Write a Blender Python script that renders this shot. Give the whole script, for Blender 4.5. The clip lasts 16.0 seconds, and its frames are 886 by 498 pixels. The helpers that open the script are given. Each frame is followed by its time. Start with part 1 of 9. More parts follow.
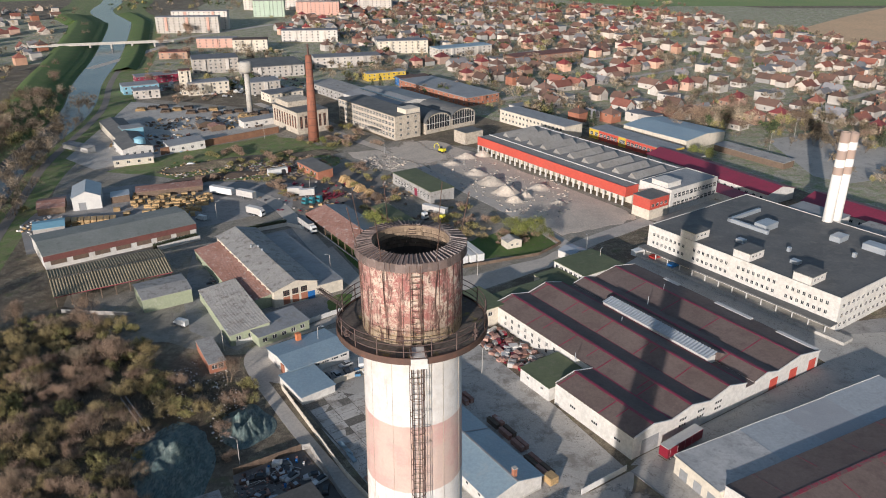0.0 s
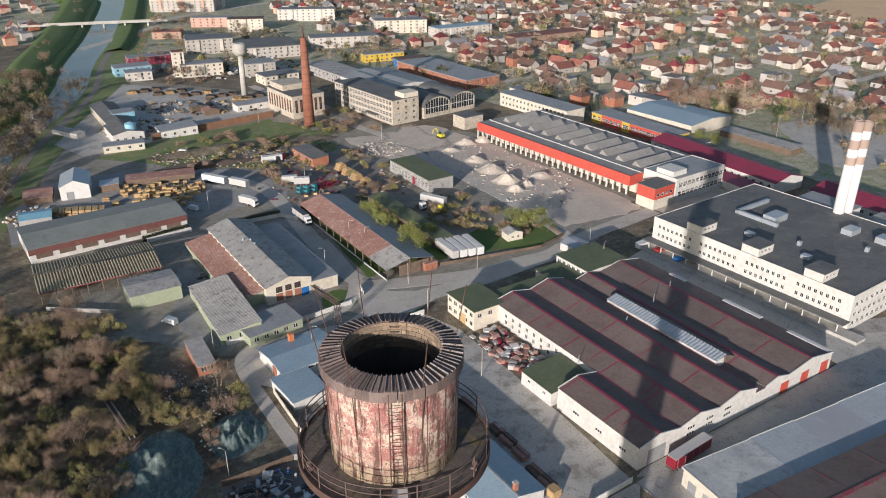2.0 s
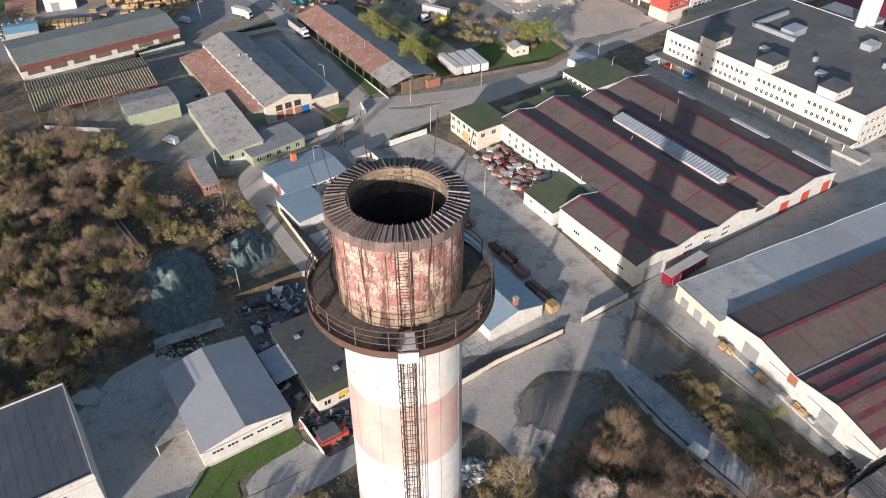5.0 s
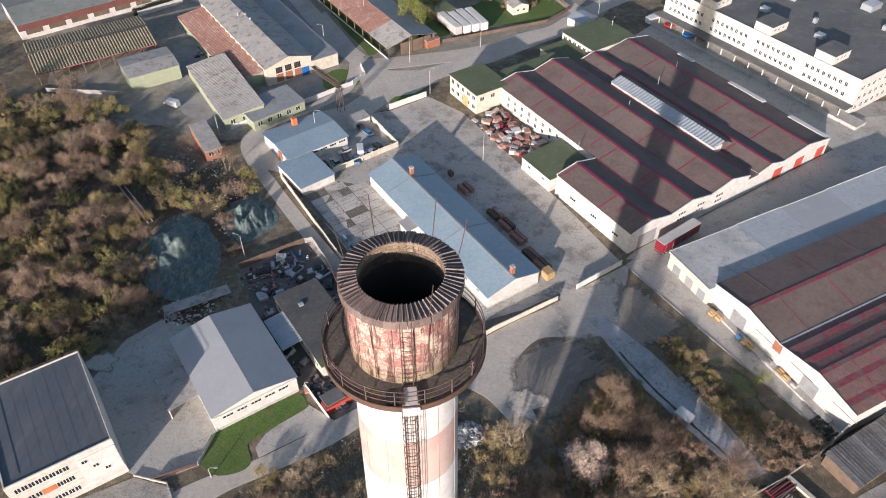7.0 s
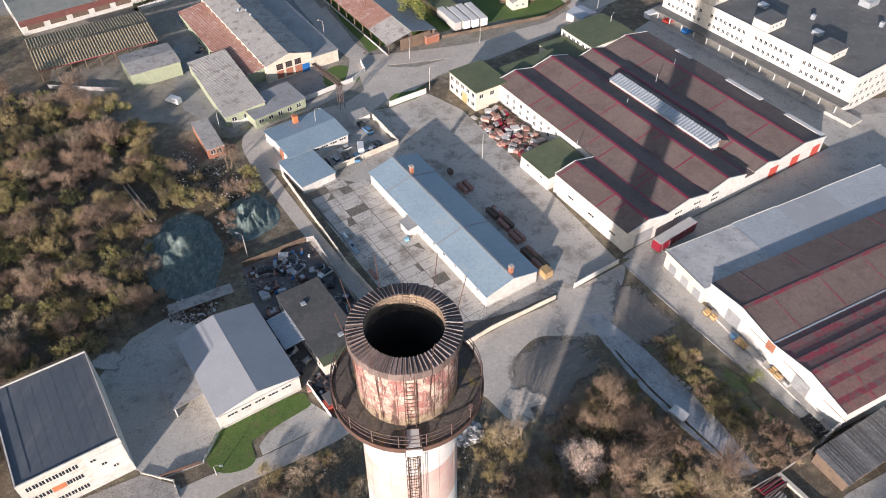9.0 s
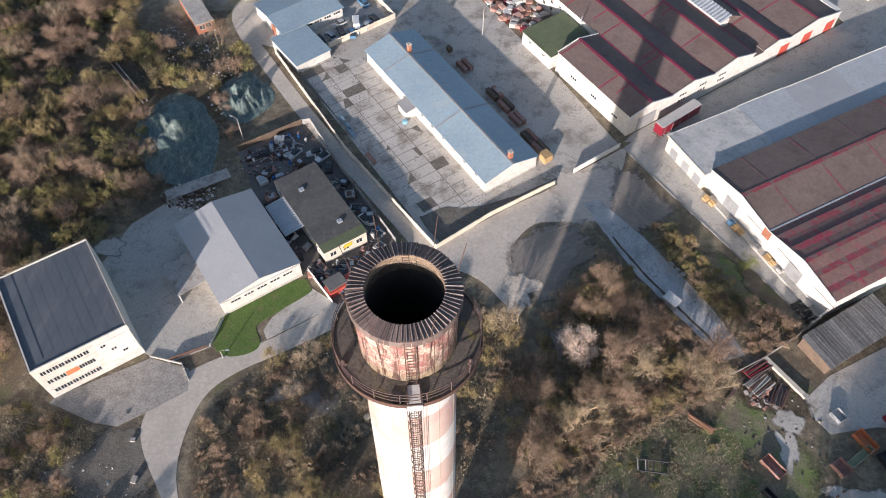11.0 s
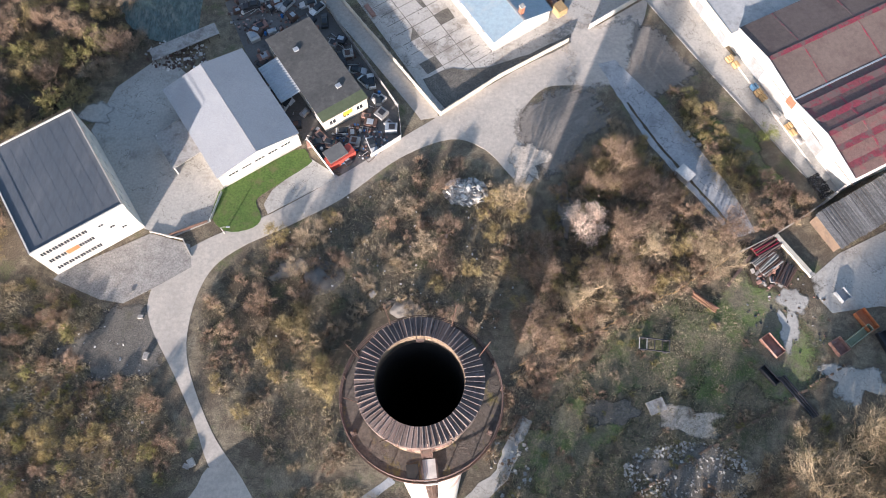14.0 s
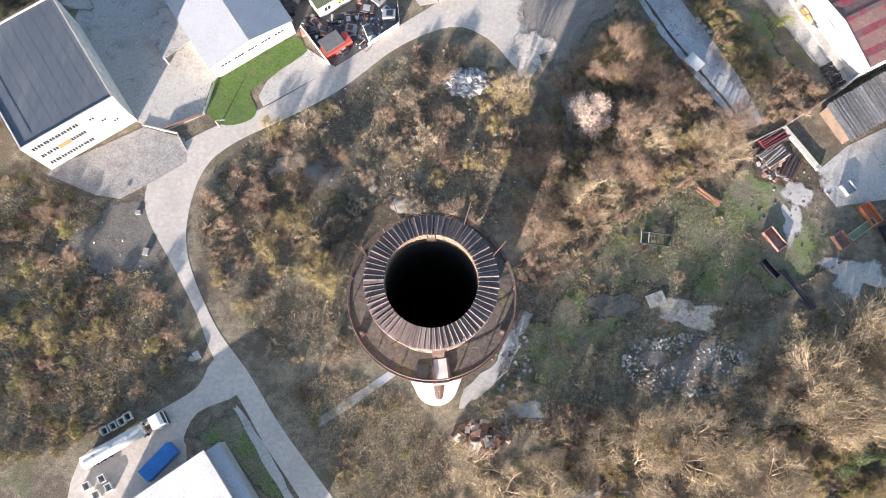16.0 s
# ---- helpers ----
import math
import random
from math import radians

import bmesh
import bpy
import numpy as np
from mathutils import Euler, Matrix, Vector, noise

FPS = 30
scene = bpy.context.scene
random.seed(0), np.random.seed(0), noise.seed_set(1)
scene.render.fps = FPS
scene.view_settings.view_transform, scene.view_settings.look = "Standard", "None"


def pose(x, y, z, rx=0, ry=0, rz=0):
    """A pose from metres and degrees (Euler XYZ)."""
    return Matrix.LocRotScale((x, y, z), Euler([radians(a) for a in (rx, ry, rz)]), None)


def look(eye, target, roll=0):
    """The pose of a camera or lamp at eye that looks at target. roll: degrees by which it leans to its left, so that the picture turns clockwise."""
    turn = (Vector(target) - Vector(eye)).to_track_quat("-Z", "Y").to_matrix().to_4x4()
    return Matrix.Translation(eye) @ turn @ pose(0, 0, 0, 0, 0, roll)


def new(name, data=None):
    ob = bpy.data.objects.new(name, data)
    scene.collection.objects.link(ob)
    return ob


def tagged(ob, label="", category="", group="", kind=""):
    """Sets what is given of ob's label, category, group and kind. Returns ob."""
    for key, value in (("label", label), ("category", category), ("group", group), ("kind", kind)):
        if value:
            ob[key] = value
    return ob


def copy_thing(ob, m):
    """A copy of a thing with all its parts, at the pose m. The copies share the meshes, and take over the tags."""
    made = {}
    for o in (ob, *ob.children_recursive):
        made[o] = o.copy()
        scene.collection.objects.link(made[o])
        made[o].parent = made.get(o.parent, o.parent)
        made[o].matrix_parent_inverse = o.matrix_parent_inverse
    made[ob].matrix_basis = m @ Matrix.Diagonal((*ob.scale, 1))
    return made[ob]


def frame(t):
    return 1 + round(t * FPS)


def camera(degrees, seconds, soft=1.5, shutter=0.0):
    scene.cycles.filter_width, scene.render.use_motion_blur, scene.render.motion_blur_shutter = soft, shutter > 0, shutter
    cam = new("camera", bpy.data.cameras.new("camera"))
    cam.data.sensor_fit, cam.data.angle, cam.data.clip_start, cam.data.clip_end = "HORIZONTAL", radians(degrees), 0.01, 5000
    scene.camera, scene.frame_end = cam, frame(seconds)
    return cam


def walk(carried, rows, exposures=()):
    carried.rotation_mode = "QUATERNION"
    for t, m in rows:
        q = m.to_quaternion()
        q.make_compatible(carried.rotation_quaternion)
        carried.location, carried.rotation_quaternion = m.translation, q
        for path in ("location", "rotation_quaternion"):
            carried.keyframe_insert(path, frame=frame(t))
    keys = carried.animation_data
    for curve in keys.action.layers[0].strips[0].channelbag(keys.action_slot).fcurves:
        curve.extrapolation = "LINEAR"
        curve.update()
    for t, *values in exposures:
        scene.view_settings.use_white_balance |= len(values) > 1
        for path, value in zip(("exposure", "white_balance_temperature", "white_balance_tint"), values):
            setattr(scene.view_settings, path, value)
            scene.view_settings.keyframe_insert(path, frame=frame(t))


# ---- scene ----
cam = camera(61.0, 16.0, 1.0)

# seconds, eye, a point ahead, roll
PATH = [
    (0, (1.588, -36.719, 118.779), (1.648, -18.372, 110.820), 0.0),
    (0.5, (1.720, -34.125, 118.898), (1.780, -15.808, 110.870), 0.0),
    (1, (1.795, -31.257, 119.342), (1.875, -13.084, 110.991), 0.0),
    (1.5, (1.946, -28.180, 119.651), (2.036, -10.048, 111.210), 0.0),
    (2, (2.032, -26.302, 120.207), (2.102, -8.193, 111.718), -0.0),
    (2.5, (2.002, -25.322, 120.336), (2.052, -7.219, 111.835), -0.1),
    (3, (1.941, -25.183, 120.284), (1.951, -7.434, 111.065), -0.1),
    (3.5, (1.870, -25.145, 119.969), (1.870, -8.093, 109.518), -0.1),
    (4, (1.834, -25.088, 119.559), (1.834, -8.813, 107.935), -0.1),
    (6.5, (1.981, -24.850, 126.294), (1.981, -9.879, 113.033), 0.0),
    (7, (1.957, -24.716, 128.282), (1.967, -10.184, 114.541), 0.0),
    (7.5, (1.915, -24.471, 129.642), (1.925, -10.007, 115.828), 0.0),
    (8, (1.907, -24.388, 130.466), (1.927, -10.003, 116.571), 0.0),
    (10.5, (1.899, -22.531, 135.347), (1.949, -9.328, 120.324), 0.2),
    (11, (1.810, -20.116, 135.533), (1.880, -8.614, 119.171), 0.3),
    (11.5, (1.778, -16.890, 136.045), (1.848, -5.912, 119.328), 0.3),
    (12, (1.772, -12.970, 136.696), (1.852, -2.259, 119.806), 0.4),
    (12.5, (1.709, -9.535, 137.415), (1.799, 0.326, 120.014), 0.5),
    (13, (1.494, -7.498, 137.676), (1.574, 1.410, 119.769), 0.6),
    (13.5, (1.188, -6.672, 137.563), (1.238, 1.304, 119.222), 0.5),
    (14, (0.946, -6.453, 137.370), (1.006, 0.608, 118.658), 0.6),
    (14.5, (0.769, -6.338, 136.982), (0.849, -0.166, 117.958), 0.8),
    (15, (0.593, -6.313, 136.506), (0.693, -1.024, 117.219), 1.1),
    (15.5, (0.446, -6.173, 136.037), (0.556, -1.502, 116.590), 1.3),
    (16, (0.301, -5.801, 135.737), (0.431, -1.441, 116.218), 1.6),
]
# seconds, stops, kelvin, tint
EXPOSURE = [(0, 0.2, 5900, 11), (2.5, 0.34, 5900, 11), (4, 0.44, 5950, 12), (6.5, 0.65, 6030, 15), (8, 0.8, 6080, 17), (10.5, 0.82, 6030, 15), (12, 1.02, 6060, 17), (13, 1.22, 6080, 17), (14, 1.44, 6060, 16), (16, 1.82, 6060, 15)]
walk(cam, [(t, look(e, g, r)) for t, e, g, r in PATH], EXPOSURE)

# ---- light ----
SUN_AZ, SUN_EL = radians(203.0), radians(11.4)
world = bpy.data.worlds.new("sky")
scene.world = world
world.use_nodes = True
wn = world.node_tree.nodes
sky = wn.new("ShaderNodeTexSky")
sky.sky_type, sky.sun_disc = "NISHITA", False
sky.sun_elevation, sky.sun_rotation = SUN_EL, SUN_AZ
world.node_tree.links.new(sky.outputs[0], wn["Background"].inputs[0])
wn["Background"].inputs[1].default_value = 0.102
sun = new("sun", bpy.data.lights.new("sun", "SUN"))
sun.data.energy, sun.data.angle, sun.data.color = 4.9, radians(0.6), (1.0, 0.87, 0.745)
sun.matrix_world = look((math.sin(SUN_AZ) * math.cos(SUN_EL) * 500, math.cos(SUN_AZ) * math.cos(SUN_EL) * 500, math.sin(SUN_EL) * 500), (0, 0, 0))


# ---- materials ----
def mix(nt, fac, a, b, mode="MIX"):
    n = nt.nodes.new("ShaderNodeMix")
    n.data_type, n.blend_type = "RGBA", mode
    for i, v in ((0, fac), (6, a), (7, b)):
        if isinstance(v, (int, float)):
            n.inputs[i].default_value = v
        elif isinstance(v, tuple):
            n.inputs[i].default_value = (*v[:3], 1)
        else:
            nt.links.new(v, n.inputs[i])
    return n.outputs[2]


def noise_at(nt, vec, scale, detail=4.0, rough=0.6):
    n = nt.nodes.new("ShaderNodeTexNoise")
    n.inputs["Scale"].default_value, n.inputs["Detail"].default_value, n.inputs["Roughness"].default_value = scale, detail, rough
    nt.links.new(vec, n.inputs["Vector"])
    return n.outputs["Fac"]


def ramp(nt, fac, lo, hi):
    n = nt.nodes.new("ShaderNodeMapRange")
    n.inputs[1].default_value, n.inputs[2].default_value = lo, hi
    nt.links.new(fac, n.inputs[0])
    return n.outputs[0]


def surf(name, a, b=None, c=None, big=0.15, small=3.0, rough=0.85, bump=0.15, metal=0.0, stains=(0.55, 0.75), vary=0.0, stretch=None, isle=False, grain=0.2):
    """Two colours mixed by coarse noise, grain by fine noise, stains of a third colour, relief."""
    m = bpy.data.materials.new(name)
    m.use_nodes = True
    nt = m.node_tree
    bsdf = nt.nodes["Principled BSDF"]
    tc = nt.nodes.new("ShaderNodeNewGeometry").outputs["Position"]
    if stretch:
        mp = nt.nodes.new("ShaderNodeMapping")
        mp.inputs["Scale"].default_value = stretch
        nt.links.new(tc, mp.inputs[0])
        tc = mp.outputs[0]
    b = b or tuple(v * 0.8 for v in a)
    col = mix(nt, ramp(nt, noise_at(nt, tc, big), 0.35, 0.65), a, b)
    fine = noise_at(nt, tc, small, 6.0, 0.7)
    col = mix(nt, grain, col, mix(nt, ramp(nt, fine, 0.3, 0.7), (0.3, 0.3, 0.3), (1.7, 1.7, 1.7)), "MULTIPLY")
    if c:
        col = mix(nt, ramp(nt, noise_at(nt, tc, big * 3.1, 6.0, 0.65), *stains), col, c)
    if vary:
        oi = nt.nodes.new("ShaderNodeObjectInfo").outputs["Random"]
        col = mix(nt, 1.0, col, mix(nt, oi, (1 - vary,) * 3, (1 + vary,) * 3), "MULTIPLY")
    if vary and isle:
        ri = nt.nodes.new("ShaderNodeNewGeometry").outputs["Random Per Island"]
        col = mix(nt, 1.0, col, mix(nt, ri, (0.7, 0.75, 0.8), (1.3, 1.2, 1.15)), "MULTIPLY")
    nt.links.new(col, bsdf.inputs["Base Color"])
    bsdf.inputs["Roughness"].default_value, bsdf.inputs["Metallic"].default_value = rough, metal
    if bump:
        bp = nt.nodes.new("ShaderNodeBump")
        bp.inputs["Strength"].default_value, bp.inputs["Distance"].default_value = bump, 0.1
        nt.links.new(fine, bp.inputs["Height"])
        nt.links.new(bp.outputs[0], bsdf.inputs["Normal"])
    return m


def earth(name, soil, straw, moss, pale, straw_at=(0.47, 0.58), moss_at=(0.54, 0.66), pale_at=(0.66, 0.72), seed=0.0):
    """Rough open ground: dark soil, mats of straw, moss, pale litter and stones, each with a broken edge."""
    m = bpy.data.materials.new(name)
    m.use_nodes = True
    nt = m.node_tree
    bsdf = nt.nodes["Principled BSDF"]
    mp = nt.nodes.new("ShaderNodeMapping")
    mp.inputs["Location"].default_value = (seed, seed * 0.7, 0)
    nt.links.new(nt.nodes.new("ShaderNodeNewGeometry").outputs["Position"], mp.inputs[0])
    pos = mp.outputs[0]
    broad = noise_at(nt, pos, 0.09, 9.0, 0.68)
    mid = noise_at(nt, pos, 0.55, 8.0, 0.74)
    fine = noise_at(nt, pos, 4.5, 6.0, 0.8)
    col = mix(nt, ramp(nt, mix(nt, 0.5, broad, mid), *straw_at), soil, straw)
    col = mix(nt, ramp(nt, noise_at(nt, pos, 0.16, 10.0, 0.72), *moss_at), col, moss)
    col = mix(nt, ramp(nt, noise_at(nt, pos, 1.4, 9.0, 0.78), *pale_at), col, pale)
    col = mix(nt, 0.85, col, mix(nt, ramp(nt, fine, 0.38, 0.62), (0.32, 0.32, 0.33), (1.7, 1.68, 1.62)), "MULTIPLY")
    nt.links.new(col, bsdf.inputs["Base Color"])
    bsdf.inputs["Roughness"].default_value = 0.95
    bp = nt.nodes.new("ShaderNodeBump")
    bp.inputs["Strength"].default_value, bp.inputs["Distance"].default_value = 0.9, 0.14
    nt.links.new(mid, bp.inputs["Height"])
    nt.links.new(bp.outputs[0], bsdf.inputs["Normal"])
    return m


def paved(name, a, b, dirt, crack=None, stain_at=(0.5, 0.66), small=2.2, grit=(0.6, 0.7)):
    """Old concrete or asphalt: two tones, ragged dirt stains, long dark cracks, dusty speckle."""
    m = surf(name, a, b, None, 0.07, small, 0.9, 0.08, grain=0.28)
    nt = m.node_tree
    bsdf = nt.nodes["Principled BSDF"]
    col = bsdf.inputs["Base Color"].links[0].from_socket
    pos = nt.nodes.new("ShaderNodeNewGeometry").outputs["Position"]
    col = mix(nt, ramp(nt, noise_at(nt, pos, 0.17, 10.0, 0.7), *stain_at), col, dirt)
    col = mix(nt, ramp(nt, noise_at(nt, pos, 0.9, 9.0, 0.8), *grit), col, tuple(v * 0.7 for v in dirt))
    if crack:
        ridge = nt.nodes.new("ShaderNodeMath")
        ridge.operation = "SUBTRACT"
        ridge.inputs[1].default_value = 0.5
        nt.links.new(noise_at(nt, pos, 0.11, 7.0, 0.6), ridge.inputs[0])
        bare = nt.nodes.new("ShaderNodeMath")
        bare.operation = "ABSOLUTE"
        nt.links.new(ridge.outputs[0], bare.inputs[0])
        col = mix(nt, ramp(nt, bare.outputs[0], 0.004, 0.001), col, crack)
    nt.links.new(col, bsdf.inputs["Base Color"])
    return m


M = {}
M["ground"] = earth("scrub_soil", (0.125, 0.10, 0.072), (0.255, 0.215, 0.15), (0.12, 0.125, 0.062), (0.40, 0.35, 0.27))
M["road"] = paved("dusty_asphalt", (0.46, 0.415, 0.36), (0.52, 0.47, 0.405), (0.37, 0.335, 0.295), None, (0.48, 0.75), 1.2, (0.62, 0.95))
M["concrete"] = paved("worn_concrete", (0.48, 0.455, 0.41), (0.41, 0.39, 0.352), (0.29, 0.27, 0.24), (0.2, 0.185, 0.165), (0.53, 0.68))
M["dirt"] = paved("dirt_yard", (0.235, 0.208, 0.178), (0.19, 0.168, 0.145), (0.29, 0.262, 0.228), None, (0.5, 0.72), 1.5, (0.66, 0.85))
M["grass"] = surf("lawn", (0.07, 0.13, 0.025), (0.10, 0.15, 0.035), (0.13, 0.125, 0.06), 0.12, 2.4, 0.95, 0.6, stains=(0.52, 0.7), grain=0.6)
M["white"] = surf("white_plaster", (0.59, 0.57, 0.53), (0.54, 0.515, 0.475), (0.42, 0.385, 0.34), 0.12, 0.9, 0.88, 0.05, stains=(0.56, 0.8), grain=0.25)
M["cream"] = surf("cream_plaster", (0.62, 0.56, 0.46), (0.55, 0.495, 0.405), (0.40, 0.345, 0.27), 0.1, 0.9, 0.88, 0.08)
M["brown_roof"] = surf("brown_felt_roof", (0.135, 0.10, 0.087), (0.165, 0.125, 0.11), (0.105, 0.072, 0.065), 0.07, 1.2, 0.85, 0.15, stains=(0.5, 0.75), grain=0.25)
M["dark_roof"] = surf("dark_felt_roof", (0.105, 0.108, 0.108), (0.145, 0.145, 0.14), (0.2, 0.195, 0.18), 0.1, 1.1, 0.8, 0.1, stains=(0.52, 0.8))
M["red"] = surf("red_cladding", (0.50, 0.085, 0.058), (0.45, 0.075, 0.052), (0.40, 0.10, 0.075), 0.1, 1.0, 0.6, 0.05, stains=(0.56, 0.75))
M["brick"] = surf("brick_wall", (0.36, 0.15, 0.09), (0.30, 0.12, 0.07), (0.42, 0.25, 0.18), 0.2, 2.0, 0.9, 0.2)
M["water"] = surf("river_water", (0.13, 0.14, 0.14), (0.09, 0.105, 0.11), (0.2, 0.19, 0.17), 0.03, 0.5, 0.22, 0.25)
M["blue_roof"] = surf("blue_grey_sheet_roof", (0.27, 0.355, 0.41), (0.23, 0.31, 0.37), (0.32, 0.36, 0.385), 0.08, 1.4, 0.5, 0.05)
M["grey_roof"] = surf("grey_sheet_roof", (0.30, 0.305, 0.31), (0.25, 0.255, 0.26), (0.20, 0.185, 0.165), 0.12, 1.5, 0.6, 0.08, stains=(0.52, 0.8))
M["green_roof"] = surf("mossy_green_roof", (0.12, 0.14, 0.075), (0.09, 0.11, 0.06), (0.15, 0.15, 0.10), 0.12, 1.2, 0.85, 0.15)
M["rust"] = surf("rusty_roof", (0.26, 0.13, 0.095), (0.34, 0.20, 0.16), (0.43, 0.37, 0.34), 0.15, 1.5, 0.75, 0.15, stains=(0.55, 0.7), grain=0.4)
M["magenta"] = surf("dark_red_sheet_roof", (0.25, 0.028, 0.06), (0.20, 0.025, 0.05), (0.15, 0.05, 0.055), 0.1, 1.0, 0.55, 0.05, stains=(0.56, 0.75))


# ---- helpers ----
def part(name, bm, material, parent=None, label="", smooth=False):
    me = bpy.data.meshes.new(name)
    bm.to_mesh(me)
    bm.free()
    for p in me.polygons:
        p.use_smooth = smooth
    for k in (material if isinstance(material, (list, tuple)) else [material]):
        me.materials.append(M[k] if isinstance(k, str) else k)
    ob = new(name, me)
    ob.parent = parent
    return tagged(ob, label)


def thing(name, x=0, y=0, z=0, rz=0, label="", category="", group="", kind=""):
    e = new(name)
    e.matrix_basis = pose(x, y, z, 0, 0, rz)
    return tagged(e, label, category, group, kind)


def box(bm, x0, y0, z0, x1, y1, z1, mi=0):
    v = [bm.verts.new((x, y, z)) for z in (z0, z1) for y in (y0, y1) for x in (x0, x1)]
    for f in ((0, 2, 3, 1), (4, 5, 7, 6), (0, 1, 5, 4), (2, 6, 7, 3), (0, 4, 6, 2), (1, 3, 7, 5)):
        bm.faces.new([v[i] for i in f]).material_index = mi
    return v


def boxed(x0, y0, z0, x1, y1, z1):
    bm = bmesh.new()
    box(bm, x0, y0, z0, x1, y1, z1)
    return bm


def prism(bm, profile, y0, y1):
    """A profile of (x, z) swept along y."""
    a = [bm.verts.new((x, y0, z)) for x, z in profile]
    b = [bm.verts.new((x, y1, z)) for x, z in profile]
    n = len(profile)
    bm.faces.new(a)
    bm.faces.new(b[::-1])
    for i in range(n):
        bm.faces.new((a[i], b[i], b[(i + 1) % n], a[(i + 1) % n]))
    bmesh.ops.recalc_face_normals(bm, faces=bm.faces)


def ribbon(name, pts, z, material, label, thick=0.3, category="", kind="structure"):
    """A flat polygon with an edge, its top at z."""
    bm = bmesh.new()
    top = [bm.verts.new((x, y, z)) for x, y in pts]
    low = [bm.verts.new((x, y, z - thick)) for x, y in pts]
    f = bm.faces.new(top)
    for i in range(len(pts)):
        bm.faces.new((top[i], low[i], low[(i + 1) % len(pts)], top[(i + 1) % len(pts)]))
    bmesh.ops.triangulate(bm, faces=[f])
    bmesh.ops.recalc_face_normals(bm, faces=bm.faces)
    return tagged(part(name, bm, material), label, category, kind=kind)


def strip(pts, width):
    """The outline of a way of a given width along points."""
    out_l, out_r = [], []
    for i, (x, y) in enumerate(pts):
        a, b = Vector(pts[max(i - 1, 0)]), Vector(pts[min(i + 1, len(pts) - 1)])
        d = (b - a).normalized()
        w = width[i] if isinstance(width, (list, tuple)) else width
        out_l.append((x - d.y * w / 2, y + d.x * w / 2))
        out_r.append((x + d.y * w / 2, y - d.x * w / 2))
    return out_l + out_r[::-1]


# ---- more materials ----
def glass_mat(name, col, rough=0.08):
    m = bpy.data.materials.new(name)
    m.use_nodes = True
    b = m.node_tree.nodes["Principled BSDF"]
    b.inputs["Base Color"].default_value, b.inputs["Roughness"].default_value = (*col, 1), rough
    b.inputs["IOR"].default_value = 1.5
    return m


M["glass"] = glass_mat("dark_window_glass", (0.03, 0.035, 0.04))
M["white_trim"] = surf("white_trim_paint", (0.64, 0.625, 0.59), (0.56, 0.54, 0.51), None, 0.3, 3.0, 0.6, 0.0, grain=0.25)
M["steel"] = surf("dark_rusted_steel", (0.075, 0.05, 0.04), (0.11, 0.06, 0.045), (0.16, 0.075, 0.05), 0.6, 5.0, 0.7, 0.2)
M["rail_rust"] = surf("rusty_red_steel", (0.115, 0.078, 0.068), (0.085, 0.056, 0.05), (0.2, 0.145, 0.125), 1.5, 8.0, 0.8, 0.2)
M["zinc"] = surf("zinc_sheet", (0.42, 0.45, 0.48), (0.36, 0.39, 0.42), None, 0.4, 3.0, 0.4, 0.05, 0.3)
M["timber"] = surf("fresh_timber", (0.48, 0.33, 0.16), (0.40, 0.26, 0.12), (0.55, 0.42, 0.24), 0.5, 4.0, 0.8, 0.15, vary=0.2)
M["old_wood"] = surf("weathered_wood", (0.16, 0.11, 0.075), (0.11, 0.08, 0.06), (0.22, 0.17, 0.12), 0.6, 4.0, 0.85, 0.2, vary=0.2)
M["tyre"] = surf("black_rubber", (0.02, 0.02, 0.02), (0.03, 0.03, 0.03), None, 1.0, 6.0, 0.8, 0.1)
M["blue"] = surf("blue_tarpaulin", (0.03, 0.16, 0.42), (0.025, 0.13, 0.36), None, 0.5, 3.0, 0.45, 0.1)
M["cyan"] = surf("light_blue_paint", (0.25, 0.45, 0.55), (0.2, 0.4, 0.5), None, 0.5, 3.0, 0.5, 0.05)
M["yellow"] = surf("yellow_paint", (0.60, 0.42, 0.05), (0.52, 0.36, 0.05), None, 0.5, 3.0, 0.5, 0.05)
M["orange"] = surf("orange_paint", (0.55, 0.20, 0.08), (0.48, 0.16, 0.07), None, 0.5, 3.0, 0.6, 0.05)
M["rubble"] = surf("broken_concrete", (0.36, 0.34, 0.31), (0.27, 0.25, 0.23), (0.42, 0.4, 0.37), 0.5, 3.0, 0.95, 0.3, vary=0.25, grain=0.6)
M["sand"] = surf("pale_sandy_rubble", (0.58, 0.50, 0.41), (0.48, 0.415, 0.34), (0.62, 0.56, 0.48), 0.12, 1.6, 0.95, 0.25, grain=0.6)
M["asphalt"] = paved("dark_asphalt_yard", (0.27, 0.262, 0.25), (0.33, 0.318, 0.3), (0.19, 0.182, 0.17), (0.12, 0.115, 0.11), (0.5, 0.68))
M["oily_ground"] = paved("oily_yard_ground", (0.115, 0.108, 0.10), (0.165, 0.155, 0.145), (0.08, 0.075, 0.07), None, (0.5, 0.68))
M["track_dirt"] = paved("rolled_dirt", (0.265, 0.236, 0.203), (0.225, 0.2, 0.172), (0.19, 0.168, 0.145), None, (0.45, 0.6), 1.5, (0.6, 0.75))
M["slate_grey"] = surf("grey_shingle_roof", (0.37, 0.38, 0.395), (0.33, 0.34, 0.355), (0.41, 0.415, 0.42), 0.1, 5.0, 0.7, 0.12, grain=0.4)
M["fibre"] = surf("mossy_fibre_cement_sheet", (0.27, 0.23, 0.15), (0.20, 0.17, 0.11), (0.32, 0.285, 0.2), 0.2, 2.0, 0.9, 0.2, grain=0.4)
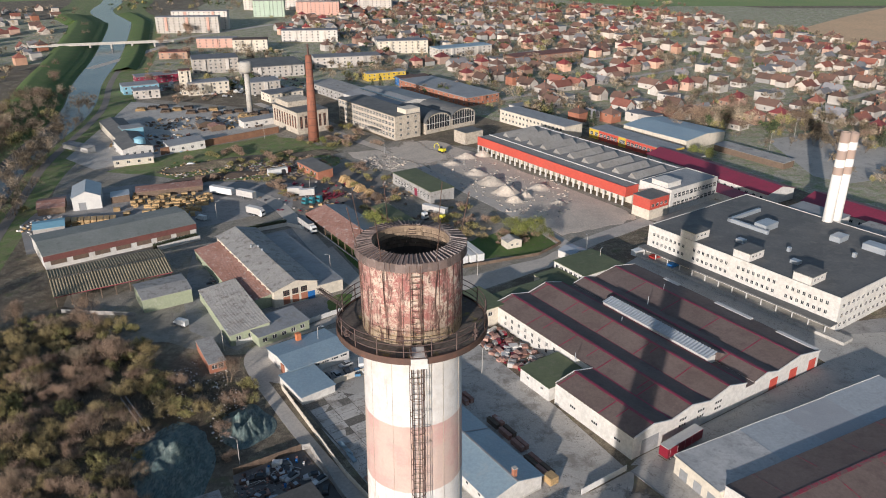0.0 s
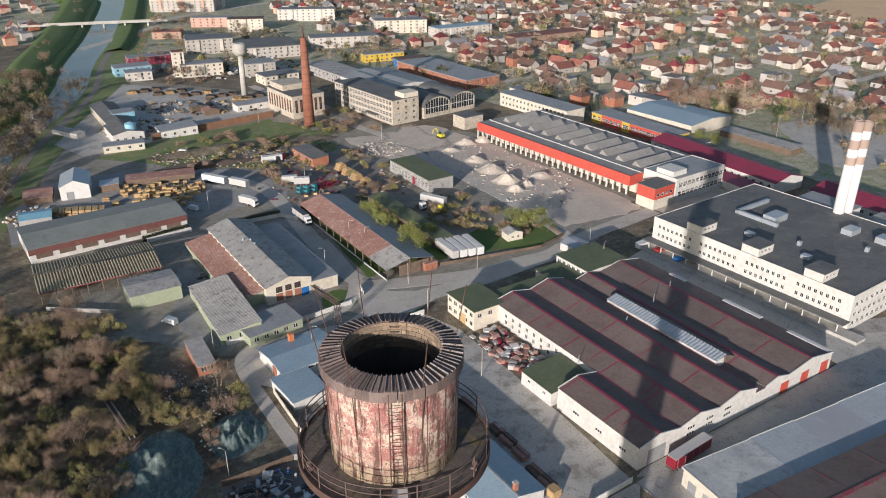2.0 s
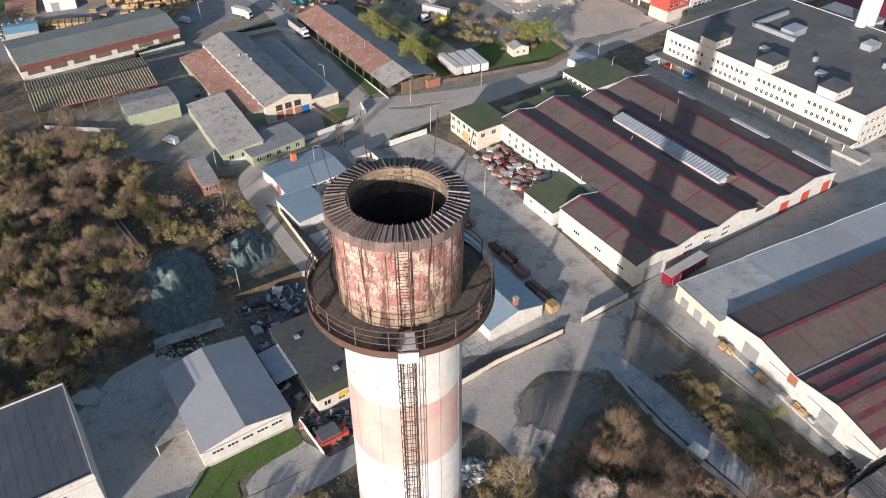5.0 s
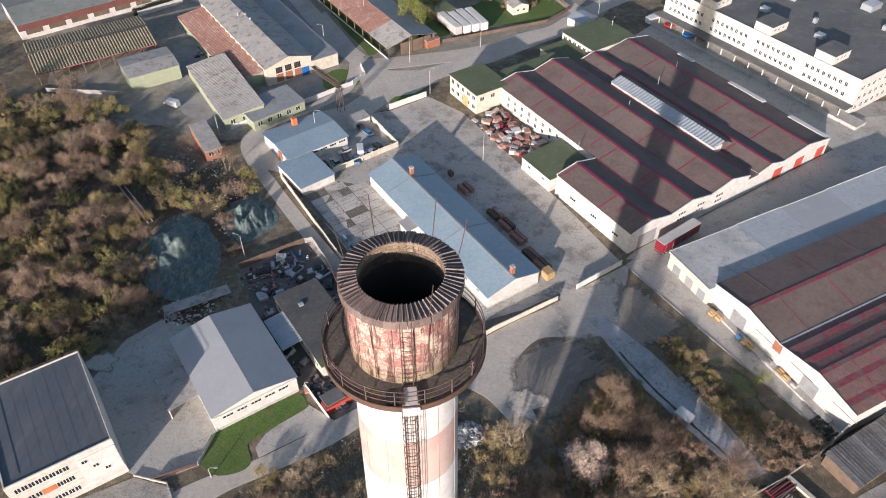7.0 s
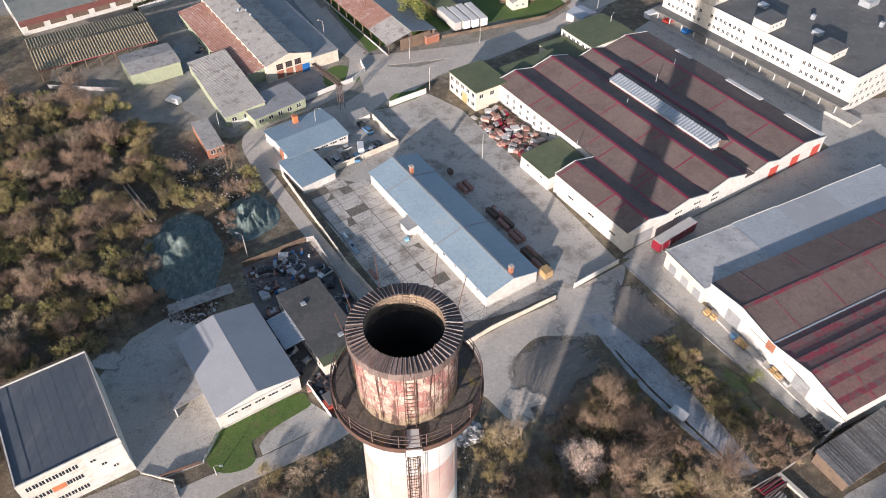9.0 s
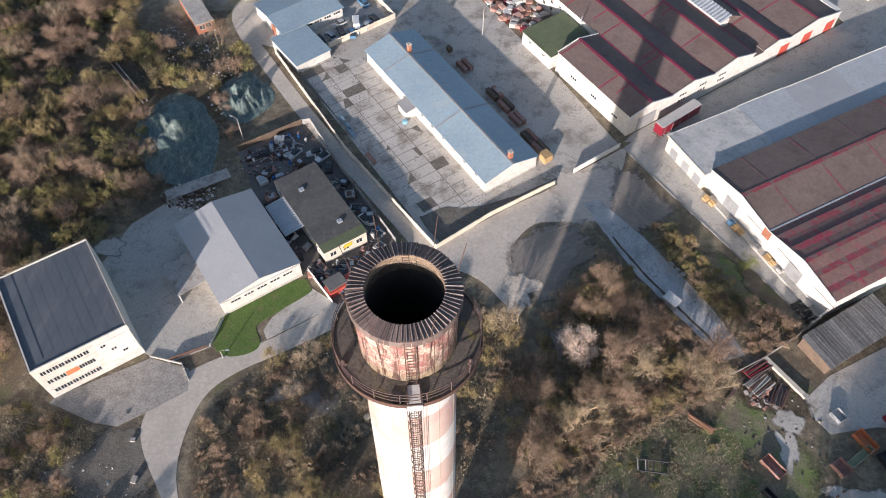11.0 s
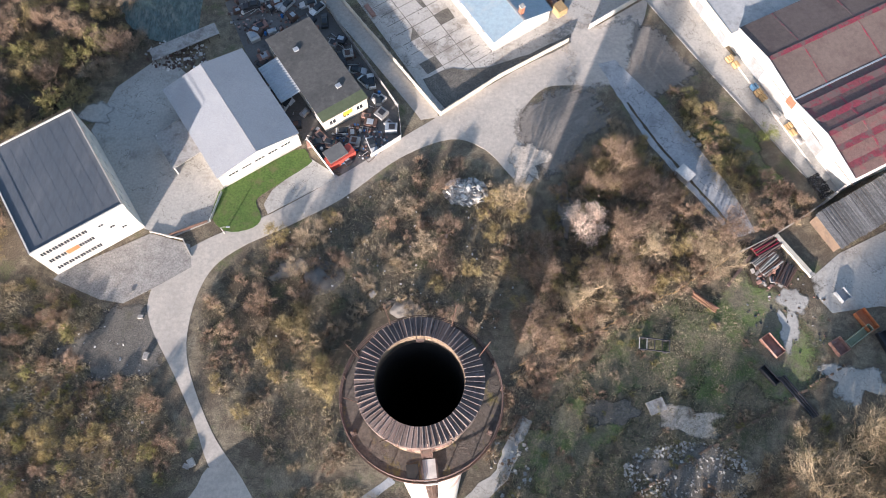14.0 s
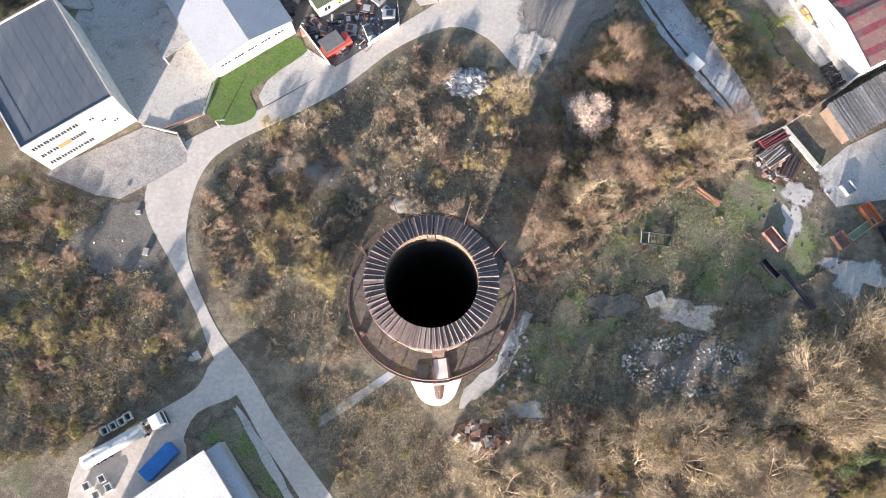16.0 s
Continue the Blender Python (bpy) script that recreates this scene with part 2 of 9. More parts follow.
M["pale_sheet"] = surf("weathered_pale_sheet", (0.37, 0.355, 0.33), (0.30, 0.29, 0.275), (0.185, 0.165, 0.15), 0.13, 2.0, 0.75, 0.15, stains=(0.52, 0.66), grain=0.35)
M["lime_wall"] = surf("faded_green_render", (0.34, 0.37, 0.25), (0.29, 0.32, 0.22), (0.42, 0.42, 0.34), 0.2, 2.0, 0.9, 0.1)
M["field"] = surf("ploughed_field", (0.68, 0.46, 0.265), (0.60, 0.41, 0.24), (0.50, 0.36, 0.22), 0.012, 0.3, 0.95, 0.0, grain=0.3)
M["meadow"] = earth("spring_meadow", (0.17, 0.18, 0.08), (0.27, 0.25, 0.145), (0.14, 0.205, 0.06), (0.38, 0.34, 0.25), (0.45, 0.62), (0.42, 0.58), (0.64, 0.74), 11.0)
M["town_ground"] = earth("garden_ground", (0.31, 0.285, 0.2), (0.46, 0.425, 0.34), (0.22, 0.27, 0.12), (0.6, 0.57, 0.5), (0.45, 0.58), (0.48, 0.6), (0.58, 0.66), 15.0)
M["fence_brown"] = surf("brown_sheet_piles", (0.25, 0.135, 0.08), (0.20, 0.105, 0.065), (0.15, 0.085, 0.06), 0.3, 2.0, 0.85, 0.15)
M["spring_field"] = surf("young_green_crop", (0.17, 0.26, 0.08), (0.22, 0.28, 0.10), (0.27, 0.27, 0.13), 0.01, 0.3, 0.95, 0.0, stains=(0.55, 0.75), grain=0.3)
M["tarp"] = surf("dusty_green_sheeting", (0.13, 0.18, 0.165), (0.08, 0.11, 0.105), (0.185, 0.215, 0.19), 0.28, 2.2, 0.85, 0.7, stretch=(1.0, 0.4, 1.0), stains=(0.5, 0.64), grain=0.7)

M["old_cream"] = surf("weathered_cream_concrete", (0.50, 0.44, 0.355), (0.42, 0.37, 0.30), (0.28, 0.245, 0.205), 0.18, 1.4, 0.9, 0.1, stains=(0.5, 0.66), grain=0.4)
M["garage_felt"] = surf("dark_garage_felt", (0.072, 0.072, 0.07), (0.10, 0.098, 0.094), (0.14, 0.135, 0.125), 0.15, 1.4, 0.85, 0.1, stains=(0.54, 0.75), grain=0.3)
M["industrial_ground"] = earth("industrial_ground", (0.21, 0.19, 0.155), (0.33, 0.305, 0.262), (0.18, 0.175, 0.105), (0.44, 0.41, 0.36), (0.42, 0.6), (0.55, 0.68), (0.64, 0.74), 41.0)
M["leaf_litter"] = earth("dark_mottled_ground", (0.075, 0.058, 0.04), (0.135, 0.108, 0.072), (0.085, 0.09, 0.04), (0.26, 0.22, 0.16), (0.46, 0.6), (0.52, 0.66), (0.67, 0.74), 21.0)
M["yard_concrete"] = paved("old_yard_concrete", (0.49, 0.46, 0.415), (0.42, 0.39, 0.345), (0.27, 0.243, 0.207), (0.16, 0.145, 0.125), (0.49, 0.62))
M["wet_concrete"] = paved("damp_track_concrete", (0.36, 0.365, 0.37), (0.44, 0.44, 0.44), (0.25, 0.25, 0.25), (0.1, 0.1, 0.1), (0.5, 0.68))
M["dark_earth"] = earth("dark_trodden_earth", (0.115, 0.105, 0.09), (0.185, 0.17, 0.15), (0.105, 0.1, 0.07), (0.29, 0.27, 0.24), (0.42, 0.62), (0.6, 0.7), (0.67, 0.75), 31.0)
M["scrub_green"] = earth("rough_green_turf", (0.145, 0.125, 0.09), (0.235, 0.21, 0.14), (0.125, 0.165, 0.056), (0.36, 0.33, 0.26), (0.42, 0.6), (0.46, 0.6), (0.66, 0.74), 3.0)

# ---- ground ----
bm = bmesh.new()
box(bm, -6500, -6500, -2, 6500, 6500, 0)
tagged(part("ground", bm, "ground"), "brown scrubby ground with dry grass and soil", "ground", kind="structure")


def smooth_line(pts, n=5):
    out = []
    for i in range(len(pts) - 1):
        p = [Vector(pts[max(0, min(len(pts) - 1, i + k))]) for k in (-1, 0, 1, 2)]
        for j in range(n):
            t = j / n
            out.append(tuple(0.5 * (2 * p[1] + (p[2] - p[0]) * t + (2 * p[0] - 5 * p[1] + 4 * p[2] - p[3]) * t * t + (3 * p[1] - p[0] - 3 * p[2] + p[3]) * t ** 3)))
    return out + [tuple(pts[-1])]


def ragged(pts, amount, n=6, seed=0):
    """A closed outline, subdivided and roughened."""
    rnd = random.Random(seed)
    out = []
    for (x0, y0), (x1, y1) in zip(pts, pts[1:] + pts[:1]):
        for j in range(n):
            t = j / n
            out.append((x0 + (x1 - x0) * t + rnd.uniform(-amount, amount), y0 + (y1 - y0) * t + rnd.uniform(-amount, amount)))
    return out


def blob(cx, cy, rx, ry, seed, n=26, rough=0.16, turn=0.0):
    rnd = random.Random(seed)
    ph = [(rnd.uniform(0, 6.3), rnd.uniform(0, 1)) for _ in range(5)]
    out = []
    for i in range(n):
        a = 2 * math.pi * i / n
        k = 1 + rough * sum(w * math.sin((j + 2) * a + p) for j, (p, w) in enumerate(ph)) + rnd.uniform(-0.04, 0.04)
        x, y = rx * k * math.cos(a), ry * k * math.sin(a)
        out.append((cx + x * math.cos(turn) - y * math.sin(turn), cy + x * math.sin(turn) + y * math.cos(turn)))
    return out


def faded(base, name):
    """The same surface, broken up by tufts towards the edge of its patch."""
    m = M[base].copy()
    m.name = name
    nt = m.node_tree
    at = nt.nodes.new("ShaderNodeAttribute")
    at.attribute_name = "cover"
    pos = nt.nodes.new("ShaderNodeNewGeometry").outputs["Position"]
    add = nt.nodes.new("ShaderNodeMath")
    add.operation = "ADD"
    nt.links.new(at.outputs["Fac"], add.inputs[0])
    nt.links.new(noise_at(nt, pos, 0.5, 8.0, 0.75), add.inputs[1])
    nt.links.new(ramp(nt, add.outputs[0], 0.72, 0.98), nt.nodes["Principled BSDF"].inputs["Alpha"])
    return m


for k in ("dirt", "road", "sand", "concrete", "rubble", "meadow", "ground", "scrub_green", "leaf_litter", "dark_earth"):
    M[k + "_faded"] = faded(k, k + "_with_broken_edge")


def patch_of(outline, z, mat, label, category="dirt ground"):
    """A thin patch of bare or grassy ground whose cover thins out to its edge."""
    cx, cy = sum(p[0] for p in outline) / len(outline), sum(p[1] for p in outline) / len(outline)
    vs, fs, cov, n = [(cx, cy, z)], [], [1.0], len(outline)
    for f, c in ((0.45, 0.8), (0.8, 0.4), (1.12, 0.0)):
        for x, y in outline:
            vs.append((cx + (x - cx) * f, cy + (y - cy) * f, z))
            cov.append(c)
    for i in range(n):
        j = (i + 1) % n
        fs.append((0, 1 + i, 1 + j))
        for r in (0, 1):
            a = 1 + r * n
            fs.append((a + i, a + n + i, a + n + j, a + j))
    me = bpy.data.meshes.new("ground_patch")
    me.from_pydata(vs, [], fs)
    me.attributes.new("cover", "FLOAT", "POINT").data.foreach_set("value", cov)
    me.materials.append(M[mat + "_faded"])
    return tagged(new("ground_patch", me), label, category, kind="structure")


# the ways round the chimney
west_l = smooth_line([(-15.5, -32), (-23.6, -19.3), (-29.8, -10.7), (-34.6, -3.0), (-39.8, 4.5), (-43.2, 12), (-47.8, 20.4), (-53.5, 30), (-54.5, 36), (-51.5, 42.5), (-44, 47.8), (-33.1, 52.6), (-19.1, 61.4), (-7.9, 69.4), (0.6, 75.2), (13.3, 84.3), (29.2, 94), (46, 105)])
west_r = smooth_line([(-9, -31), (-17.8, -19.4), (-27, -7.8), (-33.5, 2), (-40, 10.6), (-45.6, 22.6), (-46.2, 31.7), (-43.6, 40.5), (-38, 45.6), (-29.4, 50.0), (-18.7, 56.2), (-7.5, 65.2), (3, 69.6), (10, 67.2), (14.5, 62), (18, 58)])
loop = smooth_line([(18, 58), (20.5, 63), (18.2, 68.5), (17.5, 75), (23, 82), (33, 84), (44, 96.5), (47, 104.5)])
ribbon("road", west_l + (west_r + loop[1:])[::-1], 0.06, "road", "pale dusty asphalt lane curving past the chimney", category="road")
patch_of([(15.2, 73.9), (16.7, 77.4), (22.4, 81.7), (28.7, 83.9), (34.1, 82.5), (38.8, 73.9), (31.2, 69.1), (28.3, 62.5), (22.5, 59.0), (19.1, 63.1), (15.8, 68.4)], 0.078, "dirt", "dark bare dirt fan crossed by tyre tracks", "dirt ground")
patch_of([(43.4, 100.0), (48.5, 99.3), (53.2, 91.5), (57.3, 85.5), (52, 81.5), (46.6, 78.9), (41.6, 77.5), (39.0, 81.7), (40.5, 90.7)], 0.074, "dirt", "dark dirt wedge between the lane and the apron", "dirt ground")
for k, (a, b, c) in enumerate([((17.5, 66), (20, 76), (31, 82)), ((20, 64.5), (22.5, 74), (33, 80.5)), ((23, 63), (25.5, 71.5), (35, 78.5)), ((25.5, 63.5), (28, 70), (36.5, 76)), ((44, 98), (42.5, 89), (46, 80)), ((46.5, 97.5), (45, 89), (49.5, 81)), ((50, 95.5), (48, 88), (52.5, 82.5))]):
    ribbon("tyre_track", ragged(strip(smooth_line([a, b, c], 6), 0.5 + 0.12 * (k % 3)), 0.07, 1, 80 + k), 0.088, "track_dirt", "pale tyre track pressed into the dirt", 0.05, category="dirt ground")
ribbon("pavement", [(46.4, 105.2), (56.1, 89.8), (65.2, 76.2), (73.3, 63.7), (78.7, 56.0), (82.1, 59.3), (75.9, 71.0), (69.3, 81.6), (62.9, 92.0), (57.4, 104.5), (57.4, 108.2), (49.8, 108.2)], 0.05, "concrete", "grey concrete apron along the warehouse", category="pavement")
kerb = strip([(46.4, 105.2), (56.1, 89.8), (65.2, 76.2), (73.3, 63.7), (78.7, 56.0)], 0.35)
ribbon("kerb", kerb, 0.17, "asphalt", "dark weathered kerb of the apron", 0.25, category="kerb")
ribbon("pavement", ragged(smooth_line([(34.6, 88.2), (37.7, 81.4), (41.4, 73.6), (44.2, 68.3), (51.7, 57.4), (58.6, 47.9)], 3) + smooth_line([(63.1, 49.1), (58.6, 59.8), (52.7, 69.6), (47.1, 78.1), (42, 84.5), (38.5, 89)], 3), 0.15, 2, 15), 0.082, "wet_concrete", "broad damp concrete track between bushes", category="pavement")
ribbon("ditch", ragged(strip(smooth_line([(40.2, 78.5), (45.4, 69.2), (52.8, 58.4), (58.4, 50.4)], 5), 0.5), 0.12, 2, 16), 0.1, "leaf_litter", "muddy rut along the concrete track", 0.1, category="dirt ground")
ribbon("pavement", [(57.4, 108.2), (46.8, 107.2), (49.5, 110.2), (111.5, 150.6), (150, 176), (164, 152), (113.5, 124.5), (62.9, 93.6)], 0.045, "concrete", "broad concrete yard between the halls", category="pavement")
# walled yards
ribbon("pavement", [(0.8, 75.6), (45.6, 105.8), (33.5, 129), (20, 152), (8, 172), (-2.5, 181), (-14, 173), (-22, 171), (-42, 142)], 0.05, "yard_concrete", "worn concrete and dirt yard with cracks", category="pavement")
ribbon("road", strip(smooth_line([(-1.5, 74.5), (-2.9, 77.0), (-14.8, 93.0), (-24.8, 106.3), (-35.9, 122.5), (-45.6, 137.6), (-51.5, 147), (-55, 156), (-52, 164), (-36, 177), (-28, 188), (-27.5, 207)]), 3.8), 0.055, "road", "narrow dusty lane along a yard wall", category="road")
ribbon("road", strip(smooth_line([(-29, 200), (-10, 203), (16, 210), (30, 218.5), (44, 226), (57, 240), (70, 251), (92, 268)]), 7.5), 0.066, "road", "grey road between factory yards", category="road")
ribbon("road", strip(smooth_line([(-27, 205), (-36, 218), (-50, 244), (-64, 272), (-76, 292), (-90, 305)]), 7), 0.07, "road", "grey access road past storage sheds", category="road")
ribbon("road", strip(smooth_line([(53, 238), (47, 252), (32, 280), (15, 307), (-6, 340), (-24, 372), (-50, 402), (-86, 447), (-130, 500)]), 6), 0.072, "road", "straight pale road past the demolition site", category="road")
ribbon("road", strip([(94, 268), (128, 292), (150, 276), (185, 232), (236, 160)], 9), 0.05, "road", "asphalt street behind the white factory", category="road")
ribbon("road", strip([(82, 240), (104, 205), (126, 172), (150, 176), (190, 198)], 9), 0.064, "asphalt", "asphalt apron round the white factory", category="road")
ribbon("road", [(-56.1, 153.5), (-54.5, 159.7), (-46.1, 165.0), (-36.8, 171.7), (-28.4, 175.5), (-22.9, 183.0), (-26.2, 195.2), (-33.9, 212.2), (-44.5, 235.4), (-41.9, 240.0), (-32.9, 222.4), (-23.4, 202.5), (-15.4, 197.0), (-6.1, 197.0), (14.9, 208.2), (37.7, 224.5), (47.1, 235.4), (49.7, 230.9), (43.3, 220.3), (18.5, 202.5), (0.4, 191.6), (-6.7, 183.0), (-13.0, 181.0), (-16.3, 176.1), (-20.2, 170.8), (-34.6, 154.0), (-41.6, 141.7), (-47.5, 143.3)], 0.062, "road", "dusty forecourt where the lanes meet", category="road")
ribbon("pavement", [(70.5, 221.5), (79.5, 230.9), (88, 240), (135, 176), (150, 170), (172, 172), (160, 150), (126, 141), (119.1, 143.2), (113.0, 156.8), (99.5, 174.8), (84, 200), (71.5, 216.1)], 0.056, "concrete", "broad pale yard between hall and white factory", category="pavement")
# yards further out
ribbon("ground_patch", ragged([(-100, 168), (-62, 158), (-40, 150), (-5, 185), (60, 235), (95, 268), (20, 385), (-30, 400), (-90, 470), (-230, 520), (-215, 400), (-182, 300), (-150, 235), (-125, 190)], 2.0, 5, 91), 0.006, "industrial_ground", "worn grey-brown ground of the industrial quarter", category="dirt ground")
ribbon("lawn", ragged([(-172, 338), (-120, 322), (-70, 326), (-52, 356), (-72, 392), (-100, 412), (-130, 388), (-156, 364)], 2.0, 5, 92), 0.02, "meadow", "rough green wasteland before the sawmill", category="grass")
ribbon("pavement", [(-78, 172), (-88, 196), (-96, 236), (-58, 262), (-36, 206), (-36, 184), (-52, 170), (-60, 160)], 0.04, "asphalt", "dark asphalt yard among old workshops", category="pavement")
ribbon("pavement", [(-178, 262), (-160, 232), (-98, 262), (-66, 285), (-70, 320), (-110, 322), (-150, 318), (-180, 300)], 0.04, "asphalt", "timber yard of worn grey asphalt", category="pavement")
ribbon("ground_patch", [(-66, 285), (-40, 262), (-22, 300), (-30, 330), (-60, 352), (-90, 330)], 0.03, "dirt", "brown dirt log yard", category="dirt ground")
ribbon("pavement", [(-222, 505), (-112, 470), (-96, 436), (-104, 418), (-128, 396), (-152, 368), (-180, 342), (-204, 362), (-210, 410), (-215, 452)], 0.04, "concrete", "grey sawmill yard", category="pavement")
ribbon("ground_patch", ragged([(-2, 340), (20, 302), (36, 276), (52, 252), (66, 258), (88, 270), (84, 282), (20, 376), (-5, 400), (-20, 392)], 1.5, 5, 4), 0.05, "sand", "demolition site of pale rubble and sand", category="dirt ground")
ribbon("ground_patch", ragged([(-35, 378), (-8, 344), (-22, 336), (-52, 372)], 1.5, 5, 5), 0.045, "sand", "old concrete foundation strip", category="dirt ground")
ribbon("lawn", ragged([(-8, 214), (12, 226), (38, 232), (50, 243), (44, 252), (30, 258), (14, 246), (-12, 232)], 0.6, 5, 6), 0.045, "grass", "green verge with scrub by the road", category="grass")
ribbon("lawn", ragged([(-23, 207), (-34, 228), (-46, 252), (-38, 254), (-14, 214)], 0.5, 5, 7), 0.045, "grass", "grass strip below a storage shed", category="grass")
ribbon("lawn", blob(-31, 191, 6, 7.5, 8, rough=0.05), 0.05, "grass", "small lawn inside a kerbed corner", category="grass")
ribbon("lawn", blob(-9, 180.5, 6.5, 3.5, 9, rough=0.06, turn=0.72), 0.05, "grass", "grass island by the yard gate", category="grass")
ribbon("pavement", [(-57.6, 49.6), (-71.5, 71.5), (-67.8, 81.9), (-58.8, 90.2), (-52, 84), (-42.5, 60), (-44.5, 51), (-52, 47.5)], 0.055, "concrete", "concrete courtyard between office and hall", category="pavement")
ribbon("pavement", [(-56, 48.5), (-48, 46.2), (-47.2, 41.5), (-53, 37.8), (-59.3, 34.2), (-64, 35), (-73.4, 39), (-72, 40.5)], 0.08, "rubble", "paved grey forecourt beside the office", 0.15, category="pavement")
ribbon("lawn", smooth_line([(-43.6, 57.6), (-28.9, 67), (-25.9, 65.2), (-26, 63.6), (-33.5, 58), (-36, 55.5), (-34.6, 52), (-36, 49.8), (-40.3, 48.8), (-43.5, 50.5), (-44.6, 53)], 3), 0.1, "grass", "bright green mown lawn in front of the white hall", 0.15, category="grass")
ribbon("pavement", [(-25.6, 65), (-19.6, 60.9), (-33.4, 52.7), (-34.4, 54.8), (-33, 57.8)], 0.075, "concrete", "pale cracked concrete pad beside the lawn", 0.1, category="pavement")
ribbon("pavement", [(-47.2, 103.8), (-32.4, 113.2), (-21.7, 98), (-8.2, 77), (-7.3, 69.8), (-18.8, 61.2), (-27.2, 69.2), (-41, 90)], 0.045, "oily_ground", "dark oily scrapyard ground", category="pavement")
patch_of(blob(-58, 26.5, 12.5, 8.5, 11, turn=0.5), 0.03, "dark_earth", "dark bare earth beside the lane", "dirt ground")
ribbon("road", smooth_line([(-36.5, -2.6), (-42, -4.9), (-44.2, -9.2), (-43.5, -12), (-45, -24), (-62, -24), (-62, -13), (-55.5, -9), (-49, -4.7), (-42.5, -0.6), (-39.9, 4.2), (-36, 2), (-34, -1)], 3), 0.05, "road", "asphalt driveway to a white depot", category="road")
patch_of([(-37, -3.8), (-41, -5.8), (-43, -9.2), (-39, -10.5), (-36, -12), (-31, -18), (-26, -22), (-25, -20), (-30.6, -10.4), (-35, -4.2)], 0.06, "scrub_green", "dark weedy grass island by the depot", "grass")
ribbon("pavement", ragged(strip([(-35.6, -3.9), (-32.2, -8.6), (-28.3, -14.6), (-25, -20), (-20, -27)], [0.6, 1.3, 1.6, 1.5, 1.2]), 0.2, 3, 5), 0.075, "concrete", "pale worn concrete strip beside the lane", category="pavement")
ribbon("pavement", ragged(strip([(-21, -7.0), (-7.3, 2.2)], 1.5), 0.12, 8, 3), 0.05, "wet_concrete", "concrete trench cover leading to the chimney", category="pavement")
ribbon("pavement", ragged([(4, -4.5), (7, -2.8), (13.2, 2), (15, 8), (17.8, 12.5), (15.5, 13.2), (12.4, 8.5), (11, 4), (5, -1)], 0.35, 4, 12), 0.06, "concrete", "broken concrete slab at the chimney foot", category="pavement")
ribbon("pavement", [(72.1, 39.4), (78.6, 44.6), (92, 51), (92, 33), (84.7, 34.0), (75.2, 32.6), (72.6, 36.4)], 0.05, "concrete", "worn concrete pad of a neighbouring yard", category="pavement")
for k, (cx, cy, rx, ry, m) in enumerate([(45.5, 12.5, 6, 3.2, "sand"), (77, 19.5, 6, 4, "concrete"), (15, -4.6, 4.5, 2.0, "concrete"), (66.4, 29.6, 2.2, 4.5, "concrete"), (68, 35, 3, 3, "concrete"), (32, 14, 5, 3, "dark_earth"), (26, -18.2, 8, 1.3, "concrete"), (-6, 33, 4, 3, "dirt"), (-27, 40, 5, 3.5, "dirt"), (18.5, 64.5, 4, 5.2, "sand"), (46, 3, 10, 5, "dark_earth"), (26, 54, 2.2, 7, "dirt"), (-71, 75.5, 4, 3, "concrete"), (22, 33, 4, 3, "leaf_litter"), (-14, 26, 12, 9, "leaf_litter"), (-33, 34, 8, 8, "leaf_litter"), (60, -14, 22, 7, "leaf_litter"), (22, -15, 14, 5, "leaf_litter")]):
    patch_of(blob(cx, cy, rx, ry, 40 + k, rough=0.25), 0.085 + 0.012 * k, m, "bare patch of trodden ground" if m != "leaf_litter" else "dark ground under shrubs", "dirt ground")
patch_of(ragged([(-58, 150), (-44, 130), (-42, 120), (-50, 106), (-60, 91), (-69, 84), (-76, 72), (-86, 60), (-88, 40), (-128, 40), (-152, 90), (-150, 150), (-136, 176), (-100, 174), (-80, 150), (-70, 140)], 1.5, 4, 77), 0.024, "leaf_litter", "dark floor of the thicket", "dirt ground")
patch_of(blob(42, 25, 17, 9, 61, rough=0.2, turn=0.5), 0.03, "scrub_green", "green grass among scrub", "grass")
patch_of(blob(22, 8, 12, 7, 62, rough=0.25, turn=0.3), 0.055, "scrub_green", "thin green grass near the chimney", "grass")
patch_of(blob(62, 66, 6, 15, 63, rough=0.2, turn=0.62), 0.03, "scrub_green", "green and brown weedy strip beside the apron", "grass")
patch_of(blob(37, 91, 12, 10, 64, rough=0.1, turn=0.6), 0.07, "road", "dusty trodden ground where the lanes meet")
# turf tone darker than bare dirt, standing in for tree shade on this lot
patch_of(blob(58, 27, 13, 17, 66, rough=0.2, turn=-0.5), 0.042, "scrub_green", "rough turf patch toned down in place of shade")
patch_of(blob(65.5, 41, 8, 5.5, 67, rough=0.2, turn=-0.9), 0.06, "leaf_litter", "dark earth under scrap heaps")
# darker ground patches beneath the southern trees
for k, (cx, cy, rx, ry) in enumerate([(70, -4, 9, 4), (76, -13, 8, 4), (56, -10, 10, 3.5), (38, -14, 9, 3), (24, -11, 8, 2.5), (78, 8, 6, 3)]):
    patch_of(blob(cx, cy, rx, ry, 90 + k, rough=0.25), 0.035 + 0.006 * k, "leaf_litter", "dark ground under bare trees", "dirt ground")
# river, banks, fields, town
river = smooth_line([(-150, 120), (-180, 200), (-212, 305), (-226, 353), (-247, 470), (-283, 575), (-322, 710), (-402, 945), (-430, 1000), (-495, 1115), (-560, 1320), (-760, 1700)])
WET = [12 + i * 0.42 for i in range(len(river))]
ribbon("lawn", strip(river, [34 + i * 1.9 for i in range(len(river))]), 0.02, "meadow", "grassy river banks", category="grass")
ribbon("water", strip(river, WET), 0.05, "water", "grey shallow river", category="river")


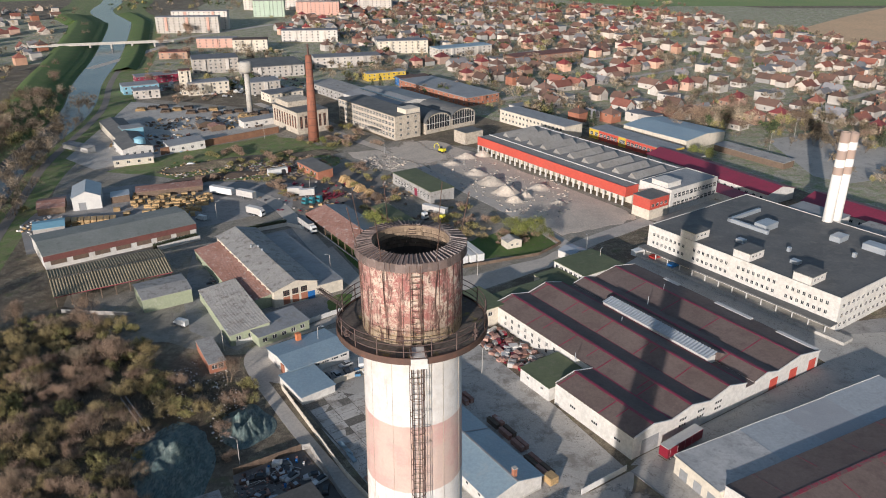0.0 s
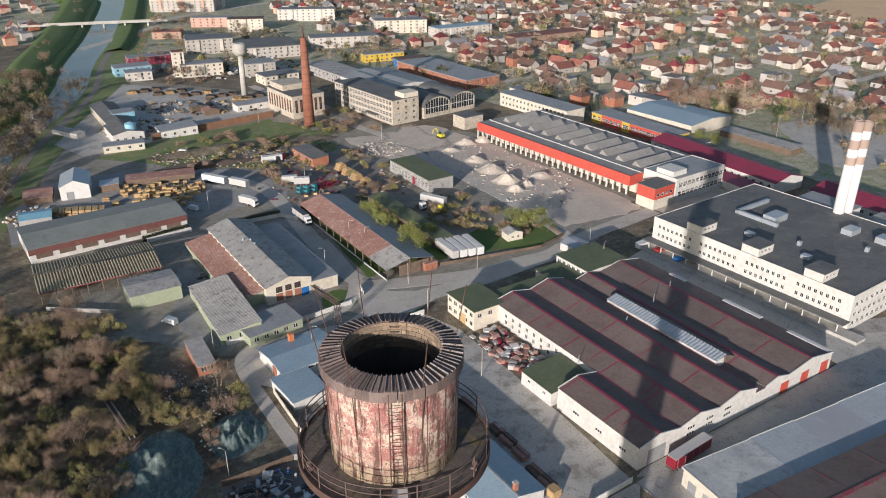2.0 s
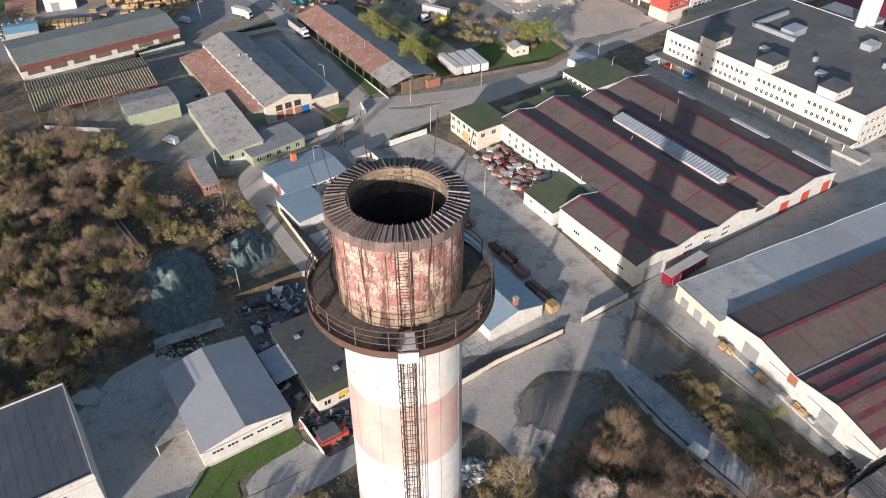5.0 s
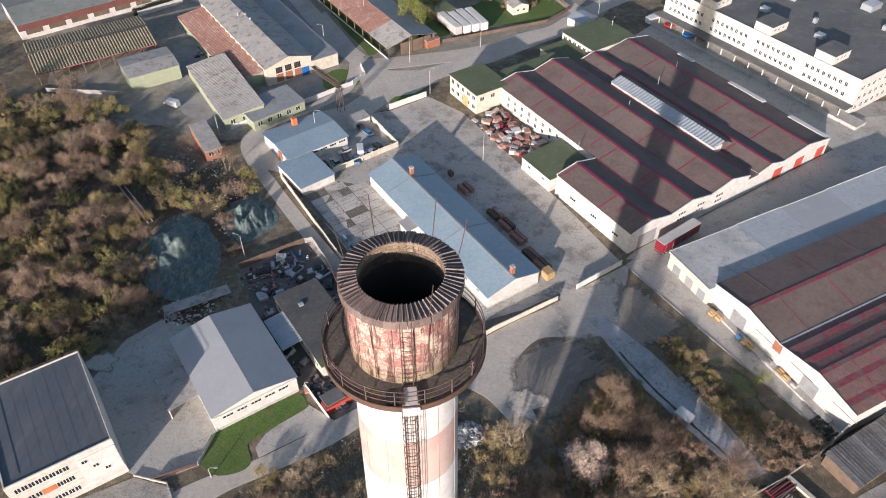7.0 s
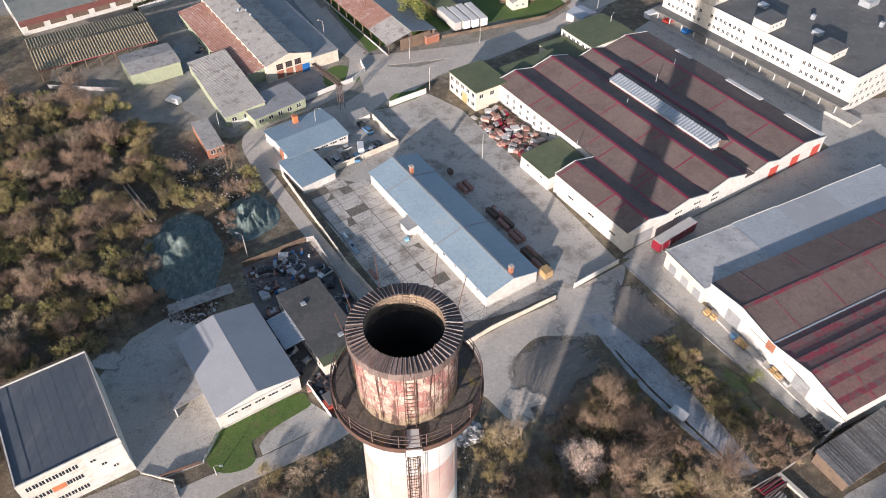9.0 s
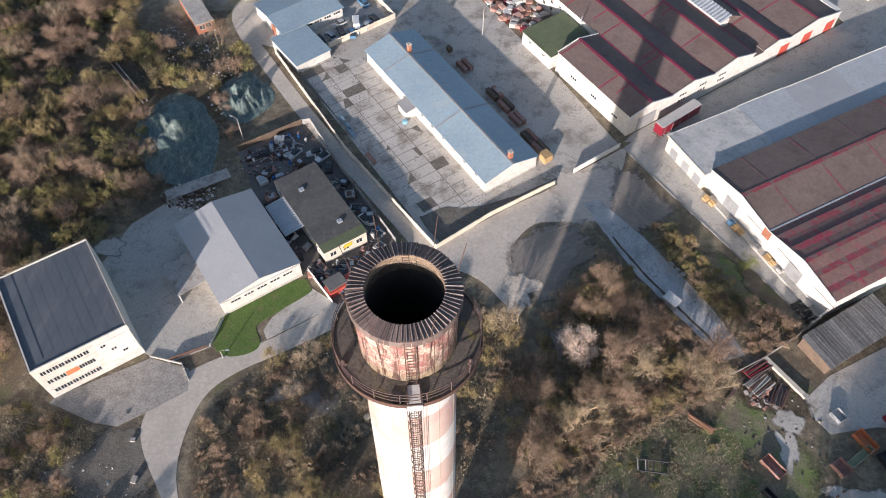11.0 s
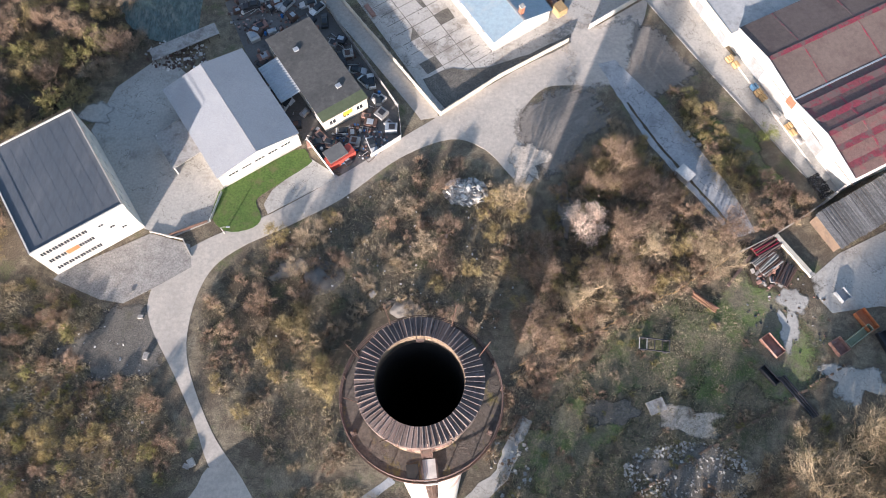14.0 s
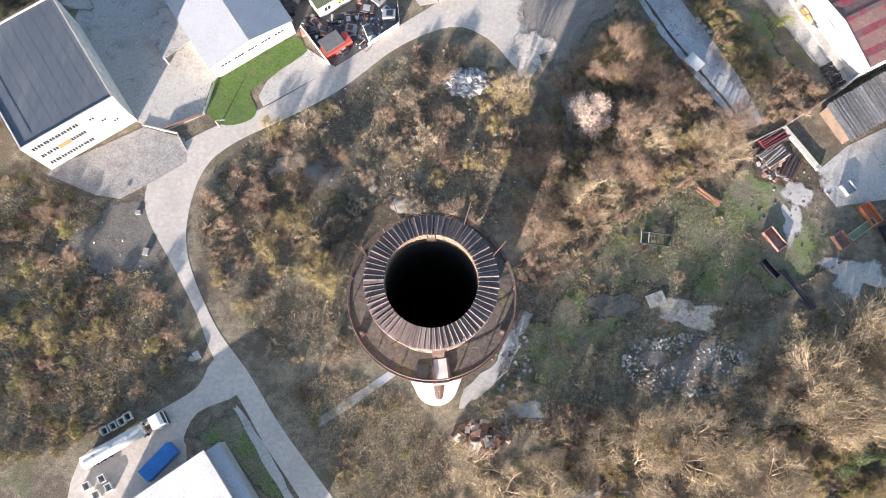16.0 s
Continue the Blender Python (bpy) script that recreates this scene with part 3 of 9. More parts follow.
def embankment(side, prof, label, i0=17):
    """A grassed dyke beside the river: (distance, height) pairs from the water outwards."""
    bm = bmesh.new()
    rows = []
    for i in range(i0, len(river) - 12):
        a, b = Vector(river[i - 1]), Vector(river[i + 1])
        d = (b - a).normalized()
        p, nrm = Vector(river[i]), Vector((-d.y, d.x)) * side
        rows.append([bm.verts.new((*(p + nrm * (WET[i] / 2 + u * (0.7 + i / 60))), z + 0.06)) for u, z in prof])
    for r, q in zip(rows, rows[1:]):
        for k in range(len(prof) - 1):
            bm.faces.new((r[k], r[k + 1], q[k + 1], q[k]))
    bmesh.ops.recalc_face_normals(bm, faces=bm.faces)
    tagged(part("embankment", bm, "grass", None, "", True), label, "embankment", kind="structure")


embankment(1, [(1, 0), (4, 1.6), (10, 1.8), (13, 3.6), (20, 3.9), (26, 5.0), (29, 5.0), (36, 0)], "stepped green dyke on the far river bank")
embankment(-1, [(1, 0), (4, 1.5), (7, 1.8), (11, 3.0), (13, 3.0), (18, 0)], "green dyke on the near river bank", 27)
ribbon("road", strip([tuple(Vector(p) + Vector((13 + k * 0.2, 3))) for k, p in enumerate(river[4:30])], 4.5), 0.075, "dirt", "dirt track along the river bank", category="road")
patch_of(blob(-96, 356, 52, 20, 71, turn=0.55), 0.082, "meadow", "overgrown green wasteland before the sawmill", "grass")
patch_of(blob(-84, 350, 26, 8, 72, turn=0.35), 0.095, "dirt", "dark burnt and muddy patch of wasteland")
patch_of(blob(-70, 372, 16, 8, 73, turn=0.35), 0.11, "ground", "dry trampled grass near the fence")
patch_of(blob(-12, 372, 26, 18, 75, turn=-0.9), 0.135, "sand", "pale levelled ground of the demolition site")
patch_of(blob(-20, 352, 18, 9, 74, turn=-0.9), 0.12, "sand", "pale crushed rubble beside the road")
ribbon("ground_patch", [(-95, 540), (20, 470), (40, 445), (90, 430), (120, 400), (170, 320), (200, 260), (260, 190), (620, 350), (800, 700), (900, 1150), (500, 1150), (200, 1400), (-400, 1450), (-330, 800), (-230, 560)], 0.012, "town_ground", "gardens and streets of a small town", category="ground")
ribbon("ground_patch", [(-460, 1000), (-300, 700), (-560, 560), (-1100, 700), (-1100, 1100)], 0.012, "town_ground", "gardens of a riverside suburb", category="ground")
ribbon("field", [(420, 890), (445, 720), (470, 640), (2200, 400), (3500, 1500), (700, 1180), (560, 1040)], 0.03, "field", "brown ploughed field", category="field")
ribbon("field", [(300, 1180), (680, 1190), (3500, 1600), (4000, 5000), (-200, 5000), (60, 1450)], 0.02, "spring_field", "wide green spring field", category="field")
ribbon("field", [(-520, 1330), (-1100, 1120), (-4000, 1200), (-4000, 5000), (-300, 5000), (-250, 1500)], 0.02, "spring_field", "green fields beyond the river", category="field")


# ---- the chimney ----
def tube(bm, pts, r, seg=6, mi=0):
    """A round bar along points."""
    rings = []
    for i, p in enumerate(pts):
        p = Vector(p)
        d = (Vector(pts[min(i + 1, len(pts) - 1)]) - Vector(pts[max(i - 1, 0)])).normalized()
        s = d.cross(Vector((0, 0, 1)) if abs(d.z) < 0.9 else Vector((1, 0, 0))).normalized()
        q = d.cross(s)
        rr = r[i] if isinstance(r, (list, tuple)) else r
        rings.append([bm.verts.new(p + rr * (s * math.cos(2 * math.pi * k / seg) + q * math.sin(2 * math.pi * k / seg))) for k in range(seg)])
    for a, b in zip(rings, rings[1:]):
        for k in range(seg):
            bm.faces.new((a[k], a[(k + 1) % seg], b[(k + 1) % seg], b[k])).material_index = mi
    bm.faces.new(rings[0][::-1]).material_index = mi
    bm.faces.new(rings[-1]).material_index = mi


def tubed(pts, r, seg=6):
    bm = bmesh.new()
    tube(bm, pts, r, seg)
    return bm


def lathe(bm, profile, seg=64, closed=True):
    """A profile of (radius, z) turned round z; closed: the profile is a loop."""
    rings = [[bm.verts.new((r * math.cos(2 * math.pi * k / seg), r * math.sin(2 * math.pi * k / seg), z)) for k in range(seg)] for r, z in profile]
    pairs = list(zip(rings, rings[1:])) + ([(rings[-1], rings[0])] if closed else [])
    for a, b in pairs:
        for k in range(seg):
            bm.faces.new((a[k], a[(k + 1) % seg], b[(k + 1) % seg], b[k]))
    bmesh.ops.recalc_face_normals(bm, faces=bm.faces)


def ring_pts(r, z, a0=0.0, a1=2 * math.pi, n=64):
    return [(r * math.cos(a0 + (a1 - a0) * i / n), r * math.sin(a0 + (a1 - a0) * i / n), z) for i in range(n + 1)]


def chimney_paint(name, crown):
    """Painted concrete with horizontal bands, streaks and flaking."""
    m = bpy.data.materials.new(name)
    m.use_nodes = True
    nt = m.node_tree
    b = nt.nodes["Principled BSDF"]
    pos = nt.nodes.new("ShaderNodeNewGeometry").outputs["Position"]
    mp = nt.nodes.new("ShaderNodeMapping")
    mp.inputs["Scale"].default_value = (1.0, 1.0, 0.16)
    nt.links.new(pos, mp.inputs[0])
    streak = noise_at(nt, mp.outputs[0], 1.6, 6.0, 0.7)
    patch = noise_at(nt, pos, 1.3, 8.0, 0.72)
    fine = noise_at(nt, pos, 9.0, 5.0, 0.7)
    if crown:
        col = mix(nt, ramp(nt, noise_at(nt, pos, 1.6, 6.0, 0.7), 0.4, 0.6), (0.30, 0.115, 0.105), (0.42, 0.24, 0.20))
        col = mix(nt, ramp(nt, noise_at(nt, pos, 1.5, 12.0, 0.85), 0.50, 0.54), col, (0.56, 0.45, 0.36))
        z = nt.nodes.new("ShaderNodeSeparateXYZ")
        nt.links.new(pos, z.inputs[0])
        low = ramp(nt, z.outputs[2], 100.9, 98.8)
        col = mix(nt, ramp(nt, mix(nt, 0.5, low, patch), 0.58, 0.68), col, (0.50, 0.39, 0.27))
        grain = noise_at(nt, pos, 5.0, 9.0, 0.8)
        col = mix(nt, ramp(nt, grain, 0.58, 0.63), col, (0.66, 0.58, 0.49))
        col = mix(nt, ramp(nt, noise_at(nt, mp.outputs[0], 3.2, 8.0, 0.78), 0.50, 0.58), col, (0.125, 0.07, 0.058))
        col = mix(nt, ramp(nt, noise_at(nt, pos, 4.4, 10.0, 0.82), 0.56, 0.60), col, (0.085, 0.06, 0.05))
    else:
        z = nt.nodes.new("ShaderNodeSeparateXYZ")
        nt.links.new(pos, z.inputs[0])
        white, pink = (0.70, 0.675, 0.64), (0.56, 0.43, 0.37)
        base = mix(nt, ramp(nt, patch, 0.45, 0.6), white, (0.63, 0.595, 0.55))
        tint = mix(nt, ramp(nt, noise_at(nt, pos, 0.7, 4.0), 0.45, 0.65), pink, (0.56, 0.36, 0.32))
        wob = nt.nodes.new("ShaderNodeMath")
        wob.operation = "MULTIPLY_ADD"
        wob.inputs[1].default_value = 0.3
        nt.links.new(patch, wob.inputs[0])
        nt.links.new(z.outputs[2], wob.inputs[2])
        for lo, hi in ((89.0, 93.5), (79.7, 84.4), (70.2, 75.0), (61.0, 65.6)):
            mul = nt.nodes.new("ShaderNodeMath")
            mul.operation = "MULTIPLY"
            nt.links.new(ramp(nt, wob.outputs[0], lo, lo + 0.08), mul.inputs[0])
            nt.links.new(ramp(nt, wob.outputs[0], hi + 0.08, hi), mul.inputs[1])
            base = mix(nt, mul.outputs[0], base, tint)
        col = mix(nt, ramp(nt, streak, 0.58, 0.76), base, (0.44, 0.33, 0.28))
    col = mix(nt, 0.35, col, mix(nt, fine, (0.5,) * 3, (1.5,) * 3), "MULTIPLY")
    nt.links.new(col, b.inputs["Base Color"])
    b.inputs["Roughness"].default_value = 0.9
    bp = nt.nodes.new("ShaderNodeBump")
    bp.inputs["Strength"].default_value, bp.inputs["Distance"].default_value = 0.35, 0.05
    nt.links.new(patch, bp.inputs["Height"])
    nt.links.new(bp.outputs[0], b.inputs["Normal"])
    return m


M["shaft_paint"] = chimney_paint("banded_chimney_paint", False)
M["crown_paint"] = chimney_paint("flaking_red_crown", True)
M["soot"] = surf("soot_black_lining", (0.032, 0.028, 0.027), (0.05, 0.045, 0.04), None, 0.5, 4.0, 0.95, 0.3)
M["lining_brick"] = surf("pale_lining_brick", (0.29, 0.215, 0.145), (0.22, 0.16, 0.11), (0.12, 0.09, 0.065), 0.8, 5.0, 0.9, 0.3, vary=0.2)
M["sooty_brick"] = surf("sooty_lining_brick", (0.09, 0.07, 0.052), (0.125, 0.095, 0.07), (0.045, 0.037, 0.03), 0.8, 5.0, 0.95, 0.3, vary=0.3)
M["crown_tile"] = surf("dark_ribbed_cover", (0.13, 0.095, 0.085), (0.165, 0.125, 0.112), (0.22, 0.18, 0.165), 1.0, 7.0, 0.75, 0.25, vary=0.25)
M["deck"] = surf("mossy_deck_concrete", (0.135, 0.11, 0.09), (0.10, 0.085, 0.072), (0.21, 0.165, 0.06), 0.3, 5.0, 0.92, 0.4, stains=(0.56, 0.66), grain=0.6)

chimney = thing("chimney", 0, 0, 0, 0, "tall white and faded red banded concrete chimney with rusty crown", "chimney")
TOP, DECK, RIN, ROUT = 103.55, 98.55, 2.06, 2.98
bm = bmesh.new()
lathe(bm, [(3.9, 0), (3.65, 20), (3.2, 60), (2.74, DECK - 0.2), (2.3, DECK - 0.2), (3.3, 0)], 72)
part("shaft", bm, "shaft_paint", chimney, "white and faded pink banded shaft", True)
for a in range(0, 360, 30):
    ca, sa = math.cos(radians(a + 8)), math.sin(radians(a + 8))
    bm = tubed([(3.21 * ca, 3.21 * sa, 60), (2.75 * ca, 2.75 * sa, DECK - 0.3)], 0.011, 4)
    part("seam", bm, "old_cream", chimney)
bm = bmesh.new()
lathe(bm, [(2.74, DECK), (2.78, TOP - 0.42), (2.2, TOP - 0.42), (2.2, 60), (2.3, 60), (2.3, DECK)], 72)
crown = part("crown", bm, "crown_paint", chimney, "flaking red and cream painted crown", True)
for a in range(0, 360, 20):
    ca, sa = math.cos(radians(a + 3)), math.sin(radians(a + 3))
    part("rib", tubed([(2.75 * ca, 2.75 * sa, DECK), (2.79 * ca, 2.79 * sa, TOP - 0.45)], 0.013, 4), "steel", crown)
bm = bmesh.new()
lathe(bm, [(2.18, 60), (2.18, 102.2), (2.12, 102.2), (2.12, 60)], 60)
part("flue", bm, "soot", chimney, "soot-black flue lining")
# lining bricks below the mouth
n = 40
bm = bmesh.new()
box(bm, 2.05, -0.155, -0.1, 2.17, 0.155, 0.1)
brick_me = bpy.data.meshes.new("brick")
bm.to_mesh(brick_me)
bm.free()
brick_me.materials.append(M["lining_brick"])
sooty_me = brick_me.copy()
sooty_me.materials[0] = M["sooty_brick"]
for row in range(5):
    for k in range(n):
        ob = new("brick", brick_me if row > 2 else sooty_me)
        ob.parent = crown
        ob.matrix_basis = pose(0, 0, 102.25 + row * 0.22, 0, 0, (k + 0.5 * (row % 2)) * 360 / n)
# the ribbed cover of the mouth: radial pieces
N = 68
wi, wo = math.pi * RIN / N * 0.97, math.pi * ROUT / N * 0.97
bm = bmesh.new()
pr = [(-1, 0.0), (-1, 0.05), (-0.62, 0.05), (-0.5, 0.12), (-0.3, 0.12), (-0.18, 0.05), (1, 0.05), (1, 0.0)]
a = [bm.verts.new((RIN, k * wi, -0.16 + h)) for k, h in pr]
b = [bm.verts.new((ROUT, k * wo, -0.30 + h)) for k, h in pr]
c = [bm.verts.new((ROUT + 0.02, k * wo, -0.72 + h * 0.2)) for k, h in pr]
for i in range(len(pr) - 1):
    # rib top and one flank take the paler highlight colour
    bm.faces.new((a[i], b[i], b[i + 1], a[i + 1])).material_index = 1 if i in (2, 3) else 0
    bm.faces.new((b[i], c[i], c[i + 1], b[i + 1]))
bm.faces.new(a[::-1])
bm.faces.new((a[0], a[-1], b[-1], b[0]))
bmesh.ops.recalc_face_normals(bm, faces=bm.faces)
tile_me = bpy.data.meshes.new("cover_slat")
bm.to_mesh(tile_me)
bm.free()
tile_me.materials.append(M["crown_tile"])
# dust and the bright highlight along the ribs, both put into the colour
M["rib_highlight"] = surf("dusty_rib_highlight", (0.235, 0.20, 0.185), (0.185, 0.15, 0.135), (0.31, 0.28, 0.26), 1.2, 7.0, 0.7, 0.1, vary=0.25, grain=0.6)
tile_me.materials.append(M["rib_highlight"])
rnd = random.Random(5)
for k in range(N):
    ob = new("cover_slat", tile_me)
    ob.parent = chimney
    ob.matrix_basis = pose(0, 0, TOP + rnd.uniform(-0.02, 0.02), rnd.uniform(-0.5, 0.5), rnd.uniform(-0.5, 0.5), k * 360 / N + rnd.uniform(-0.3, 0.3))
bm = bmesh.new()
lathe(bm, [(RIN + 0.01, TOP - 0.36), (RIN + 0.01, TOP - 0.17), (RIN + 0.1, TOP - 0.17), (RIN + 0.1, TOP - 0.36)], 60)
part("rim", bm, "lining_brick", chimney, "pale brick inner rim")
# platform
RD = 4.15
bm = bmesh.new()
lathe(bm, [(2.2, DECK - 0.22), (RD - 0.1, DECK - 0.22), (RD, DECK - 0.16), (RD, DECK - 0.02), (RD - 0.05, DECK), (2.2, DECK)], 72)
deck = part("deck", bm, "deck", chimney, "dark mossy round platform")
bm = bmesh.new()
lathe(bm, [(RD, DECK - 0.28), (RD + 0.05, DECK - 0.28), (RD + 0.05, DECK + 0.1), (RD, DECK + 0.1)], 72)
part("rim", bm, "steel", deck)
for a in range(18):
    t = 2 * math.pi * a / 18
    ca, sa = math.cos(t), math.sin(t)
    part("bracket", tubed([(2.74 * ca, 2.74 * sa, DECK - 1.0), (RD * 0.96 * ca, RD * 0.96 * sa, DECK - 0.22)], 0.05, 5), "steel", deck)
rail = thing("railing")
rail.parent = chimney
for a in range(18):
    t = 2 * math.pi * (a + 0.3) / 18
    ca, sa = math.cos(t), math.sin(t)
    part("post", tubed([(RD * 0.985 * ca, RD * 0.985 * sa, DECK - 0.1), (RD * 0.985 * ca, RD * 0.985 * sa, DECK + 1.1)], 0.035, 5), "rail_rust", rail)
for z in (0.4, 0.78, 1.1):
    part("rail", tubed(ring_pts(RD * 0.985, DECK + z), 0.026, 5), "rail_rust", rail)
# ladder with safety hoops on the camera's side, from the ground to the deck and over the crown
LA = radians(-84)
ladder = thing("ladder")
ladder.parent = chimney


def on_ladder(r, off, z):
    return (r * math.cos(LA) - off * math.sin(LA), r * math.sin(LA) + off * math.cos(LA), z)


def shaft_r(z):
    return 3.2 + (60 - z) * 0.0117 if z < 60 else 2.74 + (DECK - 0.2 - z) * 0.46 / (DECK - 60.2)


for off in (-0.26, 0.26):
    part("side_rail", tubed([on_ladder(shaft_r(z) + 0.18, off, z) for z in (4, 20, 40, 60, 72, 98.4)], 0.035, 5), "steel", ladder)
    part("side_rail", tubed([on_ladder(2.98, off, z) for z in (98.6, 103.2)], 0.028, 5), "steel", ladder)
z = 62.0
while z < 102.9:
    r = shaft_r(z) + 0.18 if z < 98.4 else 2.98
    part("rung", tubed([on_ladder(r, -0.26, z), on_ladder(r, 0.26, z)], 0.02, 4), "steel", ladder)
    z += 0.33
z = 60.0
while z < 98:
    r = shaft_r(z) + 0.18
    pts = [on_ladder(r + 0.36 + 0.40 * math.cos(t), 0.40 * math.sin(t), z) for t in [radians(-150 + 300 * i / 14) for i in range(15)]]
    part("hoop", tubed(pts, 0.022, 4), "steel", ladder)
    z += 1.05
for t in (-100, -50, 0, 50, 100):
    part("cage_bar", tubed([on_ladder(shaft_r(z) + 0.54 + 0.40 * math.cos(radians(t)), 0.40 * math.sin(radians(t)), z) for z in (60, 72, 97.9)], 0.018, 4), "steel", ladder)
# hatch panel, lamps and rods on the platform
panel = thing("hatch", *on_ladder(3.55, 0.05, DECK), rz=6)
panel.parent = chimney
part("panel", boxed(-0.42, -0.55, 0.02, 0.42, 0.5, 0.1), "white_trim", panel, "white sheet-metal hatch panel")
part("panel", boxed(-1.15, -0.4, 0.02, -0.55, 0.35, 0.06), "tyre", panel, "dark trapdoor")
part("frame", boxed(-0.42, -0.55, 0.1, -0.32, 0.5, 0.2), "rail_rust", panel)
part("frame", boxed(0.32, -0.55, 0.1, 0.42, 0.5, 0.2), "rail_rust", panel)
part("panel", boxed(-0.42, -0.72, -0.5, 0.42, -0.66, 0.08), "white_trim", panel, "white plate hanging on the platform edge")
for a in (-26, 207):
    lamp = thing("obstruction_lamp", 3.85 * math.cos(radians(a)), 3.85 * math.sin(radians(a)), DECK, a)
    lamp.parent = chimney
    part("base", boxed(-0.14, -0.14, 0, 0.14, 0.14, 0.16), "rail_rust", lamp)
    bm = bmesh.new()
    lathe(bm, [(0.001, 0.16), (0.11, 0.16), (0.13, 0.3), (0.08, 0.42), (0.001, 0.45)], 12, False)
    part("lens", bm, "rail_rust", lamp, "dull red lamp glass")
rnd = random.Random(9)
for a in (-62, -118, 22, 60, 118, 160, -160):
    ca, sa = math.cos(radians(a)), math.sin(radians(a))
    part("lightning_rod", tubed([(2.75 * ca, 2.75 * sa, DECK + 2), (2.95 * ca, 2.95 * sa, TOP), (3.35 * ca, 3.35 * sa, TOP + 2.1)], 0.022, 4), "steel", chimney)
for k in range(3):
    part("hook", tubed([(-0.18, RIN - 0.02, TOP - 0.1 - k * 0.25), (-0.18, RIN - 0.16, TOP - 0.1 - k * 0.25), (0.18, RIN - 0.16, TOP - 0.1 - k * 0.25), (0.18, RIN - 0.02, TOP - 0.1 - k * 0.25)], 0.02, 4), "rail_rust", chimney)


# ---- buildings ----
def window_mesh(w, h, bars=2, rows=1, frame="white_trim"):
    """A window facing -y: frame, bars and pane, set a little proud of the wall."""
    bm = bmesh.new()
    xs, zs = [-w / 2 + w * i / bars for i in range(bars + 1)], [h * i / rows for i in range(rows + 1)]
    grid = [[bm.verts.new((x, -0.06, z)) for x in xs] for z in zs]
    faces = [bm.faces.new((grid[j][i], grid[j][i + 1], grid[j + 1][i + 1], grid[j + 1][i])) for j in range(rows) for i in range(bars)]
    edge = [e for e in bm.edges if e.is_boundary]
    out = bmesh.ops.extrude_edge_only(bm, edges=edge)
    for v in out["geom"]:
        if isinstance(v, bmesh.types.BMVert):
            v.co.y = 0.05
    bmesh.ops.inset_individual(bm, faces=faces, thickness=min(0.09, w / bars * 0.16), depth=-0.05)
    for f in faces:
        f.material_index = 1
    bmesh.ops.recalc_face_normals(bm, faces=bm.faces)
    me = bpy.data.meshes.new("window")
    bm.to_mesh(me)
    bm.free()
    me.materials.append(M[frame])
    me.materials.append(M["glass"])
    return me


def shutter_mesh(w, h, mat, grooves=5):
    bm = bmesh.new()
    pts = []
    for i in range(grooves):
        pts += [(-0.02, h * i / grooves), (-0.07, h * (i + 0.1) / grooves), (-0.07, h * (i + 0.9) / grooves)]
    pts += [(-0.02, h), (-0.1, h), (-0.1, h + 0.14), (0.08, h + 0.14), (0.08, 0)]
    a = [bm.verts.new((-w / 2, y, z)) for y, z in pts]
    b = [bm.verts.new((w / 2, y, z)) for y, z in pts]
    for i in range(len(pts)):
        j = (i + 1) % len(pts)
        bm.faces.new((a[i], a[j], b[j], b[i]))
    bm.faces.new(a)
    bm.faces.new(b)
    bmesh.ops.recalc_face_normals(bm, faces=bm.faces)
    me = bpy.data.meshes.new("door")
    bm.to_mesh(me)
    bm.free()
    me.materials.append(M[mat])
    return me


def place(name, me, parent, face, u, z, w, l):
    """Sets a mesh that faces -y on one face of a w by l box: f front (y=0), b back, l left (x=0), r right."""
    m = {"f": pose(u, 0, z), "b": pose(u, l, z, 0, 0, 180), "l": pose(0, u, z, 0, 0, -90), "r": pose(w, u, z, 0, 0, 90)}[face]
    ob = new(name, me)
    ob.parent, ob.matrix_basis = parent, m
    return ob


def row(me, parent, face, u0, u1, n, z, w, l, name="window"):
    for i in range(n):
        place(name, me, parent, face, u0 + (u1 - u0) * (i / max(n - 1, 1)), z, w, l)


def sheet(bm, p, q, width_dir, t=0.12):
    """A thick slab between edge p0-p1 and edge q0-q1."""
    n = (Vector(p[1]) - Vector(p[0])).cross(Vector(q[0]) - Vector(p[0])).normalized()
    if n.z < 0:
        n = -n
    top = [bm.verts.new(Vector(v) + n * t) for v in (p[0], p[1], q[1], q[0])]
    low = [bm.verts.new(Vector(v) + n * 0.01) for v in (p[0], p[1], q[1], q[0])]
    bm.faces.new(top)
    bm.faces.new(low[::-1])
    for i in range(4):
        bm.faces.new((top[i], low[i], low[(i + 1) % 4], top[(i + 1) % 4]))
    bmesh.ops.recalc_face_normals(bm, faces=bm.faces)


def ridged(bm, p, q, pitch=0.9, amp=0.12):
    """A corrugated slab between eave p0-p1 and ridge q0-q1, waves running up the slope."""
    p0, p1, q0, q1 = (Vector(v) for v in (p[0], p[1], q[0], q[1]))
    n = (p1 - p0).cross(q0 - p0).normalized()
    n = n if n.z > 0 else -n
    count = max(2, int((p1 - p0).length / pitch)) * 4
    shape = (0, 1, 1, 0)
    prev = None
    for i in range(count + 1):
        t = i / count
        k = n * (0.03 + amp * shape[i % 4])
        cur = [bm.verts.new(p0.lerp(p1, t) + k), bm.verts.new(q0.lerp(q1, t) + k), bm.verts.new(q0.lerp(q1, t)), bm.verts.new(p0.lerp(p1, t))]
        if prev:
            bm.faces.new((prev[0], cur[0], cur[1], prev[1]))
            bm.faces.new((prev[2], cur[2], cur[3], prev[3]))
            bm.faces.new((prev[3], cur[3], cur[0], prev[0]))
        prev = cur
    bmesh.ops.recalc_face_normals(bm, faces=bm.faces)


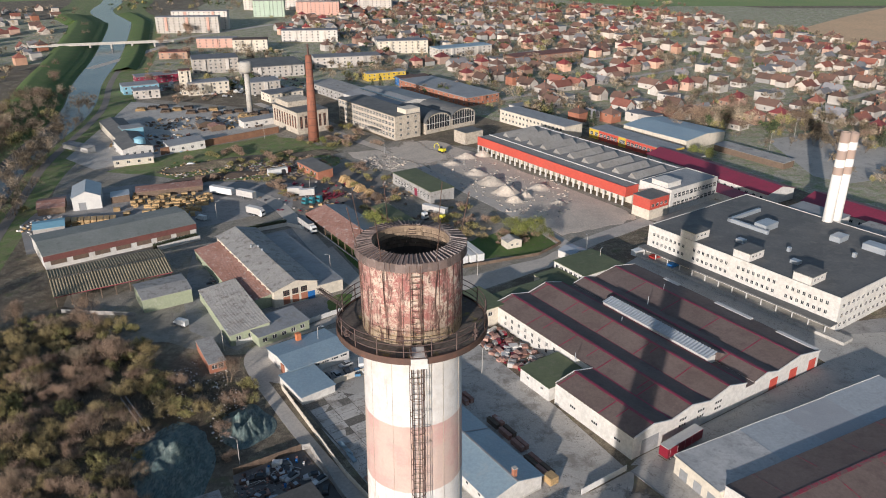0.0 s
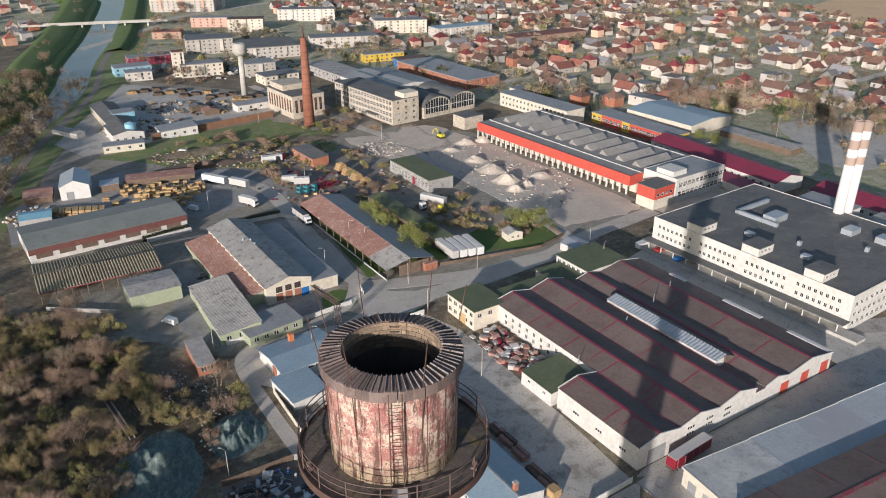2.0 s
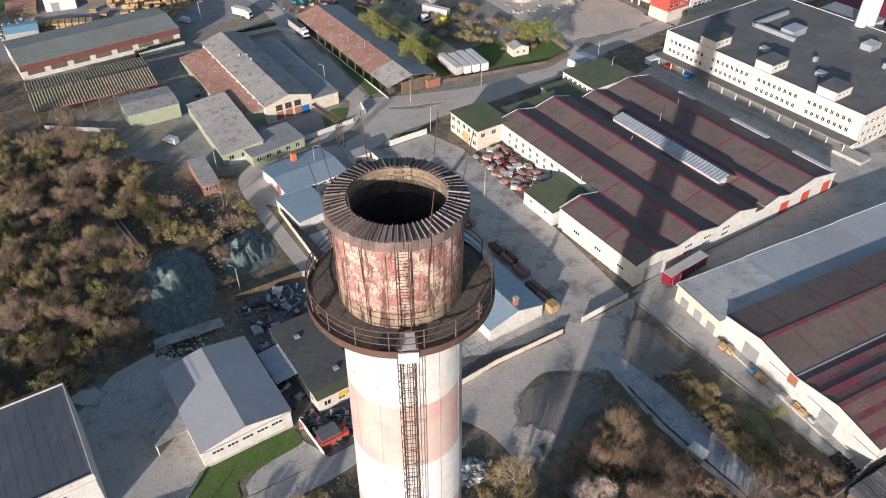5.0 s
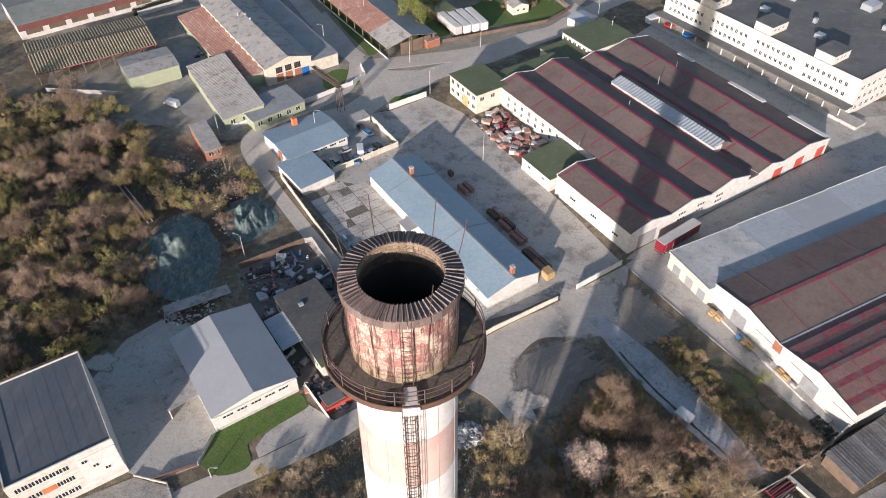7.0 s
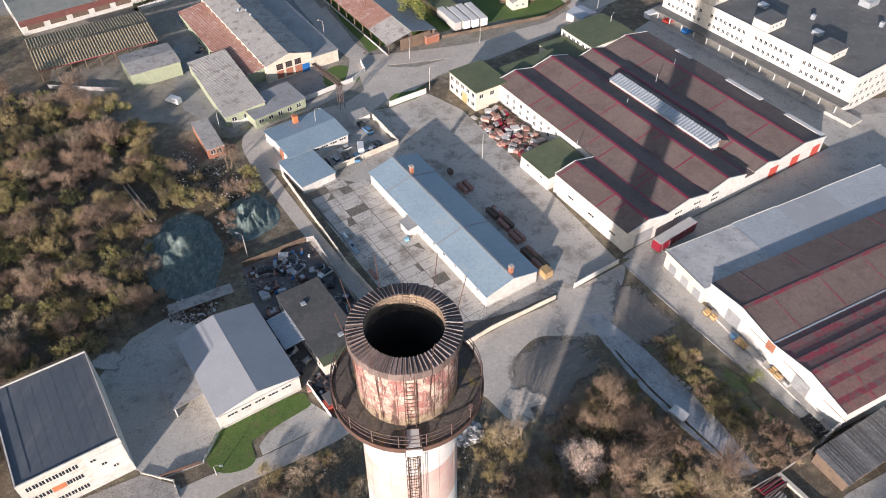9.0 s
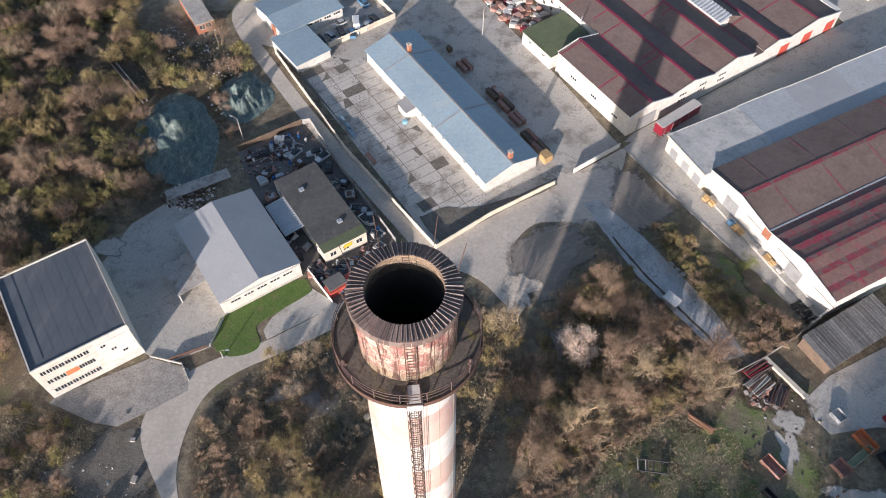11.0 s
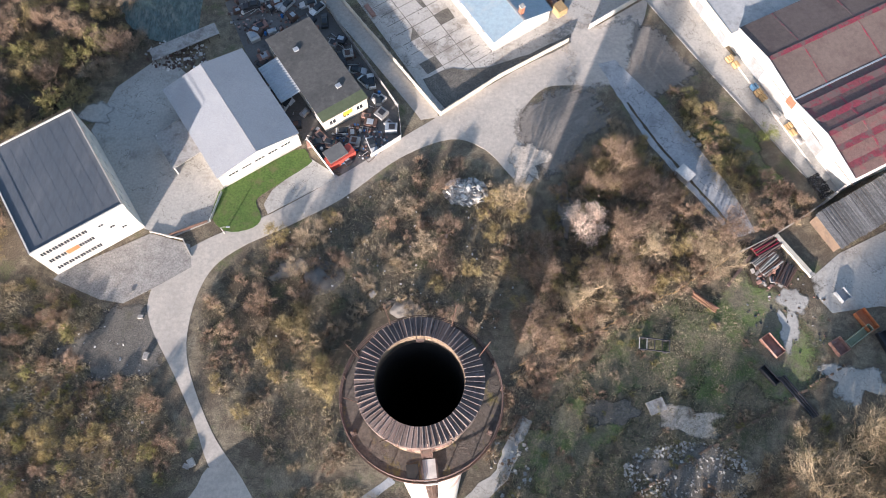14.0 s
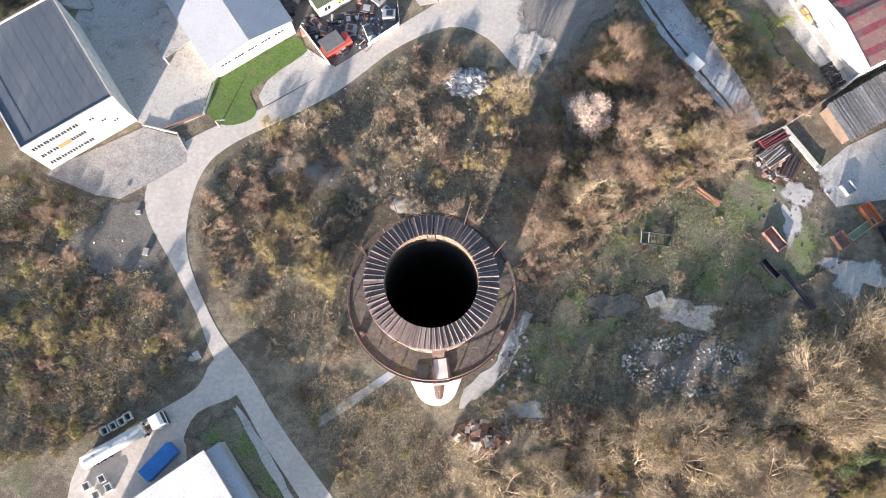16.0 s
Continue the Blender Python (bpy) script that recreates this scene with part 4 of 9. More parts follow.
def building(name, x, y, rz, w, l, h, kind, rise, wall, roof, label, over=0.35, z=0.0, corr=0.0, cat="building", parapet=0.0):
    """A walled box with a roof. kind: flat, gable (ridge along y), gablex (ridge along x), shed (rises to x=w), shedx (rises to y=l), barrel."""
    e = thing(name, x, y, z, rz, label, cat)
    o = over
    bm = bmesh.new()
    if kind == "flat":
        box(bm, 0, 0, 0, w, l, h)
        part("wall", bm, wall, e)
        bm = bmesh.new()
        if parapet:
            box(bm, 0.25, 0.25, h, w - 0.25, l - 0.25, h + 0.06)
            part("roof", bm, roof, e)
            bm = bmesh.new()
            box(bm, 0, 0, h, w, 0.25, h + parapet)
            box(bm, 0, l - 0.25, h, w, l, h + parapet)
            box(bm, 0, 0.25, h, 0.25, l - 0.25, h + parapet)
            box(bm, w - 0.25, 0.25, h, w, l - 0.25, h + parapet)
            part("parapet", bm, wall, e)
        else:
            box(bm, -o, -o, h, w + o, l + o, h + 0.22)
            part("roof", bm, roof, e)
        return e
    slopes = []
    if kind == "gable":
        prism(bm, [(0, 0), (w, 0), (w, h), (w / 2, h + rise), (0, h)], 0, l)
        s = rise / (w / 2)
        slopes = [(((-o, -o, h - o * s), (-o, l + o, h - o * s)), ((w / 2, -o, h + rise), (w / 2, l + o, h + rise))),
                  (((w + o, -o, h - o * s), (w + o, l + o, h - o * s)), ((w / 2, -o, h + rise), (w / 2, l + o, h + rise)))]
    elif kind == "gablex":
        prism(bm, [(0, 0), (l, 0), (l, h), (l / 2, h + rise), (0, h)], 0, w)
        for v in bm.verts:
            v.co = Vector((v.co.y, v.co.x, v.co.z))
        bmesh.ops.recalc_face_normals(bm, faces=bm.faces)
        s = rise / (l / 2)
        slopes = [(((-o, -o, h - o * s), (w + o, -o, h - o * s)), ((-o, l / 2, h + rise), (w + o, l / 2, h + rise))),
                  (((-o, l + o, h - o * s), (w + o, l + o, h - o * s)), ((-o, l / 2, h + rise), (w + o, l / 2, h + rise)))]
    elif kind == "shed":
        prism(bm, [(0, 0), (w, 0), (w, h + rise), (0, h)], 0, l)
        s = rise / w
        slopes = [(((-o, -o, h - o * s), (-o, l + o, h - o * s)), ((w + o, -o, h + rise + o * s), (w + o, l + o, h + rise + o * s)))]
    elif kind == "shedx":
        prism(bm, [(0, 0), (l, 0), (l, h + rise), (0, h)], 0, w)
        for v in bm.verts:
            v.co = Vector((v.co.y, v.co.x, v.co.z))
        bmesh.ops.recalc_face_normals(bm, faces=bm.faces)
        s = rise / l
        slopes = [(((-o, -o, h - o * s), (w + o, -o, h - o * s)), ((-o, l + o, h + rise + o * s), (w + o, l + o, h + rise + o * s)))]
    elif kind == "barrel":
        arc = [(w / 2 - w / 2 * math.cos(math.pi * i / 14), h + rise * math.sin(math.pi * i / 14)) for i in range(15)]
        prism(bm, [(0, 0), (w, 0)] + arc[::-1], 0, l)
        part("wall", bm, wall, e)
        bm = bmesh.new()
        outer = [(w / 2 + (a - w / 2) * 1.02, b + 0.25) for a, b in arc]
        prism(bm, arc + outer[::-1], -o, l + o)
        part("roof", bm, roof, e)
        return e
    part("wall", bm, wall, e)
    for p, q in slopes:
        bm = bmesh.new()
        if corr:
            ridged(bm, p, q, corr, corr * 0.16)
        else:
            sheet(bm, p, q, None)
        part("roof", bm, roof, e)
    return e


def strip_part(e, name, mat, a, b, width, h, label=""):
    """A thin bar or cap along a line."""
    a, b = Vector(a), Vector(b)
    d = (b - a).normalized()
    s = d.cross(Vector((0, 0, 1))).normalized() * width / 2
    bm = bmesh.new()
    v = [bm.verts.new(p + k) for k in (Vector((0, 0, 0)), Vector((0, 0, h))) for p in (a - s, a + s, b + s, b - s)]
    for f in ((0, 3, 2, 1), (4, 5, 6, 7), (0, 1, 5, 4), (1, 2, 6, 5), (2, 3, 7, 6), (3, 0, 4, 7)):
        bm.faces.new([v[i] for i in f])
    return part(name, bm, mat, e, label)


W_SMALL = window_mesh(1.0, 0.8)
W_MID = window_mesh(1.5, 1.4, 2)
W_LOW = window_mesh(2.2, 0.7, 3)
W_TALL = window_mesh(2.0, 2.4, 3, 3)
W_FACT = window_mesh(2.3, 2.1, 3, 2)
W_OFF = window_mesh(1.0, 1.3, 2)
W_BRICKY = window_mesh(2.2, 2.0, 4, 3, "steel")

M["office_roof"] = surf("blue_grey_felt_roof", (0.085, 0.098, 0.115), (0.11, 0.12, 0.135), (0.15, 0.155, 0.165), 0.1, 1.5, 0.6, 0.1, stains=(0.54, 0.8), stretch=(1.0, 0.25, 1.0))
# the three-storey office
office = building("office_building", -72.6, 39.9, 33, 18.2, 24, 10.8, "flat", 0, "white", "office_roof", "three-storey white office with strip windows and dark flat roof", parapet=0.35)
for z, n, u1 in ((1.6, 8, 9.6), (5.0, 3, 4.0), (8.3, 8, 9.6)):
    row(W_OFF, office, "f", 1.6, u1, n, z, 18.2, 24)
row(W_OFF, office, "f", 7.6, 9.6, 3, 5.0, 18.2, 24)
part("panel", boxed(4.6, -0.05, 4.9, 7.0, 0.0, 6.3), "orange", office, "blank orange sign board")
part("wall_panel", boxed(11.4, -0.16, 2.8, 18.1, 0.0, 9.6), "white_trim", office, "raised blank white wall panel")
for u, z in ((12.6, 8.2), (14.0, 6.0), (15.6, 4.0)):
    place("window", W_SMALL, office, "f", u, z, 18.2, 24).location.y = -0.2
for z in (0.9, 3.2, 4.4, 6.6, 7.7, 9.9, 10.3):
    part("cornice", boxed(0, -0.08, z, 11.2, 0.0, z + 0.12), "cream", office)
row(W_MID, office, "r", 3, 20, 6, 4.8, 18.2, 24)
row(W_MID, office, "r", 3, 20, 6, 8.0, 18.2, 24)
for a, b in (((0, 0, 11.15), (0, 24, 11.15)), ((0, 24, 11.15), (18.2, 24, 11.15)), ((18.2, 0, 11.15), (18.2, 24, 11.15))):
    part("parapet_rail", tubed([Vector(a) + Vector((0, 0, 0.45)), Vector(b) + Vector((0, 0, 0.45))], 0.05, 5), "rail_rust", office)
    for i in range(9):
        p = Vector(a).lerp(Vector(b), i / 8)
        part("rail_post", tubed([p, p + Vector((0, 0, 0.45))], 0.04, 4), "rail_rust", office)
for k in range(9):
    part("roof_seam", boxed(1.0 + k * 2.0, 0.3, 10.86, 1.05 + k * 2.0, 23.7, 10.875), "office_roof", office)

# the white hall with its porch
whall = building("hall", -42.6, 58.4, 33.5, 17.8, 23.6, 4.9, "gable", 1.65, "white", "slate_grey", "white gabled workshop hall with grey shingle roof", 0.25)
row(W_LOW, whall, "f", 3, 14.8, 5, 2.9, 17.8, 23.6)
part("plinth", boxed(0, -0.06, 0, 17.8, 0, 0.7), "concrete", whall)
part("fascia", boxed(0.2, -0.3, 4.4, 17.6, -0.04, 4.62), "white_trim", whall)
porch = thing("porch", 0, 0, 0, 0)
porch.parent = whall
bm = bmesh.new()
sheet(bm, ((-6.6, 7.5, 3.0), (-6.6, 16.5, 3.0)), ((-0.1, 7.5, 3.7), (-0.1, 16.5, 3.7)), None)
part("roof", bm, "pale_sheet", porch, "pale weathered lean-to roof")
for yy in (7.9, 12, 16.1):
    part("post", boxed(-6.4, yy - 0.1, 0, -6.2, yy + 0.1, 3.0), "white_trim", porch)
part("wall", boxed(-6.2, 15.9, 0, 0, 16.2, 3.2), "white", porch)

# flat-roofed garage with canopy, in the scrapyard
garage = building("garage_building", -22.9, 71.2, 33.5, 10.3, 23.6, 4.1, "flat", 0, "cream", "garage_felt", "cream garage with dark felt roof in the scrapyard", 0.2)
part("roof_edge", boxed(-0.2, -0.2, 4.32, 10.5, 2.2, 4.335), "green_roof", garage, "mossy strip along the roof edge")
for xx, yy in ((3.4, 17.5), (6.3, 5.0)):
    part("roof_hatch", boxed(xx, yy, 4.3, xx + 1.1, yy + 0.9, 4.7), "zinc", garage, "pale roof hatch")
row(W_MID, garage, "f", 2, 8.4, 3, 1.6, 10.3, 23.6)
row(W_MID, garage, "l", 3, 21, 6, 1.5, 10.3, 23.6)
part("sign", boxed(4.6, -0.1, 2.2, 6.6, 0, 3.4), "yellow", garage, "plain yellow sign panel")
canopy = thing("canopy", 0, 0, 0, 0)
canopy.parent = garage
bm = bmesh.new()
ridged(bm, ((-4.8, 9.0, 3.3), (-4.8, 19.0, 3.3)), ((-0.1, 9.0, 3.8), (-0.1, 19.0, 3.8)), 0.7, 0.08)
part("roof", bm, "zinc", canopy, "pale corrugated canopy")
for yy in (9.3, 14, 18.7):
    part("post", boxed(-4.7, yy - 0.07, 0, -4.55, yy + 0.07, 3.3), "steel", canopy)

# the long blue-roofed store with two brick chimneys
bhall = building("storehouse", 12.2, 91.1, 33.5, 14.7, 54, 3.9, "gable", 1.9, "white", "blue_roof", "long white storehouse with blue-grey sheet roof and brick chimneys", 0.4)
for yy in (20.5, 44.5):
    for s in (0, 1):
        strip_part(bhall, "roof_joint", "grey_roof", (-0.4 if s == 0 else 15.1, yy, 4.0), (7.35, yy, 5.98), 0.35, 0.05)
strip_part(bhall, "ridge_cap", "grey_roof", (7.35, -0.4, 5.9), (7.35, 54.4, 5.9), 0.5, 0.12)
for xx, yy in ((7.9, 1.6), (8.2, 45.8)):
    c = part("roof_chimney", boxed(xx - 0.45, yy - 0.45, 3.5, xx + 0.45, yy + 0.45, 7.9), "brick", bhall, "red brick chimney stack")
    part("cap", boxed(xx - 0.55, yy - 0.55, 7.9, xx + 0.55, yy + 0.55, 8.08), "concrete", c)
annex = thing("porch", 0, 0, 0, 0)
annex.parent = bhall
part("wall", boxed(-2.6, 30, 0, -0.02, 34, 2.6), "white", annex)
bm = bmesh.new()
sheet(bm, ((-3.0, 29.7, 2.6), (-3.0, 34.3, 2.6)), ((0, 29.7, 3.1), (0, 34.3, 3.1)), None)
part("roof", bm, "grey_roof", annex)
part("plinth", boxed(-0.05, -0.05, 0, 14.75, 54.05, 0.5), "concrete", bhall)
row(W_SMALL, bhall, "l", 4, 27, 6, 2.2, 14.7, 54)

# the small workshop by the car yard
ws = building("workshop", -40.6, 143.5, 36.5, 18.8, 15.4, 3.4, "gablex", 0.9, "white", "blue_roof", "low white workshop with grey-blue sheet roof", 0.4)
row(W_LOW, ws, "f", 2, 17, 6, 2.0, 18.8, 15.4)
part("roof_chimney", boxed(8.6, 13.0, 3.5, 10.0, 14.4, 6.0), "orange", ws, "short orange brick chimney")
part("buttress", boxed(-0.3, 4, 0, 0.0, 6, 3.0), "brick", ws)
ws2 = building("shed", -35.6, 131.8, 38, 10.2, 12.6, 2.5, "shedx", 0.5, "white", "blue_roof", "flat grey-roofed shed beside a wall", 0.3)
building("hut", -24.3, 163.2, 36, 5.5, 3.6, 2.3, "shedx", 0.3, "white_trim", "pale_sheet", "small pale cabin in the car yard", 0.15)

# the big production hall
hall = thing("factory_hall", 47.4, 109.2, 0, 33, "white factory hall with brown multi-gabled roof and red ridges", "factory hall")
bays = [(0, 13.4, 28, 6.2, 7.6), (13.4, 28.0, 73.5, 6.2, 7.7), (28.0, 42.2, 73.5, 6.3, 8.1), (46.2, 56.2, 72, 5.2, 6.5), (56.2, 76, 72, 5.2, 6.9)]
for x0, x1, ln, he, hr in bays:
    xm = (x0 + x1) / 2
    bm = bmesh.new()
    prism(bm, [(x0, 0), (x1, 0), (x1, he), (xm, hr), (x0, he)], 0, ln)
    part("wall", bm, "white", hall)
    for ex in (x0, x1):
        bm = bmesh.new()
        sheet(bm, ((ex, -0.02, he), (ex, ln, he)), ((xm, -0.02, hr), (xm, ln, hr)), None, 0.14)
        part("roof", bm, "brown_roof", hall)
    strip_part(hall, "ridge_cap", "magenta", (xm, 0, hr + 0.1), (xm, ln, hr + 0.1), 0.9, 0.08, "dark red ridge capping")
    if x1 < 45:
        strip_part(hall, "valley_gutter", "magenta", (x1, 0, he + 0.08), (x1, ln, he + 0.08), 0.5, 0.12, "dark red valley gutter")
    for yy in range(12, int(ln), 15):
        strip_part(hall, "roof_seam", "magenta", (x0, yy, he + 0.16), (xm, yy, hr + 0.15), 0.35, 0.03)
    # the shaped front parapet
    for ex in (x0, x1):
        strip_part(hall, "parapet", "white_trim", (ex, -0.12, he + 0.05), (xm, -0.12, hr + 0.05), 0.3, 0.4)
        strip_part(hall, "verge", "white_trim", (ex, ln + 0.1, he + 0.05), (xm, ln + 0.1, hr + 0.05), 0.3, 0.25)
bm = bmesh.new()
box(bm, 42.2, 0, 0, 46.2, 72, 5.0)
part("wall", bm, "white", hall)
part("roof", boxed(42.2, 0, 5.0, 46.2, 72, 5.15), "brown_roof", hall)
# the roof lantern with ribbed glazing
lantern = thing("roof_lantern", 0, 0, 0, 0)
lantern.parent = hall
part("body", boxed(42.6, 13, 5.15, 45.9, 54, 7.4), "white", lantern)
bm = bmesh.new()
ridged(bm, ((42.3, 12.8, 7.35), (42.3, 54.2, 7.35)), ((46.2, 12.8, 8.3), (46.2, 54.2, 8.3)), 1.1, 0.16)
part("glazing", bm, "zinc", lantern, "pale ribbed skylight glazing")
bm = bmesh.new()
prism(bm, [(46.2, 5.2), (50.2, 5.6), (50.2, 6.4), (46.2, 8.2)], 12.8, 54.2)
part("back", bm, "brown_roof", lantern)
for y0, y1 in ((0.5, 13.5), (22.5, 36), (51, 57.5)):
    part("roof_light", boxed(74.6, y0, 5.3, 76.2, y1, 5.75), "white_trim", hall, "white sheet over the eave")
place("door", shutter_mesh(6.0, 4.2, "grey_roof"), hall, "f", 6.0, 0.05, 76, 72)
for u in (55, 64, 73):
    place("door", shutter_mesh(3.4, 3.4, "red"), hall, "f", u, 0.05, 76, 72)
for u in (17.6, 24.4, 31.2):
    for z in (2.6, 4.4):
        for k in (-0.9, 0, 0.9):
            place("window", window_mesh(0.8, 0.9, 1), hall, "f", u + k, z, 76, 72)
me = window_mesh(2.2, 0.8, 3)
for u in (5, 13, 21):
    place("window", me, hall, "l", u, 2.4, 76, 72)
for i in range(8):
    for z in (1.4, 3.6):
        ob = place("window", W_OFF, hall, "l", 44 + i * 3.3, z, 76, 72)
        ob.location.x = 13.4
for u in (12, 38, 55, 66):
    part("vent_pipe", tubed([(u, 30 + u * 0.3, 6), (u, 30 + u * 0.3, 8.9)], 0.1, 8), "zinc", hall)
for yy, x0, x1 in ((14, 13.4, 28), (33, 13.4, 28), (52, 13.4, 42.2), (24, 28, 42.2), (8, 0, 13.4), (64, 20.7, 35)):
    for bx0, bx1, ln, he, hr in bays[:3]:
        if x0 <= bx0 and bx1 <= x1:
            strip_part(hall, "roof_seam", "magenta", (bx0 + 0.3, yy, he + 0.16), ((bx0 + bx1) / 2, yy, hr + 0.15), 0.35, 0.03)

annex = building("annex", *(Matrix.Rotation(radians(33), 2) @ Vector((-0.9, 29.4)) + Vector((47.4, 109.2))), 33, 13.4, 12.2, 4.2, "shed", 0.5, "white", "green_roof", "white lean-to annex with mossy green roof", 0.3)
row(W_SMALL, annex, "l", 3, 9, 2, 2.2, 13.4, 12.2)
g = Matrix.Rotation(radians(33), 2)
o = Vector((47.4, 109.2))
wing = building("office_wing", *(g @ Vector((4.2, 71)) + o), 33, 12, 14.5, 6.6, "flat", 0, "cream", "green_roof", "two-storey cream wing with green roof and wooden gate", 0.35)
for z in (1.2, 4.2):
    row(W_MID, wing, "l", 1.6, 13, 5, z, 12, 14.5)
row(W_MID, wing, "f", 2, 6, 2, 4.0, 12, 14.5)
place("door", shutter_mesh(3, 3.2, "timber"), wing, "l", 6, 0.05, 12, 14.5)
building("office_wing", *(g @ Vector((16.25, 73.8)) + o), 33, 24.2, 5.6, 6.0, "flat", 0, "cream", "green_roof", "narrow cream wing with mossy green roof", 0.3)
building("office_wing", *(g @ Vector((40.6, 72.3)) + o), 33, 10.6, 13.6, 4.6, "flat", 0, "cream", "green_roof", "low cream link building with green roof", 0.25)
w2 = building("office_wing", *(g @ Vector((51.6, 72.4)) + o), 33, 18.4, 15.6, 6.6, "flat", 0, "white", "green_roof", "white annex with green roof beside the hall", 0.35)
row(W_MID, w2, "l", 2, 14, 6, 4.2, 18.4, 15.6)
building("garage_building", *(g @ Vector((66, 94)) + o), 40, 8, 7, 3.0, "gable", 0.8, "white", "zinc", "small shed with pale sheet roof", 0.3)

# the flat-roofed annex along the warehouse
M["dusty_roof"] = surf("dusty_pale_felt_roof", (0.50, 0.495, 0.48), (0.38, 0.38, 0.375), (0.26, 0.255, 0.25), 0.16, 1.2, 0.85, 0.1, stains=(0.52, 0.75))
M["pale_felt"] = surf("pale_blue_grey_felt", (0.40, 0.43, 0.45), (0.35, 0.375, 0.395), (0.29, 0.30, 0.31), 0.12, 1.2, 0.8, 0.1, stains=(0.55, 0.8))
anx = thing("annex", 63.6, 92.8, 0, -63.2, "low flat-roofed annex with dusty grey roof sections beside the warehouse", "annex")
part("wall", boxed(-13.8, -1.2, 0, -0.1, 72, 4.8), "cream", anx)
for y0, y1, x0, m in ((-1.5, 19.5, -14.1, "dusty_roof"), (19.5, 34, -14.3, "pale_felt"), (34, 50, -14.1, "slate_grey"), (50, 72.3, -14.3, "pale_felt")):
    part("roof", boxed(x0, y0, 4.8, -0.1, y1 - 0.02, 5.1 if y0 < 19 else 5.04), m, anx, "flat felt roof section")
    part("roof_edge", boxed(x0 - 0.12, y0, 4.7, x0, y1 - 0.02, 5.18), "white_trim", anx)
part("roof_edge", boxed(-14.1, -1.62, 4.7, -0.1, -1.5, 5.18), "cream", anx)
for x0 in (-12, -7.6, -3.4):
    part("door", boxed(x0, -1.27, 0.05, x0 + 2.4, -1.2, 2.7), "grey_roof", anx, "grey sheet door")
for y0 in range(6, 70, 7):
    part("window", boxed(-13.86, y0, 1.6, -13.8, y0 + 2.6, 2.8), "glass", anx)

# the warehouse across the concrete yard
M["worn_band"] = surf("flaking_dark_red_band", (0.27, 0.035, 0.06), (0.20, 0.06, 0.065), (0.155, 0.105, 0.095), 0.16, 1.4, 0.7, 0.1, stains=(0.47, 0.56), grain=0.45)
M["red_brown_roof"] = surf("red_brown_felt_roof", (0.19, 0.115, 0.10), (0.15, 0.095, 0.085), (0.24, 0.075, 0.08), 0.1, 1.6, 0.85, 0.12, stains=(0.52, 0.66), grain=0.4)
wh = thing("warehouse", 63.6, 92.8, 0, -63.2, "white warehouse with brown and dark red gabled roof", "warehouse")
for k, (x0, x1, he, hr, roof) in enumerate([(0, 19.5, 6.3, 7.75, "brown_roof"), (19.5, 39.2, 6.3, 7.9, "red_brown_roof")]):
    xm = (x0 + x1) / 2
    bm = bmesh.new()
    prism(bm, [(x0, 0), (x1, 0), (x1, he), (xm, hr), (x0, he)], 0, 66)
    part("wall", bm, "white", wh)
    for ex in (x0, x1):
        bm = bmesh.new()
        sheet(bm, ((ex, -0.3, he), (ex, 66.3, he)), ((xm, -0.3, hr), (xm, 66.3, hr)), None, 0.14)
        part("roof", bm, roof, wh)
        strip_part(wh, "verge", "white_trim", (ex, -0.32, he + 0.1), (xm, -0.32, hr + 0.1), 0.16, 0.22)
    for yy in (8, 22, 36, 50):
        for ex in (x0, x1):
            strip_part(wh, "roof_seam", "worn_band", (ex, yy, he + 0.16), (xm, yy, hr + 0.15), 0.5 if k else 0.3, 0.03)
    strip_part(wh, "ridge_cap", "worn_band", (xm, -0.3, hr + 0.12), (xm, 66, hr + 0.12), 1.0, 0.06, "dark red ridge capping")
    if k:
        for f in (0.3, 0.7):
            for ex in (x0, x1):
                strip_part(wh, "roof_band", "worn_band", (ex + (xm - ex) * f, 0, he + (hr - he) * f + 0.16), (ex + (xm - ex) * f, 66, he + (hr - he) * f + 0.16), 2.3, 0.03, "flaking dark red painted roof band")
strip_part(wh, "step_flashing", "zinc", (19.5, -0.3, 6.4), (19.5, 66, 6.4), 0.35, 0.2)
for u in (8.3, 28.6):
    place("door", shutter_mesh(4.0, 3.6, "grey_roof"), wh, "f", u, 0.6, 39, 66)
part("loading_dock", boxed(3, -1.6, 0, 36, 0, 0.6), "concrete", wh)
part("brick_patch", boxed(18.0, -0.06, 3.6, 20.2, 0, 6.2), "brick", wh, "exposed brick patch")
for u in (13, 23, 34):
    part("cable_tray", boxed(u, -0.06, 4.4, u + 6, 0, 4.5), "steel", wh)

# the white factory office block with roof huts
wo = building("factory_building", 125.5, 170, 35, 62, 76, 12, "flat", 0, "white", "dark_roof", "large white three-storey factory with dark flat roof", parapet=0.3)
for z in (5.2, 8.4):
    for g0 in range(4):
        for i in range(8):
            place("window", W_OFF, wo, "l", 4 + g0 * 18.5 + i * 1.95, z, 62, 76)
for z in (1.6, 4.8, 8.2):
    row(W_MID, wo, "f", 2.5, 58, 20, z, 62, 76)
part("canopy", boxed(-4.2, -0.5, 3.5, 0, 77, 3.9), "dark_roof", wo, "dark loading canopy along the ground floor")
for i in range(14):
    part("canopy_post", boxed(-3.9, 1 + i * 5.6, 0, -3.6, 1.3 + i * 5.6, 3.5), "white_trim", wo)
part("loading_dock", boxed(-5.2, -6, 0, -0.02, 77, 1.1), "concrete", wo, "pale concrete loading ramp")
